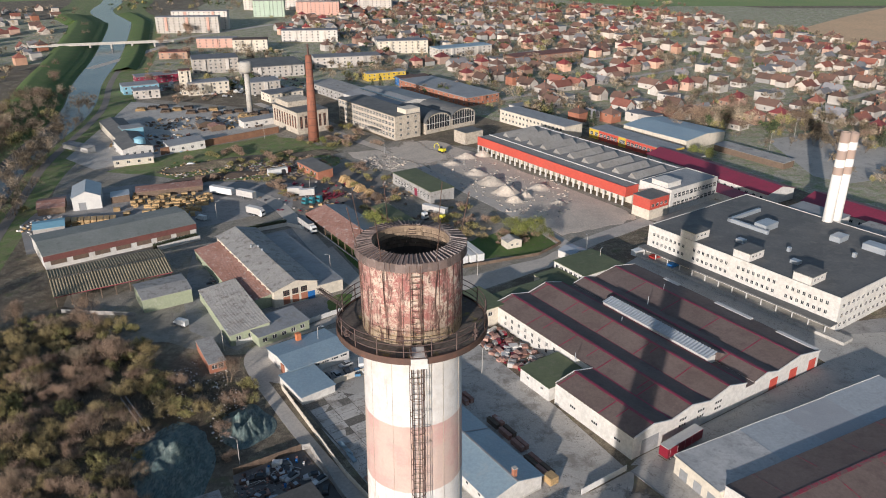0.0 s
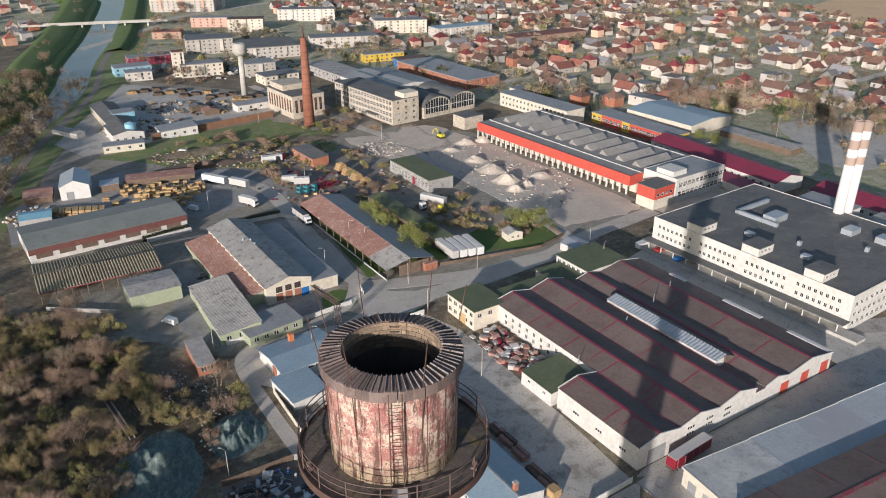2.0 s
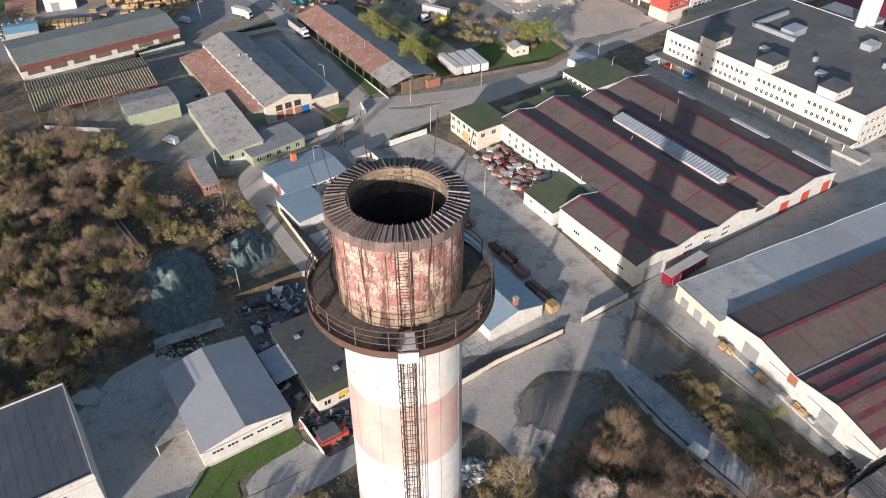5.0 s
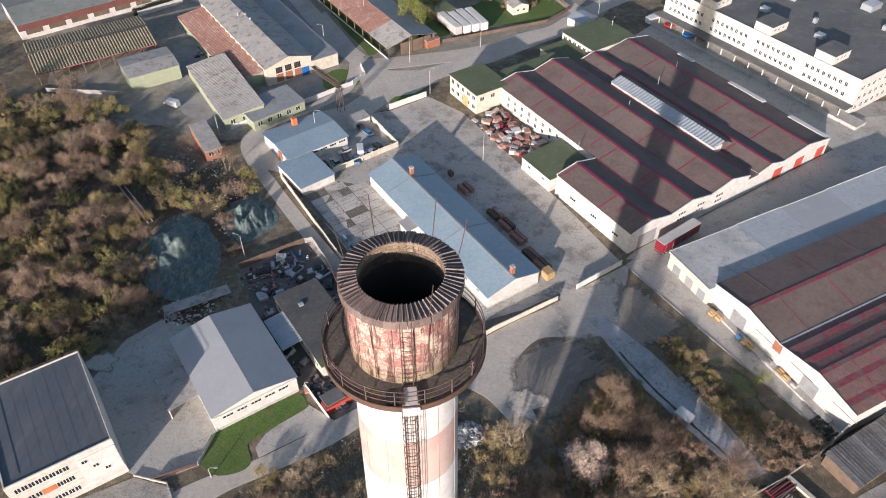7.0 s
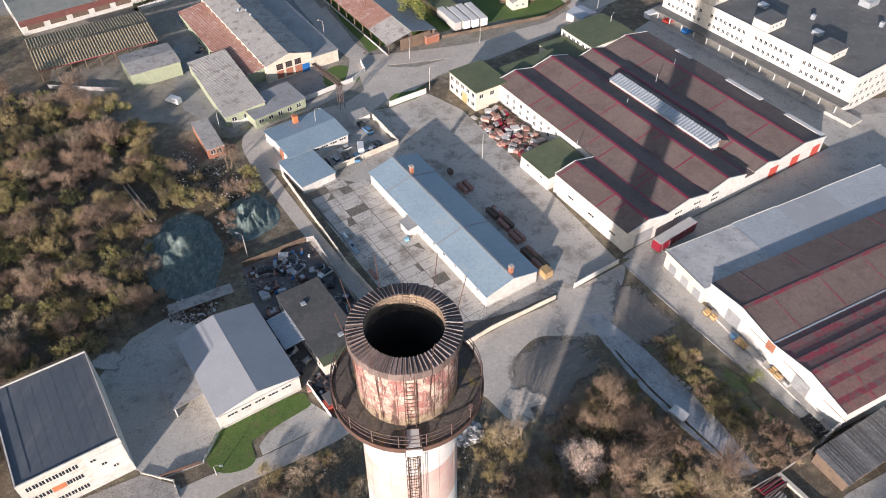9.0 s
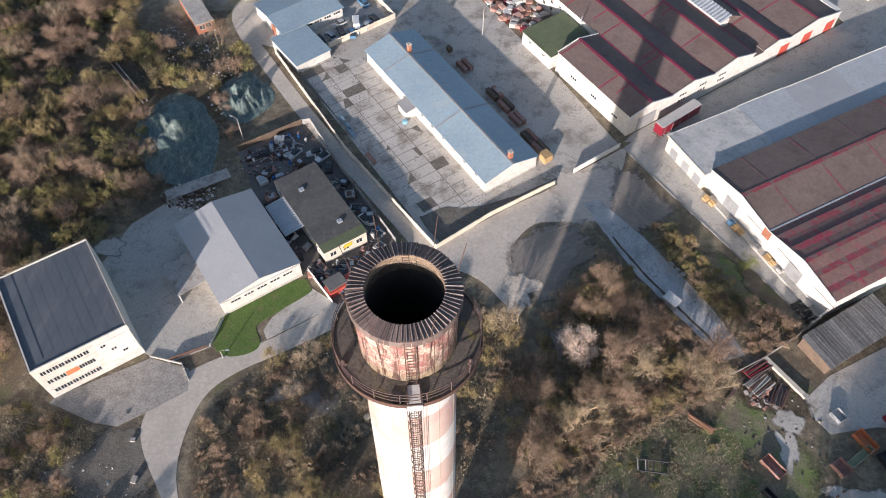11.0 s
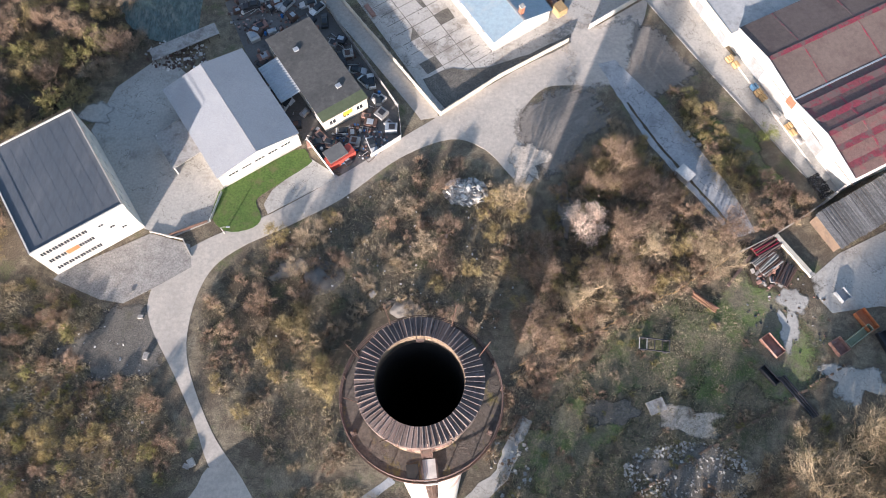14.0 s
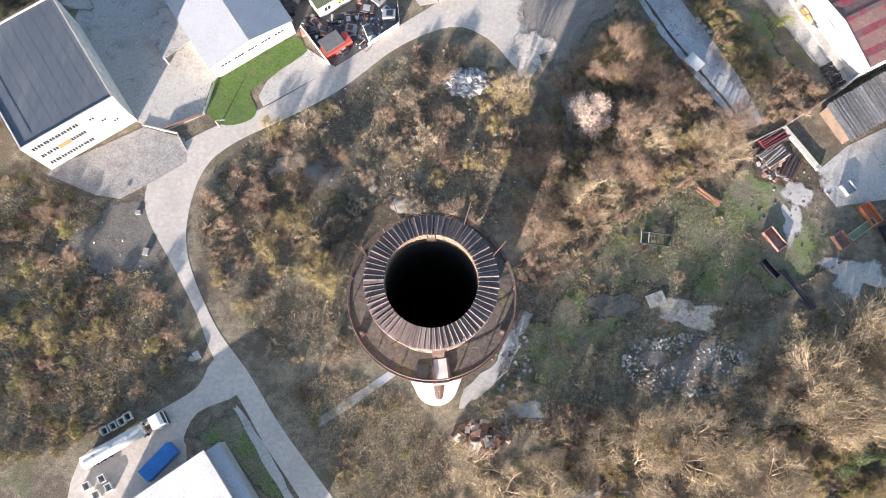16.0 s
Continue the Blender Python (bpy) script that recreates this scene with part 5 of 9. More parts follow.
for yy in (10.5, 33, 55.5):
    hutb = part("roof_hut", boxed(0.6, yy, 12.05, 9, yy + 6.4, 15), "white", wo, "white roof hut with dark top")
    part("roof", boxed(0.3, yy - 0.3, 15, 9.3, yy + 6.7, 15.2), "dark_roof", hutb)
    for i in range(3):
        place("window", W_SMALL, hutb, "f", 2.5 + i * 2, 13.2, 9, 6.4).location.y = yy
for xx, yy, ww, ll, hh in ((28, 60, 20, 1.2, 1.4), (28, 44, 1.2, 17, 1.4), (30, 46, 8, 5, 2.4), (42, 24, 6, 4, 2), (20, 30, 1.2, 1.2, 1.6), (34, 14, 1.2, 1.2, 1.6), (44, 9, 5, 8, 2.2), (12, 22, 2.4, 3, 1.2), (13, 44, 2.4, 3, 1.2)):
    part("roof_duct", boxed(xx, yy, 12.06, xx + ww, yy + ll, 12.06 + hh), "zinc", wo, "grey ventilation ducting on the roof")


def tall_stack(name, x, y, h, r0, r1, mat, label, z0=0.0, bands=0):
    e = thing(name, x, y, 0, 0, label, "chimney")
    bm = bmesh.new()
    lathe(bm, [(r0, z0), (r1, h), (r1 - 0.35, h), (r1 - 0.35, h - 4), (0.05, h - 4), (0.05, z0)], 24)
    part("shaft", bm, mat, e, "", True)
    return e


def band_paint(name, edges, a, b):
    m = surf(name, a, tuple(v * 0.92 for v in a), None, 0.4, 2.0, 0.85, 0.1)
    nt = m.node_tree
    bs = nt.nodes["Principled BSDF"]
    old = bs.inputs["Base Color"].links[0].from_socket
    z = nt.nodes.new("ShaderNodeSeparateXYZ")
    nt.links.new(nt.nodes.new("ShaderNodeNewGeometry").outputs["Position"], z.inputs[0])
    for lo, hi in edges:
        f1, f2 = ramp(nt, z.outputs[2], lo, lo + 0.1), ramp(nt, z.outputs[2], hi + 0.1, hi)
        mul = nt.nodes.new("ShaderNodeMath")
        mul.operation = "MULTIPLY"
        nt.links.new(f1, mul.inputs[0])
        nt.links.new(f2, mul.inputs[1])
        old = mix(nt, mul.outputs[0], old, b)
    nt.links.new(old, bs.inputs["Base Color"])
    return m


M["stack_paint"] = band_paint("banded_stack_paint", [(43.5, 47.6), (37, 40.5), (31, 34)], (0.78, 0.75, 0.70), (0.36, 0.27, 0.22))
for dx, dy in ((-1.9, -0.6), (2.0, 0.7)):
    tall_stack("chimney", 154.3 + dx, 237 + dy, 47.5 - (0.5 if dx > 0 else 0), 2.05, 1.75, "stack_paint", "slim white and brown banded metal chimney")
building("boiler_house", 146, 231, 35, 24, 20, 11, "flat", 0, "white", "grey_roof", "white boiler house with pale roof below the twin stacks", 0.3)
building("annex", 158, 196, 35, 40, 30, 9, "flat", 0, "white", "pale_sheet", "low white annex with pale flat roof", 0.3)

# ---- the middle distance ----
M["old_sheet"] = surf("dull_grey_sheet", (0.29, 0.28, 0.262), (0.235, 0.225, 0.21), (0.16, 0.145, 0.13), 0.15, 1.2, 0.85, 0.15, stains=(0.55, 0.75), grain=0.3)
# red-fronted hall under demolition
rh = thing("factory_hall", 85.4, 286.2, 0, 35.5, "long hall with bright red fascia over white columns", "factory hall")
part("roof", boxed(-0.3, -0.3, 8.4, 44, 108.3, 8.8), "old_sheet", rh)
part("fascia", boxed(-0.5, -0.5, 4.6, -0.05, 108, 9.2), "red", rh, "bright red metal fascia")
part("fascia", boxed(-0.05, -0.5, 4.6, 8, -0.1, 9.2), "red", rh)
part("wall", boxed(5, 0, 0, 44, 108, 8.4), "cream", rh)
part("floor_slab", boxed(0, 0, 4.2, 5, 108, 4.6), "concrete", rh)
for i in range(28):
    part("column", boxed(0, 1 + i * 3.95, 0, 0.6, 1.7 + i * 3.95, 4.2), "white", rh)
for i in range(10):
    for x0, x1 in ((13, 35),):
        bm = bmesh.new()
        y0 = 5 + i * 10.2
        v = [(x0, y0, 8.8), (x1, y0, 8.8), (x1, y0 + 5.4, 8.8), (x0, y0 + 5.4, 8.8), (x0, y0 + 3.6, 11.2), (x1, y0 + 3.6, 11.2)]
        q = [bm.verts.new(p) for p in v]
        for f in ((0, 1, 5, 4), (3, 4, 5, 2), (0, 4, 3), (1, 2, 5), (0, 3, 2, 1)):
            bm.faces.new([q[k] for k in f])
        bmesh.ops.recalc_face_normals(bm, faces=bm.faces)
        part("rooflight", bm, "old_sheet", rh, "sawtooth rooflight of dull sheet")
strip_part(rh, "roof_edge", "white_trim", (8, 0, 8.85), (8, 108, 8.85), 0.6, 0.3)
strip_part(rh, "roof_edge", "white_trim", (43.6, 0, 8.85), (43.6, 108, 8.85), 0.6, 0.3)
rb = building("annex", 92, 268.5, 35.5, 12.5, 9.5, 9.3, "flat", 0, "red", "dark_roof", "red cladded entrance block", 0.15)
row(W_MID, rb, "f", 2, 10.5, 4, 5.6, 12.5, 9.5)
part("base", boxed(-0.06, -0.06, 0, 12.56, 9.5, 4.4), "cream", rb)
wb = building("office_building", 103.2, 276.6, 35.5, 33, 18, 10.6, "flat", 0, "white", "grey_roof", "white two-storey office with long window bands", parapet=0.3)
for z in (2.6, 6.6):
    row(W_FACT, wb, "f", 3, 31, 11, z, 33, 18)
part("roof_hut", boxed(1, 3, 10.6, 10, 12, 13), "white", wb)
# brown-red roofed rows
for x, y, rz, w, ln in ((150, 286, 30, 19, 76), (170, 268, 33, 19, 0)):
    if ln:
        e = building("workshop_row", x, y, rz, w, ln, 5.5, "gable", 2.4, "white", "magenta", "long white workshop with dark red sheet roof", 0.5)
        row(W_MID, e, "l", 3, ln - 3, 18, 2.6, w, ln)
e = building("workshop_row", 196, 226, 33, 19, 62, 5.5, "gable", 2.4, "white", "magenta", "long white workshop with dark red sheet roof", 0.5)
row(W_MID, e, "l", 3, 59, 15, 2.6, 19, 62)
building("workshop", 138, 283, 30, 9, 70, 3.4, "shed", 0.6, "white", "magenta", "narrow lean-to with dark red sheet roof", 0.3)
building("stand", 181, 341, 33, 9, 44, 3.4, "shed", 0.5, "old_wood", "pale_sheet", "open stand with pale sheet roof by the sports ground", 0.5)
ribbon("pavement", [(192, 330), (205, 318), (262, 340), (252, 425), (196, 400)], 0.06, "concrete", "pale sports ground surface", category="pavement")
building("warehouse", 140.3, 376, 36, 36, 46, 6, "gable", 1.6, "cream", "blue_roof", "cream warehouse with low blue-grey roof", 0.4)
yb = building("office_building", 75, 399.5, 37, 15, 58, 8, "flat", 0, "cream", "grey_roof", "pale yellow two-storey office with grey roof", 0.3)
for z in (1.6, 5.0):
    row(W_MID, yb, "l", 3, 55, 17, z, 15, 58)
for y0, y1, m in ((0, 8, "yellow"), (8, 30, "red"), (30, 36, "yellow"), (36, 52, "red"), (52, 60, "yellow")):
    e = building("store_building", *(Matrix.Rotation(radians(33), 2) @ Vector((0, y0)) + Vector((124, 357))), 33, 14, y1 - y0, 5.6, "flat", 0, m, "grey_roof", "low brightly painted workshop bay", 0.15)
    row(W_FACT, e, "l", 2, max(y1 - y0 - 2, 2), max(1, int((y1 - y0) / 3)), 2, 14, y1 - y0)
building("store_building", 132, 345, 33, 14, 14, 4.4, "flat", 0, "white", "dark_roof", "low white store with dark roof", 0.2)
# old concrete factory
fc = building("factory_building", -25.2, 398.5, 38, 18.5, 64, 14.5, "flat", 0, "old_cream", "dark_roof", "four-storey cream concrete factory with grid windows", 0.4)
for k in range(4):
    row(W_FACT, fc, "l", 2.5, 61.5, 19, 1.4 + k * 3.4, 18.5, 64)
for k in range(4):
    row(W_MID, fc, "f", 4, 15, 3, 2.0 + k * 3.4, 18.5, 64)
part("stair_tower", boxed(8, 0.2, 14.7, 18.4, 9, 17.5), "cream", fc)
part("canopy", boxed(-3.2, 14, 3.6, 0, 26, 3.9), "dark_roof", fc)
for k in range(2):
    o = Matrix.Rotation(radians(40), 2) @ Vector((2 + k * 20.5, 0)) + Vector((-9, 411.5))
    e = building("arched_hall", o.x, o.y, 40, 20, 34, 6.5, "barrel", 5.5, "old_cream", "dark_roof", "arched hall with big glazed front", 0.4)
    for i in range(9):
        x = 2 + i * 2
        hgt = 6.5 + 5.2 * math.sqrt(max(0.02, 1 - ((x - 10) / 10) ** 2)) - 0.6
        bm = boxed(x - 0.8, -0.1, 2.6, x + 0.8, 0.0, hgt)
        part("window", bm, "glass", e)
        part("mullion", boxed(x + 0.82, -0.16, 2.6, x + 1.0, 0.0, hgt), "white_trim", e)
    part("lintel", boxed(0.5, -0.2, 5.8, 19.5, 0, 6.1), "white_trim", e)
e = building("glass_roof_hall", -32, 446, 38, 42, 56, 9, "gable", 3, "white", "grey_roof", "long hall with glazed roof strips", 0.3)
for i in range(22):
    part("roof_pane", boxed(12.5, 2 + i * 2.4, 11.1, 17.5, 3.9 + i * 2.4, 11.3), "glass", e)
building("entrance_block", 16, 389, 36, 13, 11, 7, "flat", 0, "old_cream", "dark_roof", "half-demolished cream corner block", 0.1)
ph = building("power_house", -85, 412, 37, 21, 34, 13.5, "flat", 0, "old_cream", "dark_roof", "old power house with tall narrow windows", 0.3)
tall = window_mesh(1.7, 7.5, 2, 5, "brick")
row(tall, ph, "f", 2.5, 18.5, 6, 3.5, 21, 34)
row(tall, ph, "l", 3, 31, 9, 3.5, 21, 34)
part("upper_block", boxed(2, 16, 13.7, 19, 33, 17), "old_cream", ph)
M["stack_brick"] = surf("old_red_brickwork", (0.30, 0.12, 0.075), (0.24, 0.095, 0.06), (0.15, 0.07, 0.05), 0.25, 2.0, 0.9, 0.25)
st = tall_stack("chimney", -73.5, 398.5, 50, 3.3, 1.75, "stack_brick", "tall old round chimney of red brick")
part("flue_pipe", tubed([(0, 0, 46), (0, 0, 56)], 0.55, 8), "steel", st, "thin steel flue on top")
for k in range(12):
    rr = 3.3 + (1.75 - 3.3) * (k * 4 + 2) / 50 + 0.04
    bm = bmesh.new()
    lathe(bm, [(rr - 0.1, k * 4 + 2), (rr + 0.02, k * 4 + 2), (rr + 0.02, k * 4 + 2.2), (rr - 0.1, k * 4 + 2.2)], 20)
    part("band", bm, "steel", st)
wt = thing("water_tower", -127, 467, 0, 0, "concrete water tower with a round tank", "water tower")
bm = bmesh.new()
lathe(bm, [(2.0, 0), (1.7, 28), (0.05, 28), (0.05, 0)], 20)
part("column", bm, "concrete", wt, "", True)
bm = bmesh.new()
lathe(bm, [(1.7, 27), (4.4, 29), (4.4, 34), (3.6, 35), (0.05, 35.3), (0.05, 27)], 24)
part("tank", bm, "concrete", wt, "", True)
# ruin, sheds, workshops
ruin = building("ruined_building", -3, 289.5, 33, 13, 35, 5.6, "flat", 0, "pale_sheet", "green_roof", "derelict grey concrete shell with overgrown roof", 0.2)
row(W_TALL, ruin, "l", 2.5, 32, 11, 1.6, 13, 35)
place("door", shutter_mesh(2.6, 3.6, "magenta"), ruin, "l", 13, 0.1, 13, 35)
gb = building("store_building", -60, 324.5, 36, 8.5, 23, 4.2, "shed", 0.6, "brick", "dark_roof", "long brick shed with dark grey roof", 0.4)
row(W_MID, gb, "l", 3, 20, 5, 1.8, 8.5, 23)
# long open storage shed with rusty roof
ps = thing("storage_shed", -16.2, 204.5, 0, 33, "long open timber shed with rusty and grey sheet roof", "shed")
for y0, y1, m in ((-0.4, 13, "pale_sheet"), (13, 42, "rust"), (42, 74, "rust")):
    bm = bmesh.new()
    ridged(bm, ((-0.6, y0, 4.0), (-0.6, y1, 4.0)), ((9, y0, 6.4), (9, y1, 6.4)), 0.8, 0.1)
    part("roof", bm, m, ps, "corrugated sheet roof slope")
bm = bmesh.new()
sheet(bm, ((19, -0.4, 4.2), (19, 74, 4.2)), ((9, -0.4, 6.4), (9, 74, 6.4)), None)
part("roof", bm, "grey_roof", ps, "plain grey sheet roof slope")
for i in range(13):
    for xx in (0, 9, 18.4):
        part("post", boxed(xx, i * 6.1, 0, xx + 0.3, i * 6.1 + 0.3, 4.0 if xx != 9 else 6.3), "old_wood", ps)
part("wall", boxed(18.1, 0, 0, 18.4, 74, 4.0), "old_wood", ps)
part("wall", boxed(0, 73.6, 0, 18.1, 74, 4.0), "old_wood", ps)
part("wall", boxed(5, 0.2, 0, 17, 0.5, 4.2), "old_wood", ps)
part("curb", boxed(-0.5, 0, 0, -0.2, 74, 0.5), "white_trim", ps)
building("storage_shed", 1, 229.5, 33, 7, 55, 3.6, "shed", 0.5, "old_wood", "green_roof", "low mossy shed behind the storage shed", 0.3)
building("shed", -3.2, 211.5, 33, 5, 4, 2.6, "flat", 0, "brick", "rust", "small brick shed under a tree", 0.2)
# workshop group with tall gable
gh = building("workshop", -54, 187, 33.5, 15.8, 58, 6.3, "gable", 2.2, "cream", "pale_sheet", "cream gabled workshop with patched grey roof", 0.4)
for i in range(3):
    place("window", W_BRICKY, gh, "f", 4.4 + i * 3.2, 3.6, 15.8, 58)
    part("brick_panel", boxed(3.2 + i * 3.2, -0.06, 0.5, 5.6 + i * 3.2, 0, 3.2), "brick", gh)
place("door", shutter_mesh(2.6, 2.8, "blue"), gh, "f", 13.4, 0.05, 15.8, 58)
for i in range(12):
    place("window", W_LOW, gh, "l", 3 + i * 4.6, 4.6, 15.8, 58)
    part("buttress", boxed(-0.35, 0.6 + i * 4.6, 0, 0, 1.1 + i * 4.6, 6), "cream", gh)
for yy in (30, 34, 36):
    part("vent", tubed([(6 + (yy % 4), yy, 7.5), (6 + (yy % 4), yy, 9.2)], 0.35, 10), "zinc", gh)
o = Matrix.Rotation(radians(33.5), 2) @ Vector((15.85, 0)) + Vector((-54, 187))
building("workshop", o.x, o.y, 33.5, 9.5, 52, 4.3, "shed", 0.0, "cream", "grey_roof", "lean-to workshop wing with blue-grey roof", 0.3)
o = Matrix.Rotation(radians(33.5), 2) @ Vector((-9.6, 2)) + Vector((-54, 187))
building("workshop", o.x, o.y, 33.5, 9.5, 54, 3.6, "shed", 1.2, "lime_wall", "rust", "lean-to with rusty corrugated roof", 0.3, corr=0.9)
lw = building("workshop", -62.4, 162.4, 31, 12.5, 36, 3.8, "shed", 1.2, "lime_wall", "pale_sheet", "faded green workshop with pale patched roof", 0.3, corr=0.8)
row(W_MID, lw, "f", 2.5, 10, 3, 1.6, 12.5, 36)
lw2 = building("workshop", -53.6, 161.8, 40, 17.5, 10.5, 3.5, "shedx", 0.6, "lime_wall", "grey_roof", "low faded green wing with grey sheet roof", 0.3)
row(W_MID, lw2, "f", 2, 15, 5, 1.3, 17.5, 10.5)
gs = building("shed", -96.6, 183.8, 32, 16, 14, 4.8, "gablex", 0.7, "lime_wall", "pale_sheet", "pale green shed with stained sheet roof", 0.25)
# corrugated open shed: eave sides along x
cs = thing("storage_shed", -127.5, 188, 0, 31, "open shed with mossy corrugated fibre-cement roof", "shed")
for p, q in ((((-0.4, -0.4, 4.0), (38.8, -0.4, 4.0)), ((-0.4, 11, 5.6), (38.8, 11, 5.6))), (((-0.4, 21, 5.2), (38.8, 21, 5.2)), ((-0.4, 11.2, 6.2), (38.8, 11.2, 6.2)))):
    bm = bmesh.new()
    ridged(bm, p, q, 0.95, 0.2)
    part("roof", bm, "fibre", cs)
for i in range(9):
    for yy in (0, 20.5):
        part("post", boxed(i * 4.7, yy, 0, i * 4.7 + 0.3, yy + 0.3, 4.0), "old_wood", cs)
part("wall", boxed(0, 10.9, 0, 38.3, 11.1, 5.5), "old_wood", cs)
part("beam", boxed(0, -0.1, 3.6, 38.3, 0.1, 3.9), "magenta", cs)
M["wine_sheet"] = surf("faded_wine_sheet", (0.16, 0.06, 0.05), (0.13, 0.05, 0.045), (0.20, 0.10, 0.085), 0.2, 1.5, 0.8, 0.1)
M["green_grey"] = surf("grey_green_felt", (0.20, 0.215, 0.195), (0.25, 0.26, 0.24), (0.15, 0.155, 0.14), 0.1, 1.2, 0.85, 0.12)
lh = building("store_building", -145.4, 217.6, 35.7, 57, 25, 5.6, "gablex", 1.5, "white", "green_grey", "long white store with grey-green roof and brown fascia", 0.3)
part("fascia", boxed(-0.2, -0.32, 3.3, 57.2, -0.02, 5.5), "wine_sheet", lh, "brown sheet fascia")
for i in range(7):
    part("opening", boxed(2 + i * 7.8, -0.1, 1.5, 7.6 + i * 7.8, -0.02, 3.2), "old_wood", lh)
bh = building("hut", -64.6, 147.2, 30, 4.8, 15.5, 3.0, "flat", 0, "brick", "rubble", "ruined brick hut with littered flat roof", 0.15)
row(W_MID, bh, "f", 1.5, 3.3, 2, 1.2, 4.8, 15.5)
wsd = building("barn", -163, 280, 22, 12, 19, 6, "gable", 2.6, "white_trim", "zinc", "tall white sheet-metal barn with gabled roof", 0.25)
place("door", shutter_mesh(3, 3.4, "grey_roof"), wsd, "f", 4, 0.05, 12, 19)
building("shed", -176, 274, 22, 11, 14, 3.2, "gablex", 1.4, "old_wood", "rust", "low brown barn with rusty roof", 0.4)
building("canopy_building", -150, 290, 22, 8, 8, 3.0, "shed", 0.5, "old_wood", "zinc", "pale shelter roof over timber", 0.2)
building("canopy_building", -141, 297, 20, 30, 7, 3.0, "shedx", 0.6, "old_wood", "rust", "long brown shelter over sawn timber", 0.3)
building("shed", -166, 250, 25, 12, 10, 3, "gablex", 0.8, "pale_sheet", "cyan", "light blue roofed shed among pallets", 0.2)
# sawmill group
for a in ((-172, 362, 33, 16, 24, 5, "gable", 1.6, "white", "dark_roof"), (-178, 375, 33, 14, 62, 5, "gable", 1.5, "cream", "dark_roof"), (-171, 346, 25, 20, 8, 3.6, "flat", 0, "cream", "grey_roof"), (-150, 372, 33, 20, 14, 4, "shed", 0.8, "white", "grey_roof"), (-196, 372, 60, 5, 22, 2.8, "shed", 0.4, "white", "pale_sheet"), (-186, 398, 33, 12, 10, 7, "flat", 0, "cyan", "grey_roof"), (-122, 428, 37, 24, 8, 4, "shedx", 0.6, "white", "grey_roof"), (-140, 420, 33, 9, 8, 3, "gable", 1, "old_wood", "rust"), (-150, 428, 33, 9, 8, 3, "gable", 1, "old_wood", "dark_roof")):
    e = building("sawmill_building", *a, "sawmill building with low pitched roof", 0.3)
    if a[3] >= 14:
        row(W_MID, e, "f", 2, a[3] - 2, 4, 1.4, a[3], a[4])
bm = bmesh.new()
lathe(bm, [(0.05, 0), (3, 0), (3, 9), (0.05, 10)], 20)
tagged(part("silo", bm, "cyan"), "light blue steel silo", "silo").matrix_basis = pose(-166, 372, 0)
# hut by the road
hb = building("hut", 28, 236.5, 25, 6.5, 5, 3, "gable", 1.2, "cream", "pale_sheet", "small cream hut with pitched roof", 0.3)
row(W_SMALL, hb, "f", 2, 4.5, 2, 1.2, 6.5, 5)
# depot by the lane
dp = building("depot", -42, -42.5, 34.5, 20, 24, 5, "flat", 0, "white", "white_trim", "white depot with pale flat roof and side skylights", 0.2)
for i in range(9):
    part("skylight", boxed(20.6, 1 + i * 2.5, 3.9, 22.2, 3.2 + i * 2.5, 4.1), "zinc", dp)
part("lean_to", boxed(20, 0, 0, 22.6, 24, 3.9), "zinc", dp, "pale grey lean-to roof")
# a neighbour's shed
nb = thing("shed", 73.6, 51.4, 0, 30, "low shed with a roof of weathered grey planks", "shed")
part("wall", boxed(0.3, -7.6, 0, 19.7, -0.3, 3.0), "old_wood", nb)
M["grey_plank"] = surf("weathered_grey_planks", (0.17, 0.165, 0.16), (0.13, 0.125, 0.12), (0.24, 0.23, 0.215), 0.5, 3.0, 0.85, 0.3, vary=0.3, grain=0.6)
plank = bpy.data.meshes.new("plank")
bm = boxed(0.0, -0.12, 0.0, 0.36, 7.95, 0.06)
bm.to_mesh(plank)
bm.free()
plank.materials.append(M["grey_plank"])
prnd = random.Random(4)
for k in range(54):
    ob = new("plank", plank)
    ob.parent, ob.matrix_basis = nb, pose(k * 0.372, -7.9 + prnd.uniform(-0.12, 0.12), 3.04 + 0.02 * (k % 2), 3.2 + prnd.uniform(-0.4, 0.4), 0, prnd.uniform(-0.7, 0.7))


# ---- the town ----
M["tile_red"] = surf("red_roof_tiles", (0.27, 0.11, 0.08), (0.22, 0.09, 0.065), None, 0.3, 3.0, 0.8, 0.1, vary=0.35, isle=True)
M["tile_brown"] = surf("brown_roof_tiles", (0.19, 0.115, 0.085), (0.15, 0.095, 0.075), None, 0.3, 3.0, 0.8, 0.1, vary=0.4, isle=True)
M["tile_grey"] = surf("grey_roof_sheets", (0.24, 0.24, 0.245), (0.20, 0.20, 0.205), None, 0.3, 3.0, 0.7, 0.1, vary=0.4, isle=True)
M["tile_crimson"] = surf("crimson_roof_sheets", (0.22, 0.05, 0.05), (0.18, 0.045, 0.045), None, 0.3, 3.0, 0.7, 0.1, vary=0.35, isle=True)
M["house_pink"] = surf("salmon_house_render", (0.60, 0.40, 0.30), (0.54, 0.36, 0.27), None, 0.2, 2.0, 0.9, 0.05, vary=0.25, isle=True)
M["house_white"] = surf("pale_house_render", (0.56, 0.52, 0.46), (0.49, 0.44, 0.38), None, 0.2, 2.0, 0.9, 0.05, vary=0.25, isle=True)
M["house_warm"] = surf("warm_house_render", (0.42, 0.27, 0.19), (0.37, 0.235, 0.165), None, 0.2, 2.0, 0.9, 0.05, vary=0.3, isle=True)
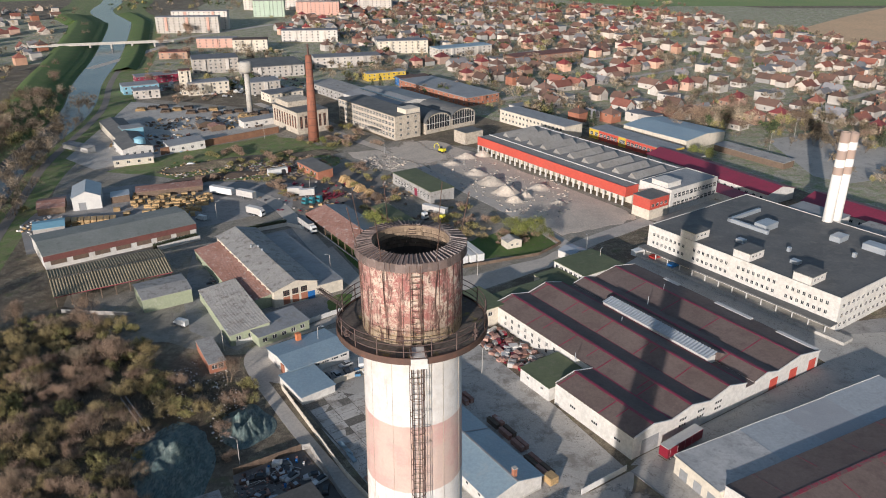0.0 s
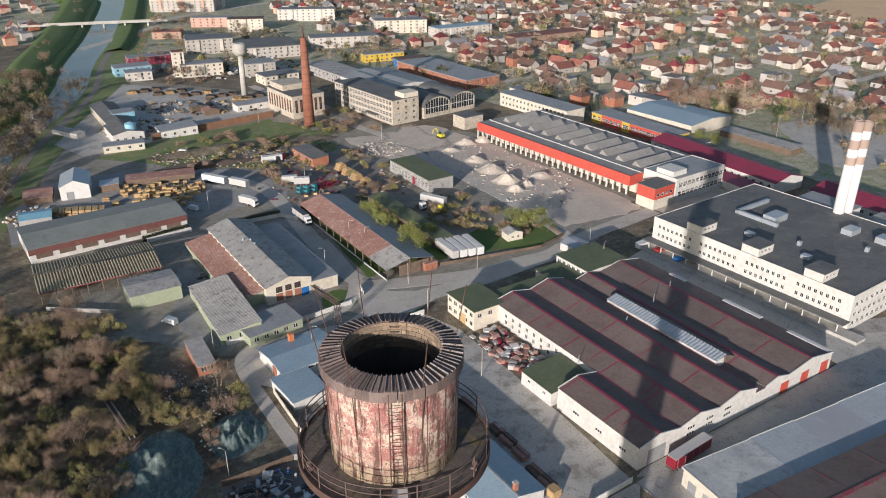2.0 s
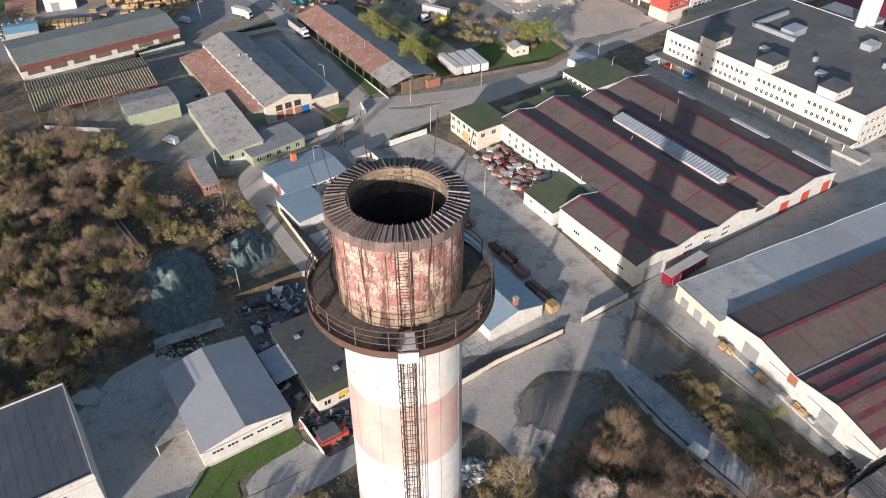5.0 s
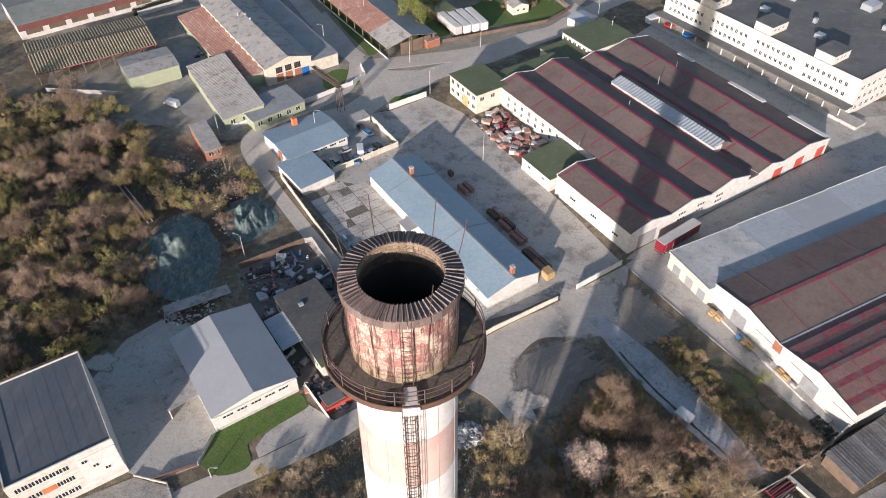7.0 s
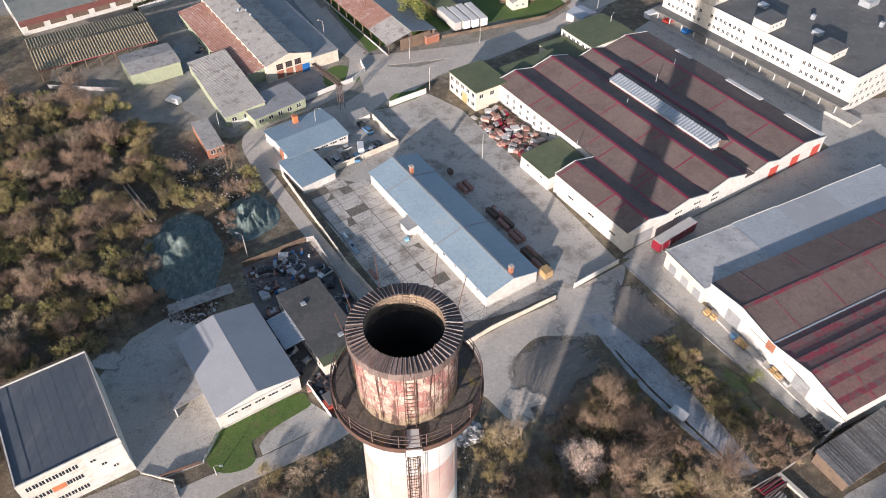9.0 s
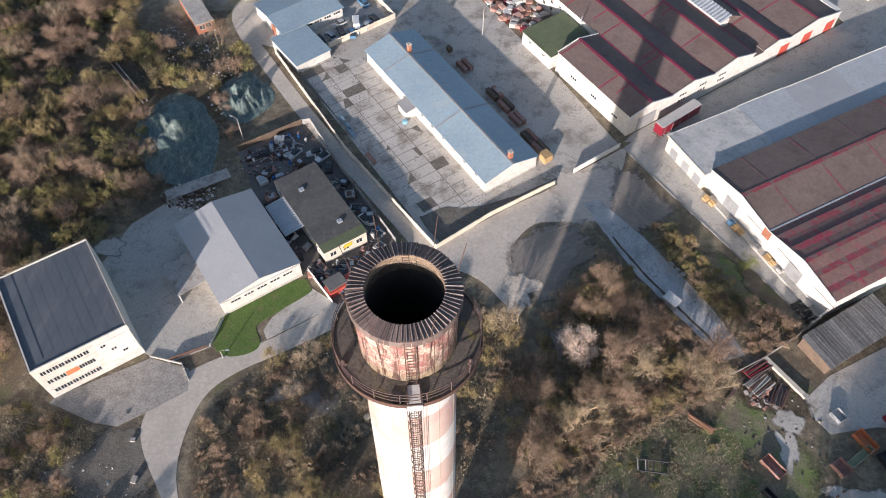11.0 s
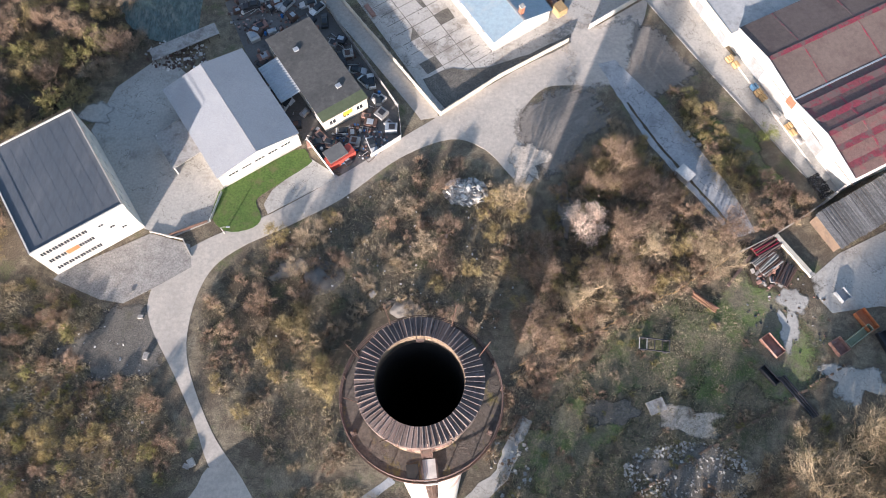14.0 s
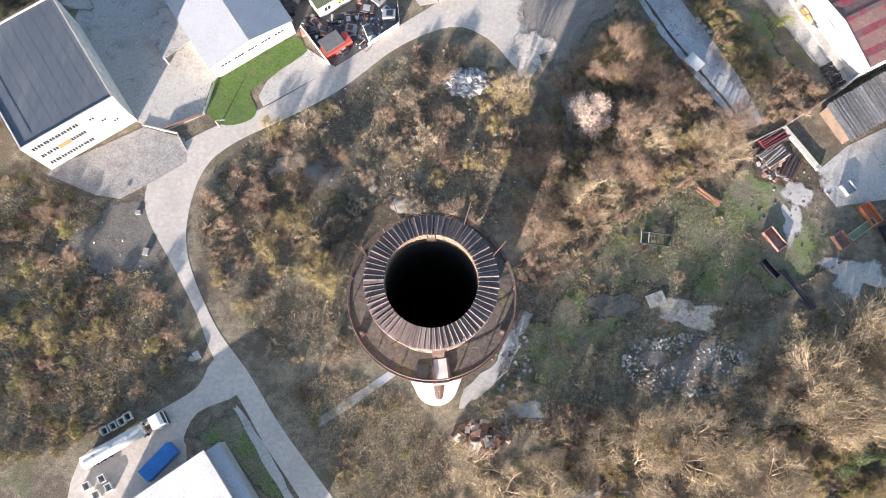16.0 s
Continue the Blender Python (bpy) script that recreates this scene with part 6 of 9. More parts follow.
M["house_grey"] = surf("grey_house_render", (0.38, 0.36, 0.33), (0.32, 0.30, 0.28), None, 0.2, 2.0, 0.9, 0.05, vary=0.3, isle=True)


def house(w, l, h, kind, wall, roof, label, glazed=True):
    e = thing("house", 0, 0, 0, 0, label, "house", "houses of the town")
    o, rise = 0.5, w * 0.36
    bm = boxed(-w / 2, -l / 2, 0, w / 2, l / 2, h)
    if kind == "gable":
        bm = bmesh.new()
        prism(bm, [(-w / 2, 0), (w / 2, 0), (w / 2, h), (0, h + rise * w / (w + 2 * o)), (-w / 2, h)], -l / 2, l / 2)
        box(bm, w / 2, -l * 0.1, 0, w / 2 + 3.2, l * 0.42, h * 0.85)
    part("wall", bm, wall, e)
    bm = bmesh.new()
    if kind == "hip":
        c = [bm.verts.new(p) for p in ((-w / 2 - o, -l / 2 - o, h), (w / 2 + o, -l / 2 - o, h), (w / 2 + o, l / 2 + o, h), (-w / 2 - o, l / 2 + o, h))]
        k = max(0.05, l / 2 - w / 2)
        r = [bm.verts.new((0, -k, h + rise)), bm.verts.new((0, k, h + rise))]
        for f in ((c[0], c[1], r[0]), (c[1], c[2], r[1], r[0]), (c[2], c[3], r[1]), (c[3], c[0], r[0], r[1]), (c[3], c[2], c[1], c[0])):
            bm.faces.new(f)
    elif kind == "gable":
        prism(bm, [(-w / 2 - o, h - 0.25), (0, h + rise), (w / 2 + o, h - 0.25), (w / 2 + o, h), (0, h + rise + 0.3), (-w / 2 - o, h)], -l / 2 - o, l / 2 + o)
        prism(bm, [(w / 2 - 0.1, h * 0.85 + 0.6), (w / 2 + 3.6, h * 0.85), (w / 2 + 3.6, h * 0.85 + 0.2), (w / 2 - 0.1, h * 0.85 + 0.9)], -l * 0.12, l * 0.44)
    else:
        box(bm, -w / 2 - 0.2, -l / 2 - 0.2, h, w / 2 + 0.2, l / 2 + 0.2, h + 0.3)
    bmesh.ops.recalc_face_normals(bm, faces=bm.faces)
    part("roof", bm, roof, e)
    if kind != "flat":
        part("roof_chimney", boxed(0.6, 0.5, h, 1.3, 1.2, h + rise + 0.9), "brick", e)
    if not glazed:
        return e
    me = TOWN_WIN
    for i in range(2):
        x = -w / 2 + w * (i + 0.5) / 2
        for z in ([4.0] if h > 5 else [1.1]):
            ob = new("window", me)
            ob.parent, ob.matrix_basis = e, pose(x, -l / 2, z)
    for z in ([4.0] if h > 5 else [1.1]):
        ob = new("window", me)
        ob.parent, ob.matrix_basis = e, pose(-w / 2, 0, z, 0, 0, -90)
    return e


TOWN_WIN = window_mesh(1.5, 1.4, 2)
KINDS = [(10, 11, 3.4, "hip", "house_white", "tile_brown", "single-storey pale house with brown hipped roof"),
         (9.5, 10, 6.0, "hip", "house_warm", "tile_red", "two-storey warm rendered house with red hipped roof"),
         (9, 14, 3.6, "gable", "house_white", "tile_red", "pale house with red gabled roof"),
         (10, 13, 3.6, "gable", "house_grey", "tile_brown", "grey house with brown gabled roof"),
         (11, 11, 5.8, "flat", "house_white", "tile_grey", "pale cube house with flat grey roof"),
         (9, 10, 5.8, "hip", "brick", "tile_brown", "brick house with brown hipped roof"),
         (7, 9, 3.0, "gable", "house_grey", "tile_grey", "small outbuilding with grey roof"),
         (10, 16, 4.0, "gable", "house_white", "tile_grey", "long pale house with grey gabled roof"),
         (9.5, 10, 5.8, "hip", "house_pink", "tile_crimson", "two-storey salmon house with crimson hipped roof"),
         (10, 10.5, 5.6, "hip", "house_white", "tile_brown", "two-storey pale house with brown hipped roof"),
         (9.5, 15, 4.2, "gable", "house_white", "tile_brown", "long white house with brown gabled roof")]
kinds = [house(*k) for k in KINDS]
far_kinds = [house(*k, False) for k in KINDS]
weights = [5, 3, 5, 3, 3, 2, 3, 3, 4, 6, 7]
rnd = random.Random(21)
spots = []
FAR = []


def inside(x, y, poly):
    c = False
    for (x0, y0), (x1, y1) in zip(poly, poly[1:] + poly[:1]):
        if (y0 > y) != (y1 > y) and x < (x1 - x0) * (y - y0) / (y1 - y0) + x0:
            c = not c
    return c


town = [(20, 480), (70, 455), (100, 432), (190, 440), (260, 330), (270, 250), (330, 210), (520, 420), (470, 640), (440, 860), (400, 960), (300, 1120), (40, 1260), (-190, 1240), (-200, 900), (-110, 700), (-40, 600)]
suburb = [(-340, 600), (-330, 720), (-440, 960), (-560, 1150), (-900, 1050), (-900, 700), (-600, 560)]
keep = [[(150, 380), (150, 440), (262, 440), (262, 330), (200, 320)], [(-60, 560), (-20, 620), (60, 540), (50, 470), (10, 470)]]
TAKEN = set()
NEAR = 615

CLEAR = [(-36, 727, 32), (26, 712, 38), (100, 690, 45), (-140, 808, 38), (-188, 740, 26), (500, 762, 42), (-82, 655, 38), (-252, 700, 20)]
for poly, count in ((town, 640), (suburb, 120)):
    xs, ys = [p[0] for p in poly], [p[1] for p in poly]
    made, tries = 0, 0
    while made < count and tries < 30000:
        tries += 1
        x, y = rnd.uniform(min(xs), max(xs)), rnd.uniform(min(ys), max(ys))
        # rows on both sides of streets, turned 37 degrees
        iu, iv = round((x * 0.8 + y * 0.6) / 15.5), round((-x * 0.6 + y * 0.8) / 19)
        u, v = iu * 15.5 + rnd.uniform(-1.5, 1.5), iv * 19 + rnd.uniform(-2.2, 2.2)
        x, y = u * 0.8 - v * 0.6, u * 0.6 + v * 0.8
        if (iu, iv) in TAKEN or not inside(x, y, poly) or any(inside(x, y, k) for k in keep) or any((x - a) ** 2 + (y - b) ** 2 < c * c for a, b, c in CLEAR) or any((x - a) ** 2 + (y - b) ** 2 < 3000 for a, b in river):
            continue
        TAKEN.add((iu, iv))
        spots.append((x, y))
        k = rnd.choices(kinds if x * x + y * y < NEAR ** 2 else far_kinds, weights)[0]
        s = rnd.uniform(0.76, 1.05)
        m = pose(x, y, 0, 0, 0, 37 + rnd.choice((0, 90, 180, 270)) + rnd.uniform(-4, 4))
        sc = (s, s * rnd.uniform(0.9, 1.15), rnd.uniform(0.95, 1.15))
        if k in kinds:
            copy_thing(k, m).scale = sc
        else:
            FAR.append((k, m @ Matrix.Diagonal((*sc, 1))))
        made += 1
for k, (x, y) in zip(kinds, ((188, 428), (204, 442), (150, 452), (170, 456), (130, 448), (112, 446), (236, 452), (254, 446), (222, 446), (246, 470), (228, 478))):
    k.matrix_basis = pose(x, y, 0, 0, 0, 37)
    spots.append((x, y))
# the far houses, too small to pick apart: one mesh
vs, fs, mi, mats = [], [], [], []
for k, m in FAR:
    for c in k.children:
        n = len(vs)
        vs += [tuple(m @ c.matrix_basis @ v.co) for v in c.data.vertices]
        fs += [tuple(n + i for i in p.vertices) for p in c.data.polygons]
        mt = c.data.materials[0]
        if mt not in mats:
            mats.append(mt)
        mi += [mats.index(mt)] * len(c.data.polygons)
me = bpy.data.meshes.new("distant_houses")
me.from_pydata(vs, [], fs)
for mt in mats:
    me.materials.append(mt)
me.polygons.foreach_set("material_index", mi)
tagged(new("distant_houses", me), "distant town houses with red and brown roofs", "houses", kind="stuff")
for k in far_kinds:
    for c in list(k.children):
        bpy.data.objects.remove(c)
    bpy.data.objects.remove(k)


def block(name, x, y, rz, w, l, floors, wall, roof, label, cat="apartment block", n=None, cols=None):
    e = thing(name, x, y, 0, rz, label, cat)
    h = floors * 3.0
    part("wall", boxed(0, 0, 0, w, l, h), wall, e)
    part("roof", boxed(-0.2, -0.2, h, w + 0.2, l + 0.2, h + 0.5), roof, e)
    n = n or int(w / (4.2 if y < 640 else 6.0))
    for f in range(floors):
        for i in range(n):
            ob = new("window", TOWN_WIN)
            ob.parent, ob.matrix_basis = e, pose(w * (i + 0.5) / n, 0, f * 3 + 0.9)
        for i in range(max(1, int(l / 6))):
            ob = new("window", TOWN_WIN)
            ob.parent, ob.matrix_basis = e, pose(0, l * (i + 0.5) / max(1, int(l / 6)), f * 3 + 0.9, 0, 0, -90)
    for i in range(max(1, n // 4)):
        part("balcony_column", boxed(w * (i + 0.5) / max(1, n // 4) - 1.4, -1.1, 2.8, w * (i + 0.5) / max(1, n // 4) + 1.4, 0, h - 0.2), cols or wall, e, "column of balconies")
    return e


M["pink"] = surf("pink_render", (0.55, 0.33, 0.26), (0.5, 0.3, 0.24), None, 0.1, 1.0, 0.9, 0.05)
M["mint"] = surf("mint_render", (0.42, 0.50, 0.40), (0.38, 0.46, 0.36), None, 0.1, 1.0, 0.9, 0.05)
block("apartment_block", -330, 872, 4, 72, 14, 6, "house_white", "tile_grey", "long pale apartment block with pink balconies", cols="pink")
block("apartment_block", -322, 905, 4, 66, 13, 7, "house_white", "tile_grey", "second pale apartment block behind", cols="pink")
block("apartment_block", -255, 1040, 4, 42, 13, 7, "mint", "tile_grey", "mint green apartment block with flat roof")
block("apartment_block", -200, 1060, 0, 60, 13, 6, "pink", "tile_grey", "long pink apartment block with flat roof")
block("apartment_block", -290, 1130, 0, 120, 14, 6, "house_white", "tile_grey", "distant row of pale apartment blocks")
block("apartment_block", -120, 1120, -4, 50, 13, 6, "house_white", "tile_grey", "distant pale apartment block with flat roof")
block("office_building", -209, 612, 20, 38, 26, 4, "house_white", "tile_grey", "white office block with window bands", "office")
block("office_building", -186, 524, 25, 30, 14, 3, "cream", "tile_grey", "cream factory office with corner tower", "office")
block("tower", -192, 527, 25, 8, 8, 6, "cream", "tile_red", "cream stair tower with red roof", "tower", 2)
block("factory_building", -240, 566, 32, 42, 14, 2, "magenta", "tile_grey", "dark red clad factory with white strips", "factory")
block("factory_building", -236, 528, 30, 26, 16, 2, "cyan", "tile_grey", "light blue workshop with flat roof", "factory")
block("factory_building", -222, 512, 25, 18, 12, 2, "house_white", "tile_grey", "white workshop by the river", "factory")
block("factory_building", -160, 590, 22, 50, 44, 3, "house_white", "dark_roof", "big white hall with dark roof strips", "factory")
block("factory_building", -140, 528, 25, 22, 18, 3, "house_white", "tile_grey", "white three-storey factory store", "factory")
block("factory_building", -120, 500, 37, 26, 16, 2, "cream", "tile_grey", "cream workshop near the power house", "factory")
block("factory_building", -66, 500, 37, 22, 60, 2, "pale_sheet", "pale_sheet", "long pale shed behind the old factory", "factory")
block("factory_building", 20, 488, 37, 30, 84, 2, "brick", "grey_roof", "long grey-roofed brick works", "factory")
block("factory_building", -58, 580, 25, 34, 12, 2, "yellow", "grey_roof", "low workshop with yellow painted walls", "factory")
block("factory_building", -30, 560, 25, 26, 12, 2, "blue", "tile_brown", "low workshop with blue painted front", "factory")
block("factory_building", -110, 640, 15, 60, 20, 3, "house_white", "tile_grey", "white long works building", "factory")
block("school_building", -60, 720, 10, 50, 16, 4, "cream", "tile_grey", "cream four-storey school with flat roof", "school")
block("school_building", 0, 690, 30, 60, 18, 3, "house_white", "blue_roof", "long white and blue school hall", "school")
block("factory_building", 70, 660, 30, 80, 20, 2, "house_warm", "tile_red", "long low building with red roof", "factory")
block("apartment_block", -170, 800, 5, 60, 16, 4, "house_white", "tile_grey", "white four-storey block in the town")
block("apartment_block", -250, 760, 5, 40, 14, 3, "pink", "tile_grey", "pink three-storey block in the town")
block("apartment_block", -205, 730, 8, 34, 16, 4, "cream", "tile_brown", "cream town block with brown roof")
block("shop_building", -265, 690, 8, 26, 18, 2, "house_warm", "tile_red", "low shop with orange-red roof", "shop")
block("shop_building", 470, 735, 30, 60, 26, 2, "house_white", "tile_grey", "long pale hall at the field's edge", "shop")
br = thing("bridge", -366.4, 748.7, 0, 16.9, "low concrete bridge over the river", "bridge")
part("deck", boxed(-45, -3, 4.2, 92, 5, 5.0), "concrete", br)
part("parapet", boxed(-45, -3.2, 5.0, 92, -2.9, 5.9), "concrete", br)
part("parapet", boxed(-45, 4.9, 5.0, 92, 5.2, 5.9), "concrete", br)
for x in (-18, 10, 30, 50, 72):
    part("pier", boxed(x, -2.5, -1, x + 1.5, 4.5, 4.2), "concrete", br)
# streets of the town
for k, v in enumerate(range(230, 1000, 76)):
    pts = [(u * 0.8 - v * 0.6, u * 0.6 + v * 0.8) for u in range(300, 1100, 40)]
    pts = [p for p in pts if inside(*p, town)]
    if len(pts) > 3:
        ribbon("road", strip(pts, 6), 0.05 + 0.005 * (k % 2), "road", "quiet town street", category="road")
ribbon("road", strip(smooth_line([(-310, 640), (-290, 760), (-300, 800), (-250, 900), (-180, 1000)]), 9), 0.06, "road", "town road by the river", category="road")


# ---- plants ----
def leafy(name, a, b, rough=0.9, trans=0.25):
    """Twigs and leaves: a colour for each island, some light through."""
    m = bpy.data.materials.new(name)
    m.use_nodes = True
    nt = m.node_tree
    bs = nt.nodes["Principled BSDF"]
    g = nt.nodes.new("ShaderNodeNewGeometry")
    ri = g.outputs["Random Per Island"]
    col = mix(nt, ri, tuple(v * 0.55 for v in a), tuple(v * 1.25 for v in b))
    oi = nt.nodes.new("ShaderNodeObjectInfo").outputs["Random"]
    col = mix(nt, 1.0, col, mix(nt, oi, (0.72, 0.7, 0.68), (1.35, 1.3, 1.22)), "MULTIPLY")
    pos = g.outputs["Position"]
    tone = mix(nt, ramp(nt, noise_at(nt, pos, 0.22, 3.0), 0.38, 0.62), (0.82, 0.8, 0.78), (1.2, 1.2, 1.18))
    col = mix(nt, 1.0, col, tone, "MULTIPLY")
    nt.links.new(col, bs.inputs["Base Color"])
    bs.inputs["Roughness"].default_value = rough
    return m


M["bark"] = leafy("brown_bark", (0.11, 0.08, 0.055), (0.16, 0.12, 0.085))
M["pale_bark"] = leafy("pale_bark", (0.36, 0.29, 0.20), (0.46, 0.37, 0.26))
M["twig_brown"] = leafy("red_brown_twigs", (0.21, 0.15, 0.115), (0.33, 0.245, 0.185))
M["twig_tan"] = leafy("tan_twigs", (0.29, 0.235, 0.16), (0.41, 0.34, 0.235))
M["twig_ochre"] = leafy("ochre_twigs", (0.225, 0.185, 0.09), (0.35, 0.29, 0.15))
M["twig_olive"] = leafy("olive_buds", (0.175, 0.165, 0.07), (0.28, 0.26, 0.11))
M["twig_grey"] = leafy("grey_twigs", (0.25, 0.20, 0.15), (0.36, 0.30, 0.225))
M["twig_green"] = leafy("spring_leaves", (0.12, 0.15, 0.035), (0.22, 0.24, 0.07))
M["needle"] = leafy("dark_needles", (0.035, 0.055, 0.025), (0.07, 0.095, 0.04))
M["twig_far"] = leafy("dull_brown_twigs", (0.10, 0.08, 0.055), (0.17, 0.14, 0.10))
M["blossom"] = leafy("white_blossom", (0.60, 0.49, 0.42), (0.74, 0.62, 0.54))
M["dry_grass"] = leafy("dry_grass_blades", (0.28, 0.245, 0.165), (0.42, 0.37, 0.26))
M["green_grass"] = leafy("green_grass_blades", (0.085, 0.095, 0.045), (0.135, 0.145, 0.075))


class Mesh:
    """Triangles gathered in lists and made into one mesh."""

    def __init__(self):
        self.v, self.f = [], []

    def tri(self, a, b, c):
        n = len(self.v)
        self.v += [a, b, c]
        self.f.append((n, n + 1, n + 2))

    def limb(self, a, b, ra, rb):
        a, b = np.array(a), np.array(b)
        d = b - a
        d = d / (np.linalg.norm(d) + 1e-9)
        s = np.cross(d, (0, 0, 1) if abs(d[2]) < 0.9 else (1, 0, 0))
        s /= np.linalg.norm(s)
        q = np.cross(d, s)
        n = len(self.v)
        for p, r in ((a, ra), (b, rb)):
            for k in range(3):
                t = 2.094 * k
                self.v.append(tuple(p + r * (s * math.cos(t) + q * math.sin(t))))
        for k in range(3):
            j = (k + 1) % 3
            self.f.append((n + k, n + j, n + 3 + j, n + 3 + k))

    def data(self, name, mat):
        me = bpy.data.meshes.new(name)
        me.from_pydata(self.v, [], self.f)
        me.materials.append(M[mat])
        return me


def tree(name, seed, height, spread, stems, levels, twigs, bark, leaf, label, cat, leaf_len=0.55, leaf_w=0.05, up=0.35, leafball=0.0, group="", fan=0.5, thick=1.0):
    """A plant of forked limbs with a crown of many fine twigs or leaves."""
    rnd = random.Random(seed)
    wood, crown = Mesh(), Mesh()
    tips = []

    def grow(p, d, ln, r, lev):
        q = p + d * ln
        wood.limb(p, q, r, r * 0.62)
        if lev == 0:
            tips.append((q, d))
            return
        tips.append((q, d))
        for _ in range(rnd.choice((2, 3, 3))):
            e = Vector((rnd.gauss(0, 1), rnd.gauss(0, 1), rnd.gauss(0, 0.6) + up))
            e = (d * 0.9 + e.normalized() * 0.85).normalized()
            grow(q, e, ln * rnd.uniform(0.6, 0.85), r * (0.58 if thick == 1.0 else 0.66), lev - 1)

    for k in range(stems):
        a = 2 * math.pi * (k + rnd.random()) / stems
        lean = spread * (0.25 if stems == 1 else rnd.uniform(0.5, 1.0)) * (0 if stems == 1 else 1)
        d = Vector((math.cos(a) * lean, math.sin(a) * lean, 1)).normalized()
        p = Vector((math.cos(a), math.sin(a), 0)) * (0 if stems == 1 else rnd.uniform(0, 0.7))
        grow(p - Vector((0, 0, 0.15)), d, height * (0.36 if stems == 1 else 0.34), thick * height * (0.018 if stems == 1 else 0.012), levels)
    for k in range(twigs):
        q, d = tips[rnd.randrange(len(tips))]
        e = Vector((rnd.gauss(0, 1), rnd.gauss(0, 1), rnd.gauss(0.25, 0.8))).normalized()
        e = (e + d * fan).normalized()
        p = q + Vector((rnd.gauss(0, 1), rnd.gauss(0, 1), rnd.gauss(0, 1))) * height * (0.05 + leafball)
        ln = leaf_len * rnd.uniform(0.6, 1.4)
        s = e.cross(Vector((rnd.gauss(0, 1), rnd.gauss(0, 1), rnd.gauss(0, 1)))).normalized() * leaf_w * rnd.uniform(0.7, 1.3)
        if p.z < 0.05:
            p.z = 0.05
        crown.tri(tuple(p - s), tuple(p + s), tuple(p + e * ln))
    if name == "shrub":
        k = len(wood.f)
        n = len(wood.v)
        me = bpy.data.meshes.new(name)
        me.from_pydata(wood.v + crown.v, [], wood.f + [tuple(i + n for i in f) for f in crown.f])
        me.materials.append(M[bark])
        me.materials.append(M[leaf])
        me.polygons.foreach_set("material_index", [0] * k + [1] * len(crown.f))
        return tagged(new(name, me), label, cat, group)
    e = thing(name, 0, 0, 0, 0, label, cat, group)
    for n, mm, mat in (("trunk", wood, bark), ("crown", crown, leaf)):
        ob = new(n, mm.data(n, mat))
        ob.parent = e
    return e


def conifer(seed, h, r, label):
    rnd = random.Random(seed)
    wood, crown = Mesh(), Mesh()
    wood.limb((0, 0, -0.2), (0, 0, h * 0.97), h * 0.022, 0.02)
    for k in range(int(h * 170)):
        z = h * (0.08 + 0.92 * rnd.random() ** 1.15)
        a, rr = rnd.uniform(0, 6.283), r * (1 - z / h) ** 0.8 * rnd.uniform(0.35, 1.08)
        p = Vector((rr * math.cos(a), rr * math.sin(a), z - rr * 0.25))
        e = Vector((math.cos(a + rnd.uniform(-0.7, 0.7)), math.sin(a + rnd.uniform(-0.7, 0.7)), rnd.uniform(-0.5, 0.3))) * rnd.uniform(0.3, 0.6)
        s = Vector((-math.sin(a), math.cos(a), rnd.uniform(-0.6, 0.6))) * rnd.uniform(0.08, 0.17)
        crown.tri(tuple(p - s), tuple(p + s), tuple(p + e))
    e = thing("conifer", 0, 0, 0, 0, label, "tree", "trees")
    for n, mm, mat in (("trunk", wood, "bark"), ("crown", crown, "needle")):
        ob = new(n, mm.data(n, mat))
        ob.parent = e
    return e


brown = [tree("shrub", 1 + k, 3.6, 0.9, 7, 2, 1500, "bark", "twig_brown", "bare red-brown shrub with fine twigs", "shrub", 1.0, 0.019, group="shrubs", fan=1.2) for k in range(3)]
grey = [tree("shrub", 11 + k, 3.4, 0.9, 7, 2, 1400, "bark", "twig_grey", "bare grey shrub of tangled twigs", "shrub", 1.0, 0.019, group="shrubs", fan=1.2) for k in range(3)]
ochre = [tree("shrub", 21 + k, 3.4, 0.85, 8, 2, 1600, "bark", "twig_ochre", "ochre budding willow shrub", "shrub", 0.8, 0.022, group="shrubs", fan=1.0) for k in range(3)]
olive = [tree("shrub", 31 + k, 3.2, 0.9, 7, 2, 1000, "bark", "twig_olive", "olive green shrub coming into bud", "shrub", 0.45, 0.05, group="shrubs") for k in range(3)]
pale = [tree("bare_tree", 41 + k, 9.0, 0.55, 4, 4, 2200, "pale_bark", "twig_tan", "pale bare tree with fine tan twigs", "tree", 1.25, 0.021, 0.45, group="bare trees", fan=1.5, thick=1.5) for k in range(3)]
dark = [tree("bare_tree", 51 + k, 9, 0.45, 3, 4, 2400, "bark", "twig_brown", "bare brown tree with fine twigs", "tree", 1.15, 0.022, 0.45, group="bare trees", fan=1.3, thick=1.3) for k in range(3)]
green = [tree("willow_tree", 61 + k, 9.5, 0.4, 2, 4, 2600, "bark", "twig_green", "tree in fresh yellow-green leaf", "tree", 0.45, 0.10, 0.3, 0.02, group="trees") for k in range(3)]
willow = [tree("willow_tree", 71 + k, 6.0, 0.75, 6, 3, 4600, "bark", "twig_ochre", "spreading yellow budding willow", "tree", 0.75, 0.026, 0.3, group="trees", fan=0.9) for k in range(2)]
bloom = tree("blossom_tree", 81, 4.4, 0.7, 6, 3, 6500, "bark", "blossom", "small tree in white blossom", "tree", 0.2, 0.06, 0.4, 0.05, group="trees")
firs = [conifer(91 + k, 11 + k, 3.0, "dark green conifer with dense needles") for k in range(2)]
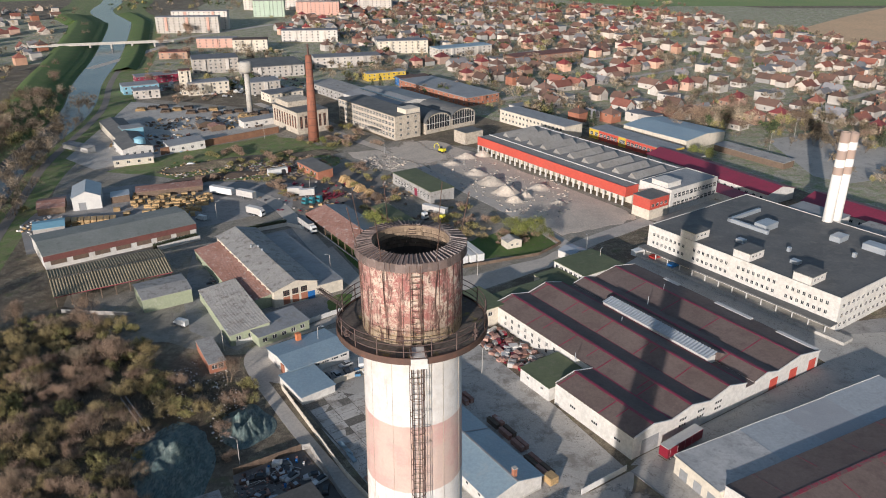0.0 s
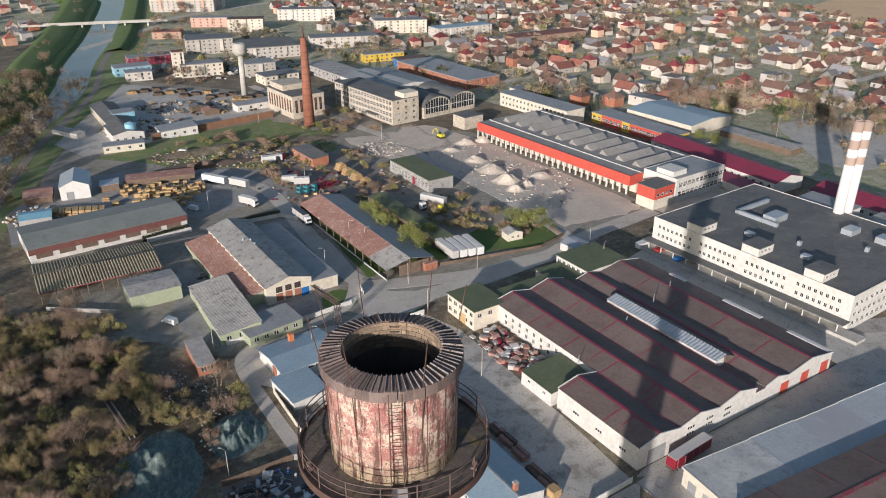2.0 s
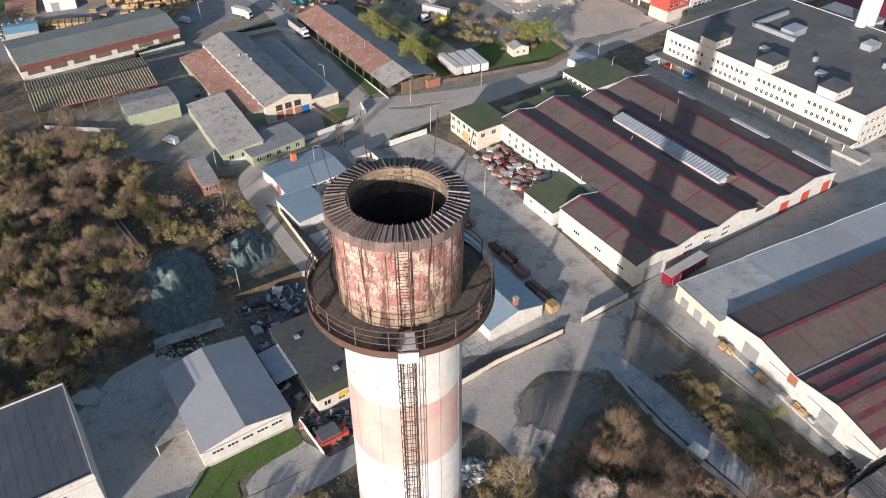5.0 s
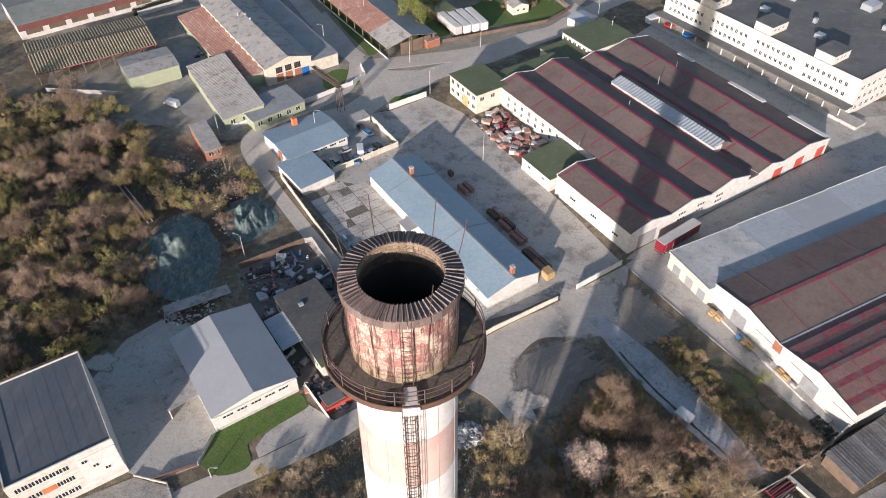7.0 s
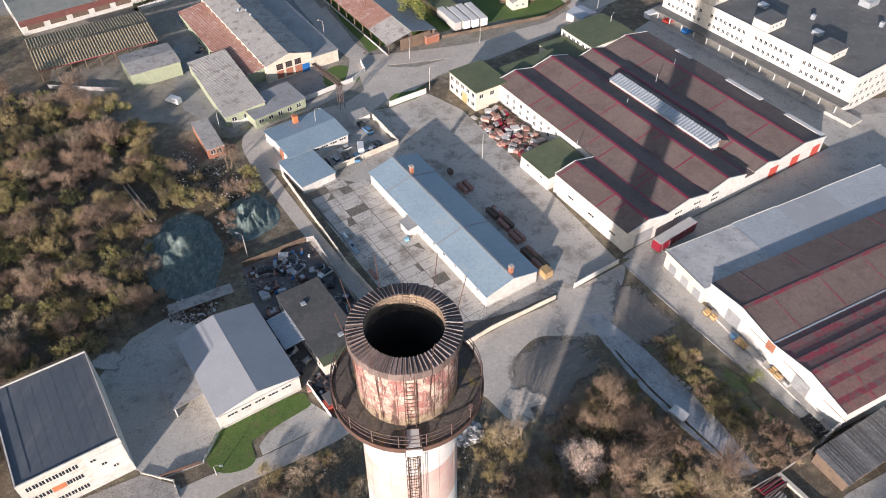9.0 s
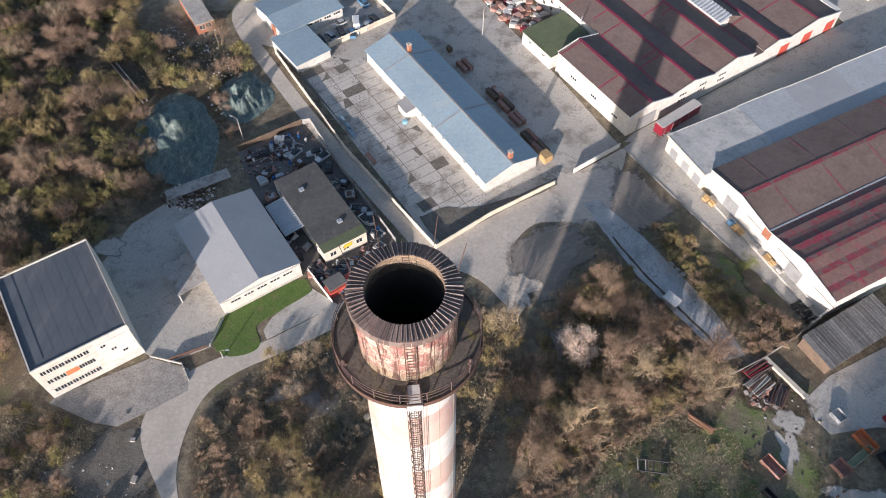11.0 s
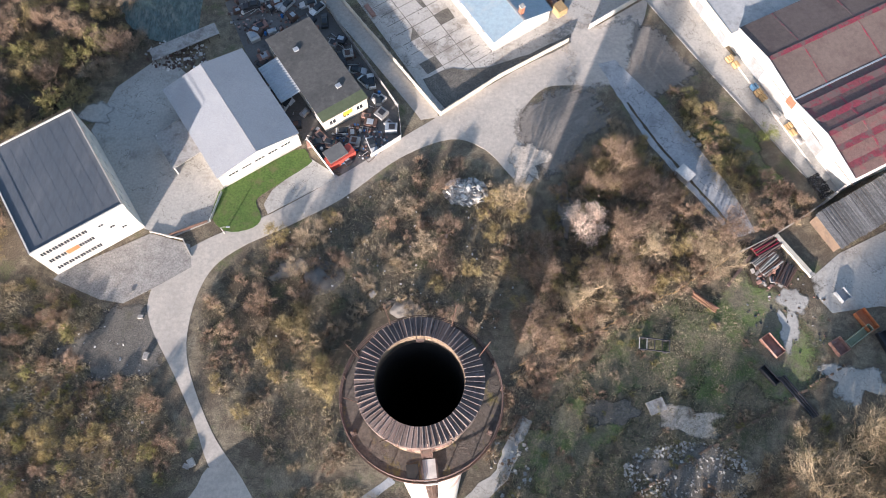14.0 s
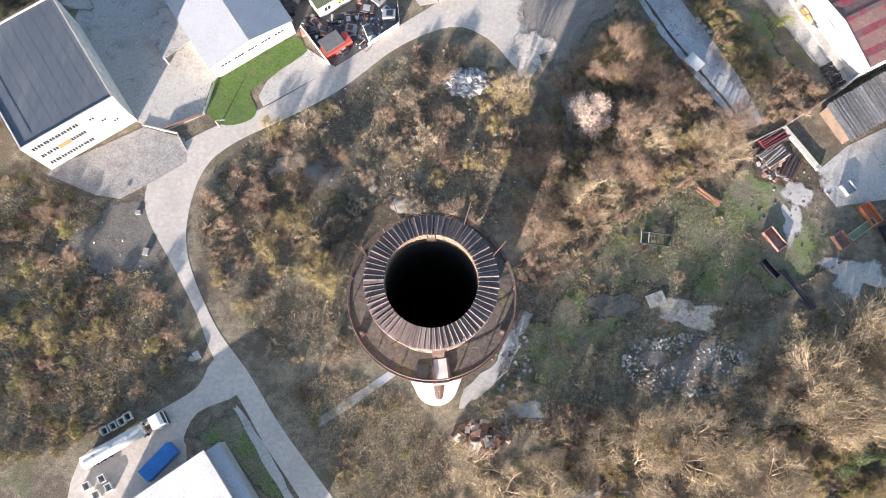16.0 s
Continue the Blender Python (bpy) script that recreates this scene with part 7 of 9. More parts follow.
low = [tree("shrub", 101 + k, 1.5, 1.1, 8, 1, 340, "bark", m, "low dry weedy shrub", "shrub", 0.8, 0.032, group="shrubs", fan=1.0) for k, m in enumerate(("twig_brown", "twig_tan", "twig_ochre", "twig_olive", "twig_grey"))]
USED = set()
REST = []
SINGLE = [0, 0]


def put(k, x, y, s, rnd):
    m = pose(x, y, 0, rnd.uniform(-4, 4), rnd.uniform(-4, 4), rnd.uniform(0, 360))
    if k.type == "MESH" and k.name in USED:
        near = -50 < x < 80 and -25 < y < 90 and "low" not in k["label"]
        SINGLE[0] += near
        if not near or SINGLE[0] > 285:
            REST.append((k, m @ Matrix.Diagonal((s * rnd.uniform(0.9, 1.15), s * rnd.uniform(0.9, 1.15), s * rnd.uniform(0.85, 1.15), 1))))
            return None
    if k.name not in USED:
        USED.add(k.name)
        k.matrix_basis = m
        ob = k
    else:
        ob = copy_thing(k, m)
    ob.scale = (s * rnd.uniform(0.9, 1.15), s * rnd.uniform(0.9, 1.15), s * rnd.uniform(0.85, 1.15))
    return ob


def scatter(poly, n, choice, smin, smax, seed, avoid=(), gap=0.0):
    rnd = random.Random(seed)
    xs, ys = [p[0] for p in poly], [p[1] for p in poly]
    made, tries, done = 0, 0, []
    while made < n and tries < n * 60:
        tries += 1
        x, y = rnd.uniform(min(xs), max(xs)), rnd.uniform(min(ys), max(ys))
        if not inside(x, y, poly) or any(inside(x, y, a) for a in avoid):
            continue
        if gap and any((x - a) ** 2 + (y - b) ** 2 < gap * gap for a, b in done):
            continue
        done.append((x, y))
        # drifts of one kind
        i = int((noise.noise(Vector((x * 0.045 + seed, y * 0.045, 0))) * 0.9 + 0.5 + rnd.uniform(-0.3, 0.3)) * len(choice))
        put(rnd.choice(choice[max(0, min(len(choice) - 1, i))]), x, y, rnd.uniform(smin, smax), rnd)
        made += 1


thicket = [(-58, 152), (-44, 132), (-40, 120), (-50, 108), (-60, 93), (-69, 85), (-75, 75), (-84, 66), (-86, 40), (-125, 40), (-150, 90), (-150, 150), (-138, 178), (-122, 180), (-100, 176), (-92, 168), (-80, 150), (-72, 142), (-62, 146)]
tarps = [(-76, 128), (-66, 94), (-52, 92), (-48, 104), (-58, 124)]
tarps2 = [(-58, 132), (-51, 111), (-38, 116), (-43, 133)]
dump = [(-78, 158), (-66, 128), (-58, 130), (-58, 150), (-66, 146), (-76, 166)]
scatter(thicket, 350, [ochre, olive, brown, ochre, olive, grey, brown], 0.75, 1.45, 1, (tarps, tarps2, dump), 2.6)
scatter(thicket, 32, [dark], 0.6, 1.0, 2, (tarps, tarps2), 6)
scatter(thicket, 70, [low], 0.8, 1.5, 3, (tarps, tarps2))
core = [(-43, 22), (-45, 30), (-42, 39), (-36, 45), (-18, 55), (-7, 63), (4, 66), (11, 62), (16, 54), (22, 46), (14, 36), (4, 22), (-6, 14), (-16, 4), (-28, 4), (-38, 15)]
scatter(core, 46, [brown, brown, grey, brown, ochre], 0.5, 1.15, 4, gap=4.0)
scatter(core, 120, [[low[0], low[4], low[1]]], 0.5, 1.1, 5)
east = [(20, 45), (26, 66), (36, 80), (46, 66), (60, 46), (52, 42), (34, 34), (18, 24), (14, 30)]
clear = strip([(36.5, 87.5), (42, 79.5), (48.3, 69), (55, 58.7), (61, 48.5)], 10.5)
fan = [(14, 72), (18, 80), (30, 85), (40, 76), (34, 68), (28, 62), (22, 58)]
scatter(east, 70, [brown, dark, ochre, brown, grey], 0.5, 1.0, 6, (clear, fan), 3.0)
scatter(east, 110, [low], 0.6, 1.2, 7, (clear, fan))
lane_strip = [(50, 82), (57, 78), (65, 62), (76, 56), (72, 51), (64, 50), (56, 60), (49, 72)]
scatter(lane_strip, 26, [ochre, olive, brown], 0.45, 0.8, 8, (clear,), 3)
scatter(lane_strip, 60, [low], 0.6, 1.1, 9, (clear,))
west = [(-86, 38), (-74, 38), (-62, 33), (-52, 20), (-46, 10), (-44, 2), (-52, -4), (-66, -12), (-90, -14)]
mud = blob(-58, 27, 10, 7, 11, turn=0.5)
scatter(west, 40, [grey, brown, olive, ochre], 0.45, 0.95, 10, (mud,), 3)
scatter(west, 190, [low], 0.5, 1.1, 11, (mud,))
south = [(4, -9), (14, -16), (30, -10), (44, -8), (60, -3), (66, 4), (68, 12), (76, 12), (88, 12), (90, -24), (4, -26)]
scatter(south, 46, [pale, ochre, pale], 0.6, 1.05, 12, gap=3.6)
scatter(south, 80, [low], 0.6, 1.2, 13)
green_field = [(10, 2), (18, 14), (36, 30), (52, 38), (60, 28), (62, 12), (44, -4), (20, -6)]
scatter(green_field, 60, [[low[0], low[3], low[4]]], 0.3, 0.75, 14)
left_low = [(-28, 0), (-16, 2), (-6, -2), (2, -10), (2, -26), (-14, -26), (-20, -10)]
scatter(left_low, 60, [low], 0.4, 0.9, 15)
band = [(6, 14), (20, 27), (36, 37), (52, 45), (57, 41), (38, 31), (20, 17), (10, 6)]
scatter(band, 26, [brown, brown, grey], 0.35, 0.7, 25, gap=3)
scatter(band, 60, [[low[0], low[1], low[4]]], 0.5, 1.1, 26)
fringe = [(8, -2), (44, -5), (62, 8), (67, 14), (62, -3), (30, -11), (10, -9)]
scatter(fringe, 14, [pale, brown, pale], 0.3, 0.6, 27, gap=3)
scatter(fringe, 60, [[low[1], low[0], low[4]]], 0.5, 1.1, 28)
rnd = random.Random(77)
for k, x, y, s in ((willow[0], -26.6, 30, 1.0), (willow[1], -22, 21, 0.75), (willow[0], -20, 18, 0.7), (ochre[0], -31, 48, 1.0), (pale[0], 15.2, 55.4, 0.75), (bloom, 29.1, 49.9, 1.2), (willow[1], 36.3, 61.8, 1.25), (willow[0], 53.5, 76, 0.6), (pale[2], 40.3, 45.2, 0.85), (ochre[0], 58.5, 63, 1.1), (ochre[2], 61, 58.5, 1.0), (dark[0], 40, 52, 0.95), (dark[1], 36, 46, 0.85), (dark[2], 43, 56, 0.85), (dark[0], 32, 58, 0.7), (pale[1], 29.5, 35.5, 0.8), (pale[2], 26, 33, 0.7), (pale[0], 51, 44, 0.75), (pale[1], 55, 42, 0.7), (brown[0], 20.2, 42.2, 1.1), (pale[2], 74, 8, 1.1), (pale[0], 80, 12, 1.2), (pale[1], 67, -2, 1.1), (pale[2], 72, -6, 1.0), (pale[1], 78, 2, 1.1), (pale[0], 37, -7, 0.7), (pale[1], 28, -12, 0.7), (pale[2], 18, -14, 0.7), (pale[0], 50, -12, 0.9), (pale[1], 58, -16, 0.95), (firs[0], 73, -12.5, 0.7), (firs[1], 77, -13, 0.6), (firs[0], 70, -15, 0.5), (green[0], -85, 24, 0.7), (olive[0], -82, 18, 1.3), (ochre[1], -68, 7, 0.9), (ochre[2], -66, 14, 0.9), (grey[0], -4, 32, 0.9), (grey[1], -27, 41, 1.0), (green[1], 68, 70, 0.4), (dark[1], -85, 50, 0.8)):
    put(k, x, y, s, rnd)
for x, y, s in ((-12, 232, 1.1), (-8, 226, 0.9), (-20, 246, 1.0), (-26, 258, 1.0), (36, 246, 1.0), (40, 250, 0.9), (31, 252, 0.95), (44, 246, 0.6), (-2, 240, 0.7), (140, 360, 0.8), (147, 352, 0.9), (-66, 390, 0.6)):
    put(rnd.choice(green), x, y, s, rnd)
scatter([(-16, 262), (6, 290), (34, 262), (50, 246), (30, 240), (14, 246)], 60, [brown, olive, low, ochre], 0.6, 1.2, 16, gap=2)
scatter([(-60, 286), (-36, 262), (-14, 292), (-24, 330), (-50, 362), (-110, 380), (-150, 350), (-100, 330)], 130, [low, olive, brown], 0.5, 1.3, 17)
scatter([(-90, 400), (-60, 380), (-20, 390), (-30, 398), (-62, 440), (-84, 408)], 30, [olive, brown, low], 0.8, 1.5, 18)
# river woods, far shrubs and town trees
bank = [(-128, 188), (-150, 232), (-180, 292), (-208, 372), (-222, 440), (-262, 520), (-300, 640), (-480, 700), (-560, 400), (-420, 200), (-200, 60), (-150, 100)]
water_band = [(x, y) for x, y in strip(river, 30)]
scatter(bank, 90, [dark, brown, dark, olive, grey], 0.9, 1.5, 19, (water_band,), 5)
far_town = [(20, 470), (120, 440), (260, 250), (330, 210), (520, 430), (430, 900), (250, 1180), (-60, 1250), (-180, 900), (-60, 600)]
scatter([(215, 400), (262, 372), (300, 330), (280, 440), (230, 460)], 20, [firs, olive, dark], 0.7, 1.2, 22, gap=3)
scatter([(150, 420), (175, 440), (215, 430), (190, 470), (150, 470)], 26, [dark, brown, olive], 0.9, 1.4, 23, gap=4)
scatter([(-200, 480), (-260, 640), (-340, 900), (-300, 900), (-200, 620), (-150, 520)], 50, [dark, brown, olive], 0.7, 1.2, 24)
for x, y in ((75, 455), (70, 462), (95, 432), (98, 428), (-50, 540), (-45, 548), (40, 560)):
    put(firs[0], x, y, 1.0, rnd)


def joined(name, items, label, cat):
    """Copies of meshes joined into one."""
    mats, cache = [], {}
    vs, loops, totals, mi, n = [], [], [], [], 0
    for k, m in items:
        if k.name not in cache:
            me = k.data
            co = np.empty(len(me.vertices) * 3)
            me.vertices.foreach_get("co", co)
            lp, lt, pm = np.empty(len(me.loops), np.int32), np.empty(len(me.polygons), np.int32), np.empty(len(me.polygons), np.int32)
            me.loops.foreach_get("vertex_index", lp)
            me.polygons.foreach_get("loop_total", lt)
            me.polygons.foreach_get("material_index", pm)
            for mt in me.materials:
                if mt not in mats:
                    mats.append(mt)
            cache[k.name] = (co.reshape(-1, 3), lp, lt, np.array([mats.index(mt) for mt in me.materials], np.int32)[pm])
        co, lp, lt, pm = cache[k.name]
        mm = np.array(m)
        vs.append(co @ mm[:3, :3].T + mm[:3, 3])
        loops.append(lp + n)
        totals.append(lt)
        mi.append(pm)
        n += len(co)
    vs, loops, totals, mi = np.concatenate(vs), np.concatenate(loops), np.concatenate(totals), np.concatenate(mi)
    me = bpy.data.meshes.new(name)
    me.vertices.add(len(vs))
    me.vertices.foreach_set("co", vs.ravel())
    me.loops.add(len(loops))
    me.loops.foreach_set("vertex_index", loops)
    me.polygons.add(len(totals))
    me.polygons.foreach_set("loop_start", np.concatenate(([0], np.cumsum(totals)[:-1])).astype(np.int32))
    me.polygons.foreach_set("loop_total", totals)
    for mt in mats:
        me.materials.append(mt)
    me.polygons.foreach_set("material_index", mi)
    me.update(calc_edges=True)
    return tagged(new(name, me), label, cat, kind="stuff")


def rooted(k, x, y, s, rnd):
    return k, pose(x, y, 0, rnd.uniform(-4, 4), rnd.uniform(-4, 4), rnd.uniform(0, 360)) @ Matrix.Diagonal((s * rnd.uniform(0.85, 1.2), s * rnd.uniform(0.85, 1.2), s * rnd.uniform(0.8, 1.2), 1))


# woods and gardens far off, past counting
far_dark = [tree("shrub", 201 + k, 8.5, 0.45, 2, 3, 330, "bark", m, "far tree", "tree", 1.4, 0.08, 0.45) for k, m in enumerate(("twig_far", "twig_far", "twig_grey"))]
far_green = [tree("shrub", 211 + k, 6.5, 0.5, 2, 3, 340, "bark", m, "far tree", "tree", 0.9, 0.22, 0.3, 0.02) for k, m in enumerate(("twig_olive", "needle", "twig_far"))]
GARDEN, WOODS = [], []
trnd = random.Random(31)
made = 0
cells = set((int(x // 12), int(y // 12)) for x, y in spots)
while made < 1500:
    x, y = trnd.uniform(-250, 560), trnd.uniform(250, 1250)
    if not inside(x, y, far_town) or ((int(x // 12), int(y // 12)) in cells and trnd.random() < 0.75):
        continue
    GARDEN.append(rooted(trnd.choice(far_dark + far_dark + far_green), x, y, trnd.uniform(0.55, 1.25), trnd))
    made += 1
made = 0
while made < 160:
    x, y = trnd.uniform(-900, -330), trnd.uniform(560, 1150)
    if inside(x, y, suburb):
        GARDEN.append(rooted(trnd.choice(far_dark), x, y, trnd.uniform(0.5, 1.1), trnd))
        made += 1
made = 0
while made < 330:
    i = trnd.randrange(1, 23)
    a, b = Vector(river[i - 1]), Vector(river[i + 1])
    d = (b - a).normalized()
    u = trnd.choice((-1, -1, -1, -1, 0.28)) * trnd.uniform(9, 62) * (1 if i < 16 else 0.75)
    x, y = Vector(river[i]) + d * trnd.uniform(-6, 6) + Vector((d.y, -d.x)) * u
    WOODS.append(rooted(trnd.choice(far_dark + far_dark + far_green[:1]), x, y, trnd.uniform(0.8, 1.5), trnd))
    made += 1
for x, y, r, c in ((180, 445, 28, 40), (238, 415, 40, 50), (-165, 560, 40, 20), (-190, 680, 50, 40), (-80, 620, 50, 30), (80, 480, 30, 24), (-120, 1180, 200, 90), (250, 1160, 150, 60), (-380, 1200, 130, 60)):
    for _ in range(c):
        a, q = trnd.uniform(0, 6.28), r * trnd.random() ** 0.5
        GARDEN.append(rooted(trnd.choice(far_dark + far_green), x + q * math.cos(a), y + q * math.sin(a), trnd.uniform(0.5, 1.3), trnd))
joined("garden_trees", GARDEN, "bare and budding trees in the gardens of the town", "trees")
joined("river_woods", WOODS, "dense bare brown woods along the river", "trees")
for k in far_dark + far_green:
    bpy.data.objects.remove(k)
joined("undergrowth", REST, "dense bare brown and ochre shrubs and weeds", "shrubs")


# dry grass, one sheet of blades for each stretch
def blades(name, poly, n, mat, label, hmin, hmax, seed, avoid=()):
    r = np.random.RandomState(seed)
    xs, ys = [p[0] for p in poly], [p[1] for p in poly]
    m = Mesh()
    made = 0
    while made < n:
        x, y = r.uniform(min(xs), max(xs)), r.uniform(min(ys), max(ys))
        if not inside(x, y, poly) or any(inside(x, y, a) for a in avoid):
            made += 0.2
            continue
        for _ in range(3):
            a, h = r.uniform(0, 6.28), r.uniform(hmin, hmax)
            bx, by = x + r.normal(0, 0.25), y + r.normal(0, 0.25)
            c, s = math.cos(a) * 0.04, math.sin(a) * 0.04
            m.tri((bx - c, by - s, 0.0), (bx + c, by + s, 0.0), (bx + r.normal(0, 0.3), by + r.normal(0, 0.3), h))
        made += 1
    tagged(new(name, m.data(name, mat)), label, "grass", kind="stuff")


blades("dry_grass", core, 16000, "dry_grass", "dry straw-coloured grass among shrubs", 0.2, 0.8, 1)
blades("dry_grass", east, 5000, "dry_grass", "dry grass under bare shrubs", 0.2, 0.8, 2)
blades("dry_grass", west, 15000, "dry_grass", "tall dry grass west of the lane", 0.3, 1.0, 3, (mud,))
blades("dry_grass", left_low, 12000, "dry_grass", "short dry grass by the lane", 0.15, 0.5, 4)
blades("dry_grass", south, 5000, "dry_grass", "dry grass among pale trees", 0.2, 0.8, 5)
blades("green_grass", green_field, 9000, "green_grass", "thin green spring grass", 0.15, 0.45, 6)
blades("dry_grass", green_field, 8000, "dry_grass", "dry tufts in green grass", 0.15, 0.5, 7)
blades("dry_grass", thicket, 9000, "dry_grass", "dry undergrowth of the thicket", 0.3, 1.1, 8, (tarps, tarps2))
blades("dry_grass", lane_strip, 3000, "dry_grass", "dry grass between tracks", 0.2, 0.7, 9)
blades("dry_grass", band, 4000, "dry_grass", "dry grass on the trodden strip", 0.15, 0.6, 11)
blades("dry_grass", fringe, 4000, "dry_grass", "dry grass below pale trees", 0.15, 0.6, 12)
blades("green_grass", core, 2500, "green_grass", "green grass patches among shrubs", 0.15, 0.4, 10)


# ---- walls and fences ----


def panel_wall(name, pts, h, t, mat, label, step=2.2, cap=None, gaps=()):
    """A wall or fence of separate panels with posts between."""
    e = thing(name, 0, 0, 0, 0, label, "wall")
    rnd = random.Random(len(pts) * 7 + int(pts[0][0]))
    for (x0, y0), (x1, y1) in zip(pts, pts[1:]):
        d = Vector((x1 - x0, y1 - y0))
        n = max(1, round(d.length / step))
        ang = math.degrees(math.atan2(d.y, d.x))
        s = d.length / n
        me = bpy.data.meshes.new("panel")
        bm = boxed(0.04, -t / 2, 0.0, s - 0.04, t / 2, h)
        bm.to_mesh(me)
        bm.free()
        me.materials.append(M[mat])
        pm = bpy.data.meshes.new("post")
        bm = boxed(-0.09, -t * 0.8, 0, 0.09, t * 0.8, h + 0.12)
        bm.to_mesh(me if False else pm)
        bm.free()
        pm.materials.append(M[cap or mat])
        for i in range(n):
            p = (x0 + d.x * i / n, y0 + d.y * i / n)
            ob = new("panel", me)
            ob.parent, ob.matrix_basis = e, pose(*p, rnd.uniform(-0.05, 0.03), rnd.uniform(-1.5, 1.5), 0, ang)
            ob = new("post", pm)
            ob.parent, ob.matrix_basis = e, pose(*p, 0, 0, 0, ang)
    return e


panel_wall("yard_wall", [(0.7, 75.4), (-20.8, 103.9), (-42.6, 139.6)], 1.5, 0.18, "cream", "cream concrete panel wall round the yard")
panel_wall("yard_wall", [(0.9, 75.3), (13.3, 84.4), (28.6, 93.7)], 1.5, 0.18, "cream", "low concrete panel wall beside the lane")
panel_wall("yard_wall", [(33.4, 97.2), (45.4, 105.4)], 1.7, 0.15, "white_trim", "white sheet fence by the gate")
panel_wall("yard_wall", [(-28.3, 141.8), (-11.0, 154.2), (-21.2, 170.4), (-24.5, 168.6)], 1.8, 0.2, "cream", "concrete wall round the car yard")
panel_wall("yard_wall", [(-14.3, 173.6), (-3.1, 181)], 2.0, 0.15, "white_trim", "white fence by the hall gate")
panel_wall("yard_wall", [(-60.9, 162.9), (-47, 172), (-36, 181), (-27, 188), (-23.6, 194), (-25.5, 200)], 1.6, 0.2, "white_trim", "pale concrete wall along the lane")
panel_wall("yard_wall", [(-124, 184), (-99, 182)], 1.4, 0.15, "pale_sheet", "low grey wall below a shed")
panel_wall("yard_wall", [(-110, 236), (-96.5, 247)], 2.0, 0.2, "white", "white wall with hedge")
panel_wall("yard_wall", [(-82, 252), (-64, 262), (-56, 258)], 1.6, 0.2, "white", "white yard wall by the road")
panel_wall("plank_fence", [(-154, 369), (-128, 392), (-98, 418)], 4.0, 0.2, "fence_brown", "tall brown sheet-pile fence of the sawmill", 4)
panel_wall("plank_fence", [(-47.0, 104.2), (-32.6, 113.2)], 1.8, 0.08, "old_wood", "patched plank fence of the scrapyard", 1.5)
panel_wall("plank_fence", [(-32.4, 113.1), (-30.6, 113.6), (-21.8, 98.2), (-8.0, 76.9), (-7.2, 69.9)], 1.7, 0.08, "pale_sheet", "patched sheet fence round the scrapyard", 1.8)
panel_wall("plank_fence", [(-7.4, 69.6), (-13.4, 65.2)], 1.7, 0.08, "white_trim", "pale sheet fence panels", 1.6)
panel_wall("plank_fence", [(-26.5, 69), (-20.6, 61)], 1.6, 0.08, "white_trim", "white fence beside the scrapyard", 1.6)
panel_wall("yard_wall", [(57.5, 44.0), (62.2, 46.2), (66.1, 48.1), (77.2, 55.1)], 0.9, 0.15, "pale_sheet", "low weathered boundary wall", 2.4)
panel_wall("yard_wall", [(77.2, 55.1), (88.5, 63.2), (98, 70)], 3.0, 0.3, "yard_concrete", "tall beige concrete boundary wall behind the warehouse", 2.4)
panel_wall("yard_wall", [(-56, 48.8), (-49.5, 47.2), (-47.4, 43.6)], 0.5, 0.2, "concrete", "low concrete edge of the forecourt", 1.5)
panel_wall("garden_fence", [(-44.5, 51.2), (-42.9, 57.4)], 1.0, 0.06, "white_trim", "short white railing by the lawn", 1.0)
panel_wall("garden_fence", [(-52, 48), (-45, 51)], 1.0, 0.05, "steel", "low sliding gate across the courtyard", 1.2)
panel_wall("verge_fence", [(2, 216), (20, 223), (40, 231), (50, 242), (46, 250)], 1.2, 0.05, "old_wood", "thin post and wire fence by the road", 3.0)
bm = bmesh.new()
b = thing("concrete_beam", 66.6, 48.4, 0, math.degrees(math.atan2(40.3 - 48.4, 72.2 - 66.6)), "long cream concrete beam lying on the ground", "beam")
part("beam", boxed(0, -0.45, 0, 9.9, 0.45, 0.7), "cream", b)
part("end_cap", boxed(9.9, -0.55, 0, 10.4, 0.55, 0.8), "concrete", b)

# ---- vehicles ----
PAINTS = {}


def paint(name, col, rough=0.3):
    if name not in PAINTS:
        M[name] = surf(name, col, tuple(v * 0.9 for v in col), None, 0.8, 4.0, rough, 0.0)
        PAINTS[name] = name
    return name


for n, c in (("car_white", (0.70, 0.70, 0.68)), ("car_silver", (0.42, 0.43, 0.44)), ("car_blue", (0.10, 0.22, 0.36)), ("car_red", (0.40, 0.05, 0.04)), ("car_dark", (0.035, 0.035, 0.04)), ("truck_yellow", (0.62, 0.55, 0.04)), ("trailer_grey", (0.50, 0.48, 0.45)), ("wine", (0.22, 0.015, 0.03)), ("teal", (0.05, 0.22, 0.26))):
    paint(n, c)


def wheel(parent, x, y, r, w):
    bm = bmesh.new()
    bmesh.ops.create_cone(bm, segments=14, radius1=r, radius2=r, depth=w, cap_ends=True, matrix=pose(x, y, r, 0, 90, 0))
    ob = part("wheel", bm, "tyre", parent)
    bm = bmesh.new()
    bmesh.ops.create_cone(bm, segments=10, radius1=r * 0.55, radius2=r * 0.5, depth=w + 0.04, cap_ends=True, matrix=pose(x, y, r, 0, 90, 0))
    part("rim", bm, "zinc", ob)


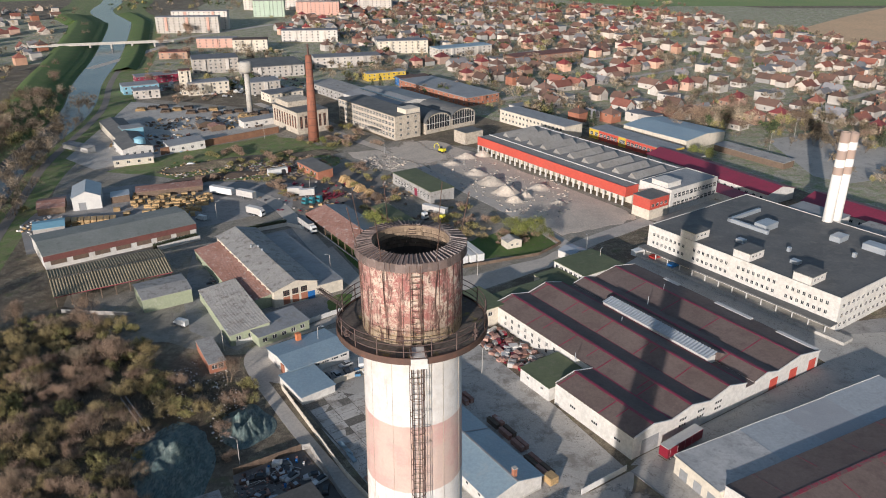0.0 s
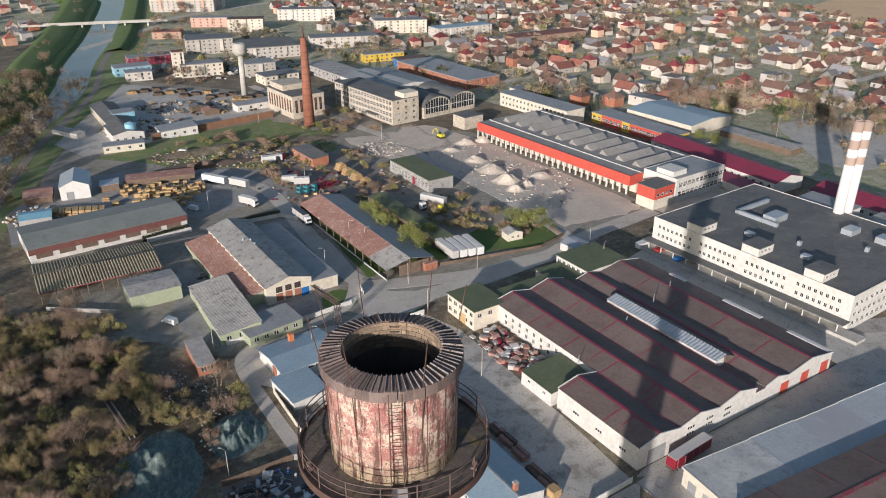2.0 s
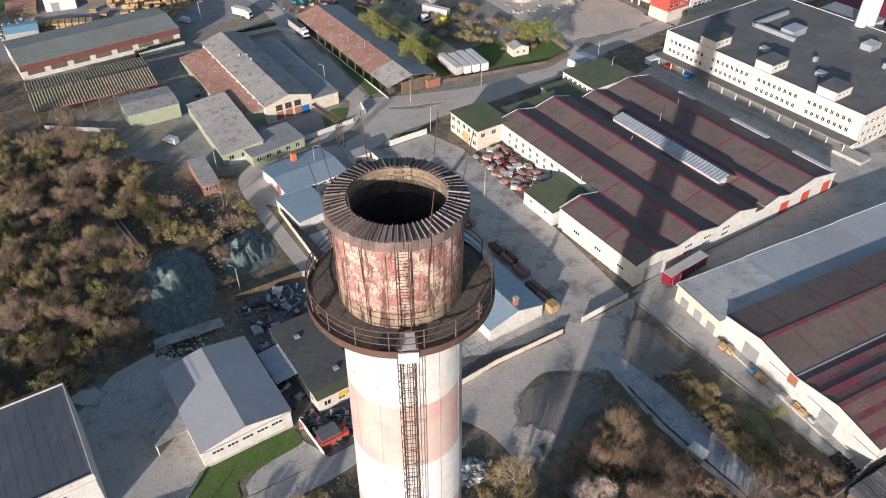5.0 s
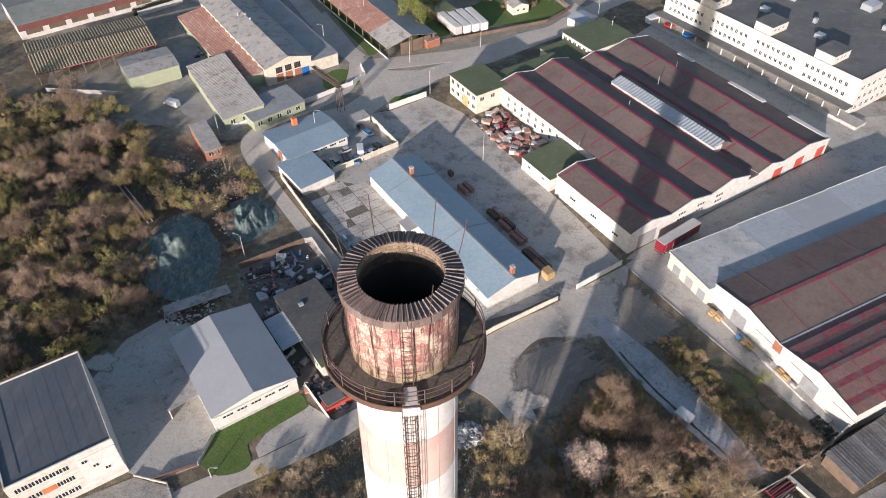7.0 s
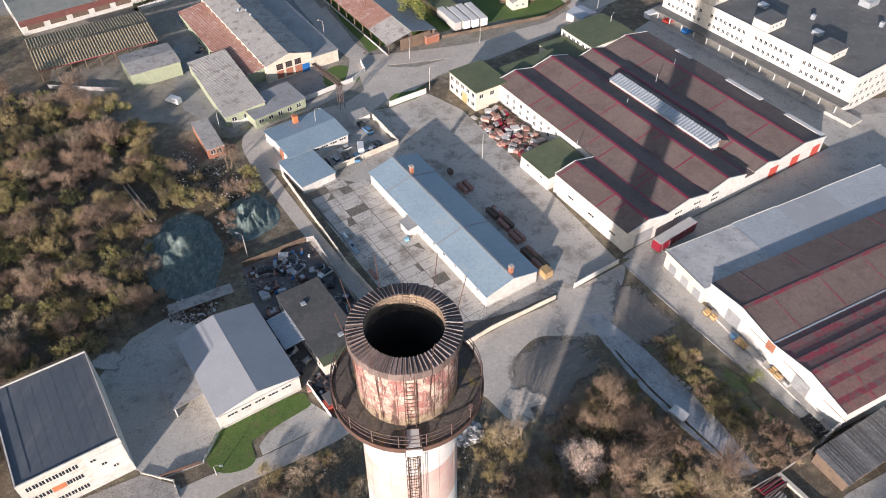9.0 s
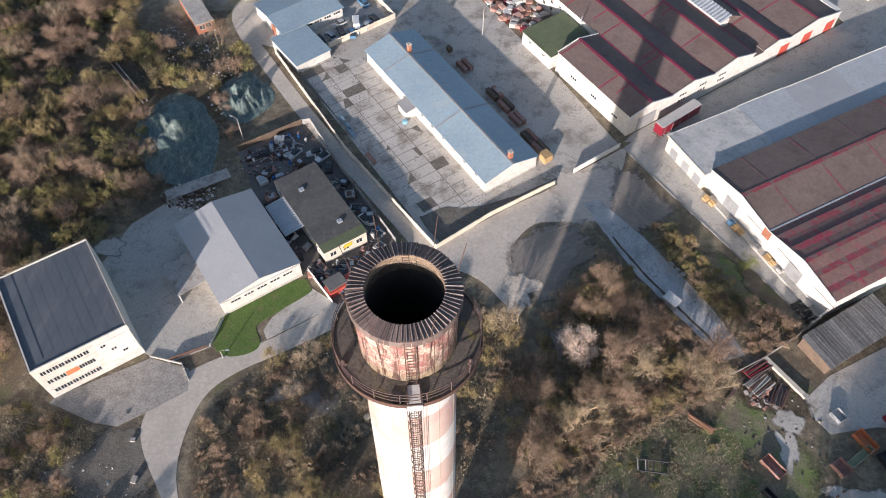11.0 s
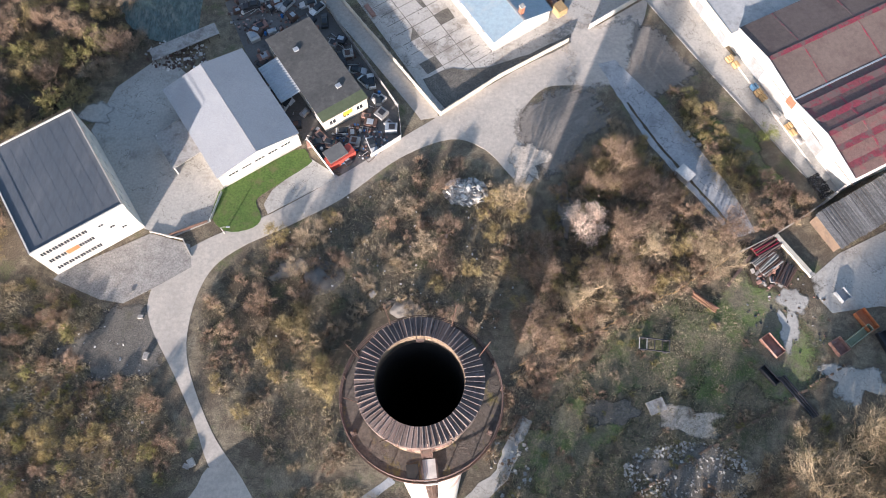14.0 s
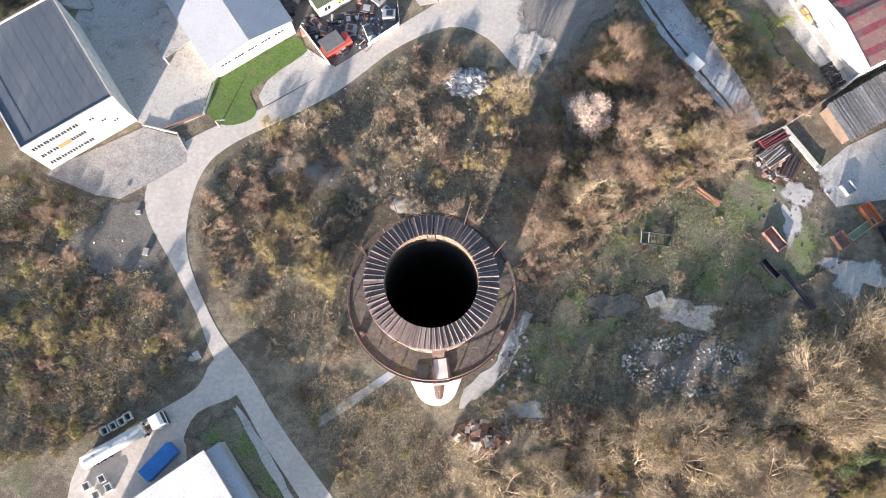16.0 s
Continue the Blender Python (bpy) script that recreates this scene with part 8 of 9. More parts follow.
def shell(profile, w, inset=0.0):
    """A side profile of (y, z) with width, top edges drawn in."""
    bm = bmesh.new()
    zmax = max(z for y, z in profile)
    zmin = min(z for y, z in profile)
    a, b = [], []
    for y, z in profile:
        k = w / 2 - inset * (z - zmin) / max(zmax - zmin, 0.01)
        a.append(bm.verts.new((-k, y, z)))
        b.append(bm.verts.new((k, y, z)))
    bm.faces.new(a)
    bm.faces.new(b[::-1])
    for i in range(len(profile)):
        j = (i + 1) % len(profile)
        bm.faces.new((a[i], b[i], b[j], a[j]))
    bmesh.ops.recalc_face_normals(bm, faces=bm.faces)
    bmesh.ops.bevel(bm, geom=list(bm.edges), offset=0.05, segments=1, affect="EDGES")
    return bm


def car(x, y, rz, mat, label):
    e = thing("car", x, y, 0.1, rz, label, "car", "parked cars")
    part("body", shell([(-2.1, 0.25), (2.1, 0.25), (2.15, 0.6), (1.9, 0.82), (0.9, 0.95), (-1.9, 0.98), (-2.15, 0.7)], 1.75, 0.08), mat, e)
    part("cabin", shell([(-1.85, 0.95), (1.0, 0.92), (0.3, 1.42), (-1.3, 1.45)], 1.6, 0.18), "glass", e)
    part("roof", boxed(-0.62, -1.25, 1.43, 0.62, 0.25, 1.5), mat, e)
    for wx in (-0.8, 0.8):
        for wy in (-1.3, 1.3):
            wheel(e, wx, wy, 0.31, 0.2)
    for wx in (-0.6, 0.6):
        part("headlight", boxed(wx - 0.18, 2.08, 0.55, wx + 0.18, 2.17, 0.72), "white_trim", e)
    return e


def van(x, y, rz, mat, label):
    e = thing("van", x, y, 0.06, rz, label, "van")
    part("body", shell([(-2.7, 0.35), (2.6, 0.35), (2.7, 0.9), (1.9, 1.2), (1.3, 2.15), (-2.65, 2.25)], 1.95, 0.12), mat, e)
    part("windscreen", boxed(-0.75, 1.35, 1.35, 0.75, 1.75, 1.95), "glass", e)
    for wx in (-0.88, 0.88):
        for wy in (-1.7, 1.7):
            wheel(e, wx, wy, 0.34, 0.22)
    return e


def trailer(x, y, rz, ln, side, top, label, name="semi_trailer"):
    e = thing(name, x, y, 0, rz, label, "trailer", "parked trailers")
    part("body", boxed(-1.27, 0, 1.1, 1.27, ln, 3.85), side, e)
    part("roof", boxed(-1.29, -0.02, 3.85, 1.29, ln + 0.02, 3.98), top, e)
    part("chassis", boxed(-0.5, 0.3, 0.75, 0.5, ln - 0.3, 1.1), "steel", e)
    part("bumper", boxed(-1.2, -0.06, 0.55, 1.2, 0.06, 0.72), "steel", e)
    for k in range(int(ln / 2.8)):
        for s in (-1, 1):
            part("side_rib", boxed(s * 1.27 - 0.025, 0.9 + k * 2.8, 1.15, s * 1.27 + 0.025, 0.98 + k * 2.8, 3.8), top, e)
    for wy in (1.6, 2.9, 4.2):
        for wx in (-0.98, 0.98):
            wheel(e, wx, wy, 0.5, 0.4)
    return e


def tractor_unit(x, y, rz, mat, label):
    e = thing("truck", x, y, 0, rz, label, "truck", "parked trucks")
    part("cab", shell([(0, 0.6), (2.1, 0.6), (2.25, 1.4), (2.1, 2.7), (1.6, 3.5), (0, 3.4)], 2.45, 0.15), mat, e)
    part("windscreen", boxed(-1.0, 1.9, 1.9, 1.0, 2.24, 2.75), "glass", e)
    part("chassis", boxed(-0.45, -3.6, 0.7, 0.45, 0.2, 1.0), "steel", e)
    part("bumper", boxed(-1.2, 2.1, 0.4, 1.2, 2.35, 0.95), "car_dark", e)
    for wx in (-1.0, 1.0):
        for wy in (1.2, -2.2):
            wheel(e, wx, wy, 0.5, 0.35)
    return e


A = math.degrees(math.atan2(118.6 - 110.0, 65.6 - 54.0)) - 90
trailer(54.9, 109.1, A, 13.6, "wine", "trailer_grey", "wine red semi-trailer with grey top by the hall")
for k in range(4):
    trailer(17.0 - k * 3.1, 223.2 - k * 1.1, 26 + 1.2 * k, 13.2, "car_white" if k < 3 else "trailer_grey", "white_trim", "parked white box trailer by the storage shed")
# tanker at the depot
tk = thing("tank_trailer", -60.3, -13.4, 0, math.degrees(math.atan2(7.6, 13.0)) - 90, "long cream silo trailer with white tractor", "trailer")
bm = bmesh.new()
bmesh.ops.create_cone(bm, segments=18, radius1=1.15, radius2=1.2, depth=11.2, cap_ends=True, matrix=pose(0, 5.7, 2.3, 90, 0, 0))
part("tank", bm, "white", tk, "", True)
part("walkway", boxed(-0.3, 0.6, 3.46, 0.3, 10.8, 3.52), "zinc", tk)
for k in range(3):
    bm = bmesh.new()
    lathe(bm, [(0.001, 3.4), (0.35, 3.4), (0.35, 3.62), (0.001, 3.66)], 12, False)
    for v in bm.verts:
        v.co.y += 2.2 + 3.2 * k
    part("hatch", bm, "zinc", tk)
part("chassis", boxed(-0.5, 0.2, 0.8, 0.5, 11.5, 1.2), "rail_rust", tk)
for wy in (1.2, 2.5, 3.8):
    for wx in (-1.0, 1.0):
        wheel(tk, wx, wy, 0.5, 0.4)
ux, uy = 13.0 / 15.06, 7.6 / 15.06
tractor_unit(-60.3 + ux * 13.0, -13.4 + uy * 13.0, math.degrees(math.atan2(7.6, 13.0)) - 90, "car_white", "white tractor unit of the silo trailer")
bc = thing("skip_container", -49.8, -15.6, 0, math.degrees(math.atan2(5.2, 4.8)) - 90, "blue covered skip container", "container")
part("body", boxed(-1.25, 0, 0.2, 1.25, 6.6, 2.4), "blue", bc)
part("cover", boxed(-1.3, -0.05, 2.4, 1.3, 6.65, 2.5), "blue", bc)
for k in range(6):
    part("rib", boxed(-1.32, 0.4 + k * 1.15, 0.3, 1.32, 0.5 + k * 1.15, 2.3), "blue", bc)
wc = thing("container", 48.9, 62.3, 0, -48, "small pale metal container on a concrete track", "container")
part("body", boxed(0, -1.1, 0.15, 3.2, 1.1, 2.0), "trailer_grey", wc)
part("roof", boxed(-0.08, -1.18, 2.0, 3.28, 1.18, 2.1), "white_trim", wc)
cols = ["car_dark", "car_silver", "car_dark", "car_blue", "car_white", "car_silver", "car_dark", "car_blue", "car_dark", "car_silver"]
for k, (x, y, r) in enumerate([(-31.0, 144.7, 30), (-28.2, 146.0, 35), (-25.3, 147.6, 20), (-22.4, 147.2, 10), (-20.8, 149.0, -15), (-18.4, 150.8, -20), (-16.6, 153.4, 35), (-20.2, 160.4, 40), (-22.6, 163.4, 35), (-26.2, 151.2, 125)]):
    car(x, y, r, cols[k], f"parked {cols[k][4:]} car in the walled yard")
van(-21.6, 151.6, 8, "car_white", "white van in the walled yard")
van(-82, 176, 62, "car_white", "white van by a green shed")
van(-102.7, 269.5, 60, "car_white", "white van in the timber yard")
van(-131, 347, 70, "car_white", "white van on rough ground")
A2 = math.degrees(math.atan2(249.5 - 265.5, -48.4 + 59.3)) - 90
trailer(-58.5, 264, A2, 11, "trailer_grey", "car_dark", "open grey tipping trailer on the road")
tractor_unit(-58.5 + 0.563 * 11.6, 264 - 0.826 * 11.6, A2, "car_white", "white tractor unit on the access road")
for x, y, r, s, l in ((-108, 305, -115, "car_white", 13), (-94, 299.5, -118, "trailer_grey", 10), (-84, 277, -120, "trailer_grey", 8), (-86, 329, -60, "car_white", 10), (-58, 300, 100, "trailer_grey", 7), (-64, 302, 100, "trailer_grey", 7), (-6, 279, -122, "trailer_grey", 12)):
    trailer(x, y, r, l, s, "white_trim", "trailer parked in the log yard")
for x, y, r, m in ((-78, 273.5, -120, "car_white"), (1.5, 267, -125, "truck_yellow"), (-6, 270, -140, "car_white"), (-60, 289, 150, "teal"), (-57, 290, 150, "teal"), (-54, 292, 150, "teal"), (-19, 262, -100, "truck_yellow"), (-78, 336, -60, "car_red"), (-80, 332, -60, "car_dark")):
    tractor_unit(x, y, r, m, "tractor unit parked in the truck yard")
for k in range(6):
    b = thing("log_trailer", -56 + k * 2.2, 296 + k * 1.1, 0, 150, "dark red timber bunk trailer", "trailer", "bunk trailers")
    part("frame", boxed(-1.2, 0, 0.9, 1.2, 7, 1.15), "wine", b)
    for yy in (0.6, 2.6, 4.6, 6.4):
        for xx in (-1.15, 1.1):
            part("stake", boxed(xx, yy, 1.15, xx + 0.1, yy + 0.12, 2.8), "wine", b)
    for wy in (1.5, 3.0):
        for wx in (-1, 1):
            wheel(b, wx, wy, 0.5, 0.35)
for x, y, m in ((78.5, 232, "car_white"), (84, 226.5, "car_red"), (89, 219, "blue")):
    b = thing("skip_container", x, y, 0, -55, "open skip container by the white factory", "container")
    part("body", boxed(-1.2, -2.6, 0, 1.2, 2.6, 1.9), m, b)
    part("rim", boxed(-1.3, -2.7, 1.9, 1.3, 2.7, 2.02), m, b)
dg = thing("excavator", 2.4, 374, 0, 40, "yellow excavator on the demolition site", "excavator")
part("track", boxed(-1.6, -2, 0, -0.9, 2, 0.9), "tyre", dg)
part("track", boxed(0.9, -2, 0, 1.6, 2, 0.9), "tyre", dg)
part("body", shell([(-2, 1), (1.6, 1), (1.6, 2.2), (-2, 2.6)], 2.8, 0.2), "truck_yellow", dg)
part("cab", shell([(0.2, 2.2), (1.6, 2.2), (1.4, 3.3), (0.2, 3.3)], 1.2, 0.1), "glass", dg)
part("boom", tubed([(0, 1.4, 1.8), (0, 4, 4.6), (0, 6.6, 3.2), (0, 6.9, 1.0)], 0.25, 6), "truck_yellow", dg)


# ---- heaps, timber, scrap ----
def mound(name, cx, cy, rx, ry, h, mat, label, seed, turn=0.0, cat="heap", n=20, rough=0.3):
    """A heap with an uneven surface and outline."""
    SEG = 36 if n < 30 else 84
    bm = bmesh.new()
    off = Vector((seed * 3.1, seed * 1.7, 0))
    rings = []
    for i in range(n + 1):
        f = i / n
        ring = []
        for k in range(SEG):
            a = 2 * math.pi * k / SEG
            edge = 1 + 0.22 * noise.noise(Vector((math.cos(a) * 1.3, math.sin(a) * 1.3, seed)))
            x, y = rx * f * edge * math.cos(a), ry * f * edge * math.sin(a)
            z = h * (0.5 + 0.5 * math.cos(math.pi * min(1, f))) * (1 + rough * noise.noise(Vector((x, y, 0)) * (3.2 / max(rx, ry)) + off)) + h * 0.16 * rough * noise.noise(Vector((x, y, 3)) * (11 / max(rx, ry)) + off) * (1 - f)
            if n > 30:
                z += 0.62 * math.sin(f * 3.1) * (noise.noise(Vector((x * 0.9, y * 0.25, seed))) + 0.6 * noise.noise(Vector((x * 1.9, y * 0.6, seed))))
            xx, yy = x * math.cos(turn) - y * math.sin(turn), x * math.sin(turn) + y * math.cos(turn)
            ring.append(bm.verts.new((xx, yy, max(z, 0.02) if f < 1 else -0.15)))
            if i == 0:
                break
        rings.append(ring)
    for a, b in zip(rings, rings[1:]):
        for k in range(SEG):
            if len(a) == 1:
                bm.faces.new((a[0], b[k], b[(k + 1) % SEG]))
            else:
                bm.faces.new((a[k], b[k], b[(k + 1) % SEG], a[(k + 1) % SEG]))
    ob = part(name, bm, mat, None, "", True)
    ob.matrix_basis = pose(cx, cy, 0)
    return tagged(ob, label, cat)


mound("sheeted_mound", -63, 109, 10.5, 16.5, 3.4, "tarp", "broad mound covered with dusty green sheeting", 3, 0.35, n=44, rough=1.1)
mound("sheeted_mound", -48.5, 122.5, 7, 9.5, 2.4, "tarp", "smaller mound under faded green sheeting", 4, 0.4, n=36, rough=1.1)
mound("rubble_heap", 6, 57.6, 4.6, 3.0, 1.3, "rubble", "heap of pale broken concrete rubble", 5, 0.2)
mound("rubble_heap", 7.8, -9.2, 5.2, 2.6, 1.4, "old_wood", "heap of brown timber and earth debris", 6, -0.3)
for k, (x, y, rx, ry, h) in enumerate([(27, 320, 9, 7, 3.2), (33, 304, 8, 6, 4.2), (36, 293, 5, 4, 3), (16, 364, 8, 5, 2.4), (25, 368, 6, 5, 2.8), (50, 312, 7, 6, 2), (20, 335, 7, 6, 2.4), (42, 300, 4, 4, 2.2), (56, 290, 5, 4, 1.2), (8, 352, 6, 5, 1.8)]):
    mound("rubble_heap", x, y, rx, ry, h, "sand", "pale heap of crushed rubble and sand", 10 + k)
mound("earth_bank", -118, 352, 34, 9, 2.4, "ground", "overgrown earth bank with weeds", 30, 0.55, rough=0.6)
mound("earth_bank", -112, 330, 30, 7, 1.6, "old_wood", "dark bark and wood waste heap", 31, 0.4, rough=0.7)
mound("earth_mound", -22.5, 39.5, 5, 3.5, 0.6, "dirt", "low grey earth mound among shrubs", 33)
mound("earth_mound", -6.5, 33, 3.5, 3, 0.7, "dirt", "low earth mound with dry twigs", 34)


def rubble_bits(name, cx, cy, rx, ry, n, smin, smax, mats, label, seed, zf=0.0):
    """Small broken pieces strewn over a patch, as one object."""
    rnd = random.Random(seed)
    bm = bmesh.new()
    for k in range(n):
        a, r = rnd.uniform(0, 6.283), math.sqrt(rnd.random())
        x, y, s = cx + rx * r * math.cos(a), cy + ry * r * math.sin(a), rnd.uniform(smin, smax)
        vs = box(bm, -s, -s * rnd.uniform(0.4, 1), -s * 0.4, s, s * rnd.uniform(0.4, 1), s * rnd.uniform(0.2, 0.6), rnd.randrange(len(mats)))
        m = pose(x, y, s * 0.3 + zf * (1 - r * r), rnd.uniform(-25, 25), rnd.uniform(-25, 25), rnd.uniform(0, 360))
        for v in vs:
            v.co = m @ v.co
    ob = part(name, bm, list(mats))
    return tagged(ob, label, "rubble", kind="stuff")


rubble_bits("rubble", 6, 57.6, 4.4, 3.0, 190, 0.12, 0.5, ("rubble", "white_trim", "concrete"), "broken concrete pieces on a heap", 1, 1.2)
rubble_bits("rubble", 45, 3.2, 12, 5.5, 700, 0.1, 0.3, ("rubble", "concrete", "concrete"), "scattered grey stones in rough grass", 2)
rubble_bits("rubble", 7.8, -9.2, 5, 2.5, 90, 0.25, 0.85, ("old_wood", "fence_brown", "sand", "rust"), "broken boards and bricks on a heap", 3, 1.2)
rubble_bits("debris", -68, 140, 10, 15, 380, 0.05, 0.24, ("white_trim", "pale_sheet", "old_wood", "concrete"), "pale litter strewn through the thicket", 4)
rubble_bits("debris", -56, 90, 7, 4, 240, 0.1, 0.4, ("white_trim", "steel", "old_wood", "pale_sheet"), "scrap and litter behind the hall", 5)
rubble_bits("debris", -54, 128, 4, 12, 160, 0.08, 0.3, ("white_trim", "old_wood"), "litter between the sheeted heaps", 6)
rubble_bits("debris", 67, 33, 8, 9, 110, 0.06, 0.25, ("rust", "old_wood", "old_wood", "car_dark", "pale_sheet"), "scattered scrap on a neighbouring lot", 7)
rubble_bits("debris", 13, 5, 4, 7, 70, 0.08, 0.35, ("concrete", "rubble", "old_wood"), "broken slabs at the chimney foot", 8)
rubble_bits("debris", 45, 300, 18, 34, 220, 0.2, 0.6, ("sand", "rubble", "sand"), "demolition rubble across the site", 9)
rubble_bits("debris", -30, 354, 14, 14, 200, 0.2, 0.7, ("sand", "rubble"), "rubble on old foundations", 10)
rubble_bits("debris", -105, 340, 40, 16, 500, 0.2, 0.7, ("old_wood", "timber", "concrete"), "wood waste and debris by the log yard", 11)
rubble_bits("litter", -10, 40, 26, 20, 160, 0.06, 0.2, ("white_trim", "pale_sheet"), "small pale litter among shrubs", 12)
rubble_bits("litter", -66, 15, 14, 16, 120, 0.06, 0.2, ("white_trim", "concrete"), "small pale litter in dry grass", 13)

rubble_bits("yard_goods", -163, 392, 28, 22, 230, 0.4, 1.3, ("timber", "old_wood", "pale_sheet", "white_trim", "rust", "blue_roof"), "pallets, boards and boxes in the sawmill yard", 31)
rubble_bits("yard_goods", -150, 440, 40, 18, 230, 0.4, 1.2, ("timber", "old_wood", "old_wood", "pale_sheet"), "sawn boards and offcuts on the yard", 32)
rubble_bits("yard_goods", -166, 262, 11, 12, 90, 0.3, 0.9, ("white_trim", "timber", "old_wood", "pale_sheet"), "bags and pallets beside the store", 33)
rubble_bits("yard_goods", -60, 300, 24, 22, 90, 0.3, 1.0, ("timber", "old_wood", "wine", "car_dark", "pale_sheet"), "bunks, boards and parts in the log yard", 38)
rubble_bits("yard_goods", -20, 300, 8, 40, 120, 0.2, 0.8, ("timber", "old_wood", "sand", "rubble"), "rubbish along the straight road", 39)
rubble_bits("yard_goods", -75, 215, 9, 18, 60, 0.3, 0.9, ("car_dark", "rust", "pale_sheet", "old_wood"), "parts and scrap between workshops", 34)
rubble_bits("yard_goods", -160, 560, 60, 40, 160, 0.6, 2.0, ("car_dark", "car_silver", "white_trim", "rust", "old_wood"), "vehicles and goods among factory blocks", 35)
rubble_bits("debris", -84, 350, 24, 9, 420, 0.2, 0.6, ("car_dark", "old_wood", "pale_sheet", "steel"), "dark burnt waste on the wasteland", 36)
rubble_bits("debris", 20, 330, 26, 34, 160, 0.2, 0.6, ("sand", "sand", "rubble"), "pale rubble lumps over the site", 37)

# old fence lines, low and broken
for name, pts, mat, lab in (("fence_line", [(13.7, 20.8), (18.5, 24.6), (23.9, 27.2), (30.2, 28.9), (37.8, 32.7), (45.5, 36.5), (56.8, 43.3)], "timber", "fallen pale pole fence through the scrub"), ("stone_line", [(33.3, -1.1), (41.1, 3.3), (48.6, 7.8), (57.2, 12.4), (64.8, 16.6), (75.9, 22.9)], "old_wood", "low tumbled brown wall in rough grass")):
    e = thing(name, 0, 0, 0, 0, lab, "fence")
    frnd = random.Random(len(pts[0]) + int(pts[0][0]))
    for (x0, y0), (x1, y1) in zip(pts, pts[1:]):
        d = Vector((x1 - x0, y1 - y0))
        u = 0.0
        while u < d.length:
            ln = frnd.uniform(0.8, 2.2)
            if frnd.random() < 0.8:
                ob = part("rail" if mat == "timber" else "stone", boxed(0, -0.09, 0, ln, 0.09, 0.2) if mat == "timber" else boxed(0, -0.2, 0, ln * 0.6, 0.2, 0.4), mat, e)
                ob.matrix_basis = pose(x0 + d.x * u / d.length + frnd.uniform(-0.2, 0.2), y0 + d.y * u / d.length + frnd.uniform(-0.2, 0.2), 0.05, 0, frnd.uniform(-3, 0), math.degrees(math.atan2(d.y, d.x)) + frnd.uniform(-12, 12))
            u += ln
# goods on the warehouse dock
for k, (x, y, m) in enumerate(((63.0, 89.0, "timber"), (64.2, 87.6, "timber"), (67.3, 82.0, "car_blue"), (68.0, 80.6, "timber"), (68.9, 79.4, "timber"), (71.3, 75.0, "trailer_grey"), (72.9, 72.4, "timber"), (73.7, 71.0, "timber"), (74.9, 69.0, "trailer_grey"))):
    e = thing("pallet_load", x, y, 0.06, -63.2, "loaded timber pallet by the warehouse dock" if m == "timber" else "boxed goods on a pallet by the warehouse", "pallet", "pallets")
    part("pallet", boxed(-0.7, -0.7, 0, 0.7, 0.7, 0.15), "old_wood", e)
    for j in range(3):
        part("box", boxed(-0.65, -0.65 + j * 0.44, 0.15, 0.65, -0.25 + j * 0.44, 0.85 + 0.2 * ((k + j) % 3)), m, e)
tyre_bm = bmesh.new()
lathe(tyre_bm, [(0.2, 0.02), (0.34, 0.0), (0.37, 0.06), (0.37, 0.18), (0.34, 0.24), (0.2, 0.22)], 14)
tyre_me = bpy.data.meshes.new("tyre")
tyre_bm.to_mesh(tyre_me)
tyre_bm.free()
tyre_me.materials.append(M["tyre"])
trnd2 = random.Random(6)
for k in range(46):
    i, j = k % 6, (k // 6) % 4
    p = Matrix.Rotation(radians(-63.2), 2) @ Vector((34.2 + i * 0.85 + trnd2.uniform(-0.2, 0.2), -4.2 + j * 0.85 + trnd2.uniform(-0.2, 0.2))) + Vector((63.6, 92.8))
    ob = tagged(new("tyre", tyre_me), "worn black truck tyre in a stack", "tyre", "tyres")
    ob.matrix_basis = pose(p.x, p.y, 0.06 + 0.25 * (k // 24), trnd2.uniform(-3, 3), trnd2.uniform(-3, 3), 0)

# the scrapyard: each wreck or machine a thing
rnd = random.Random(3)


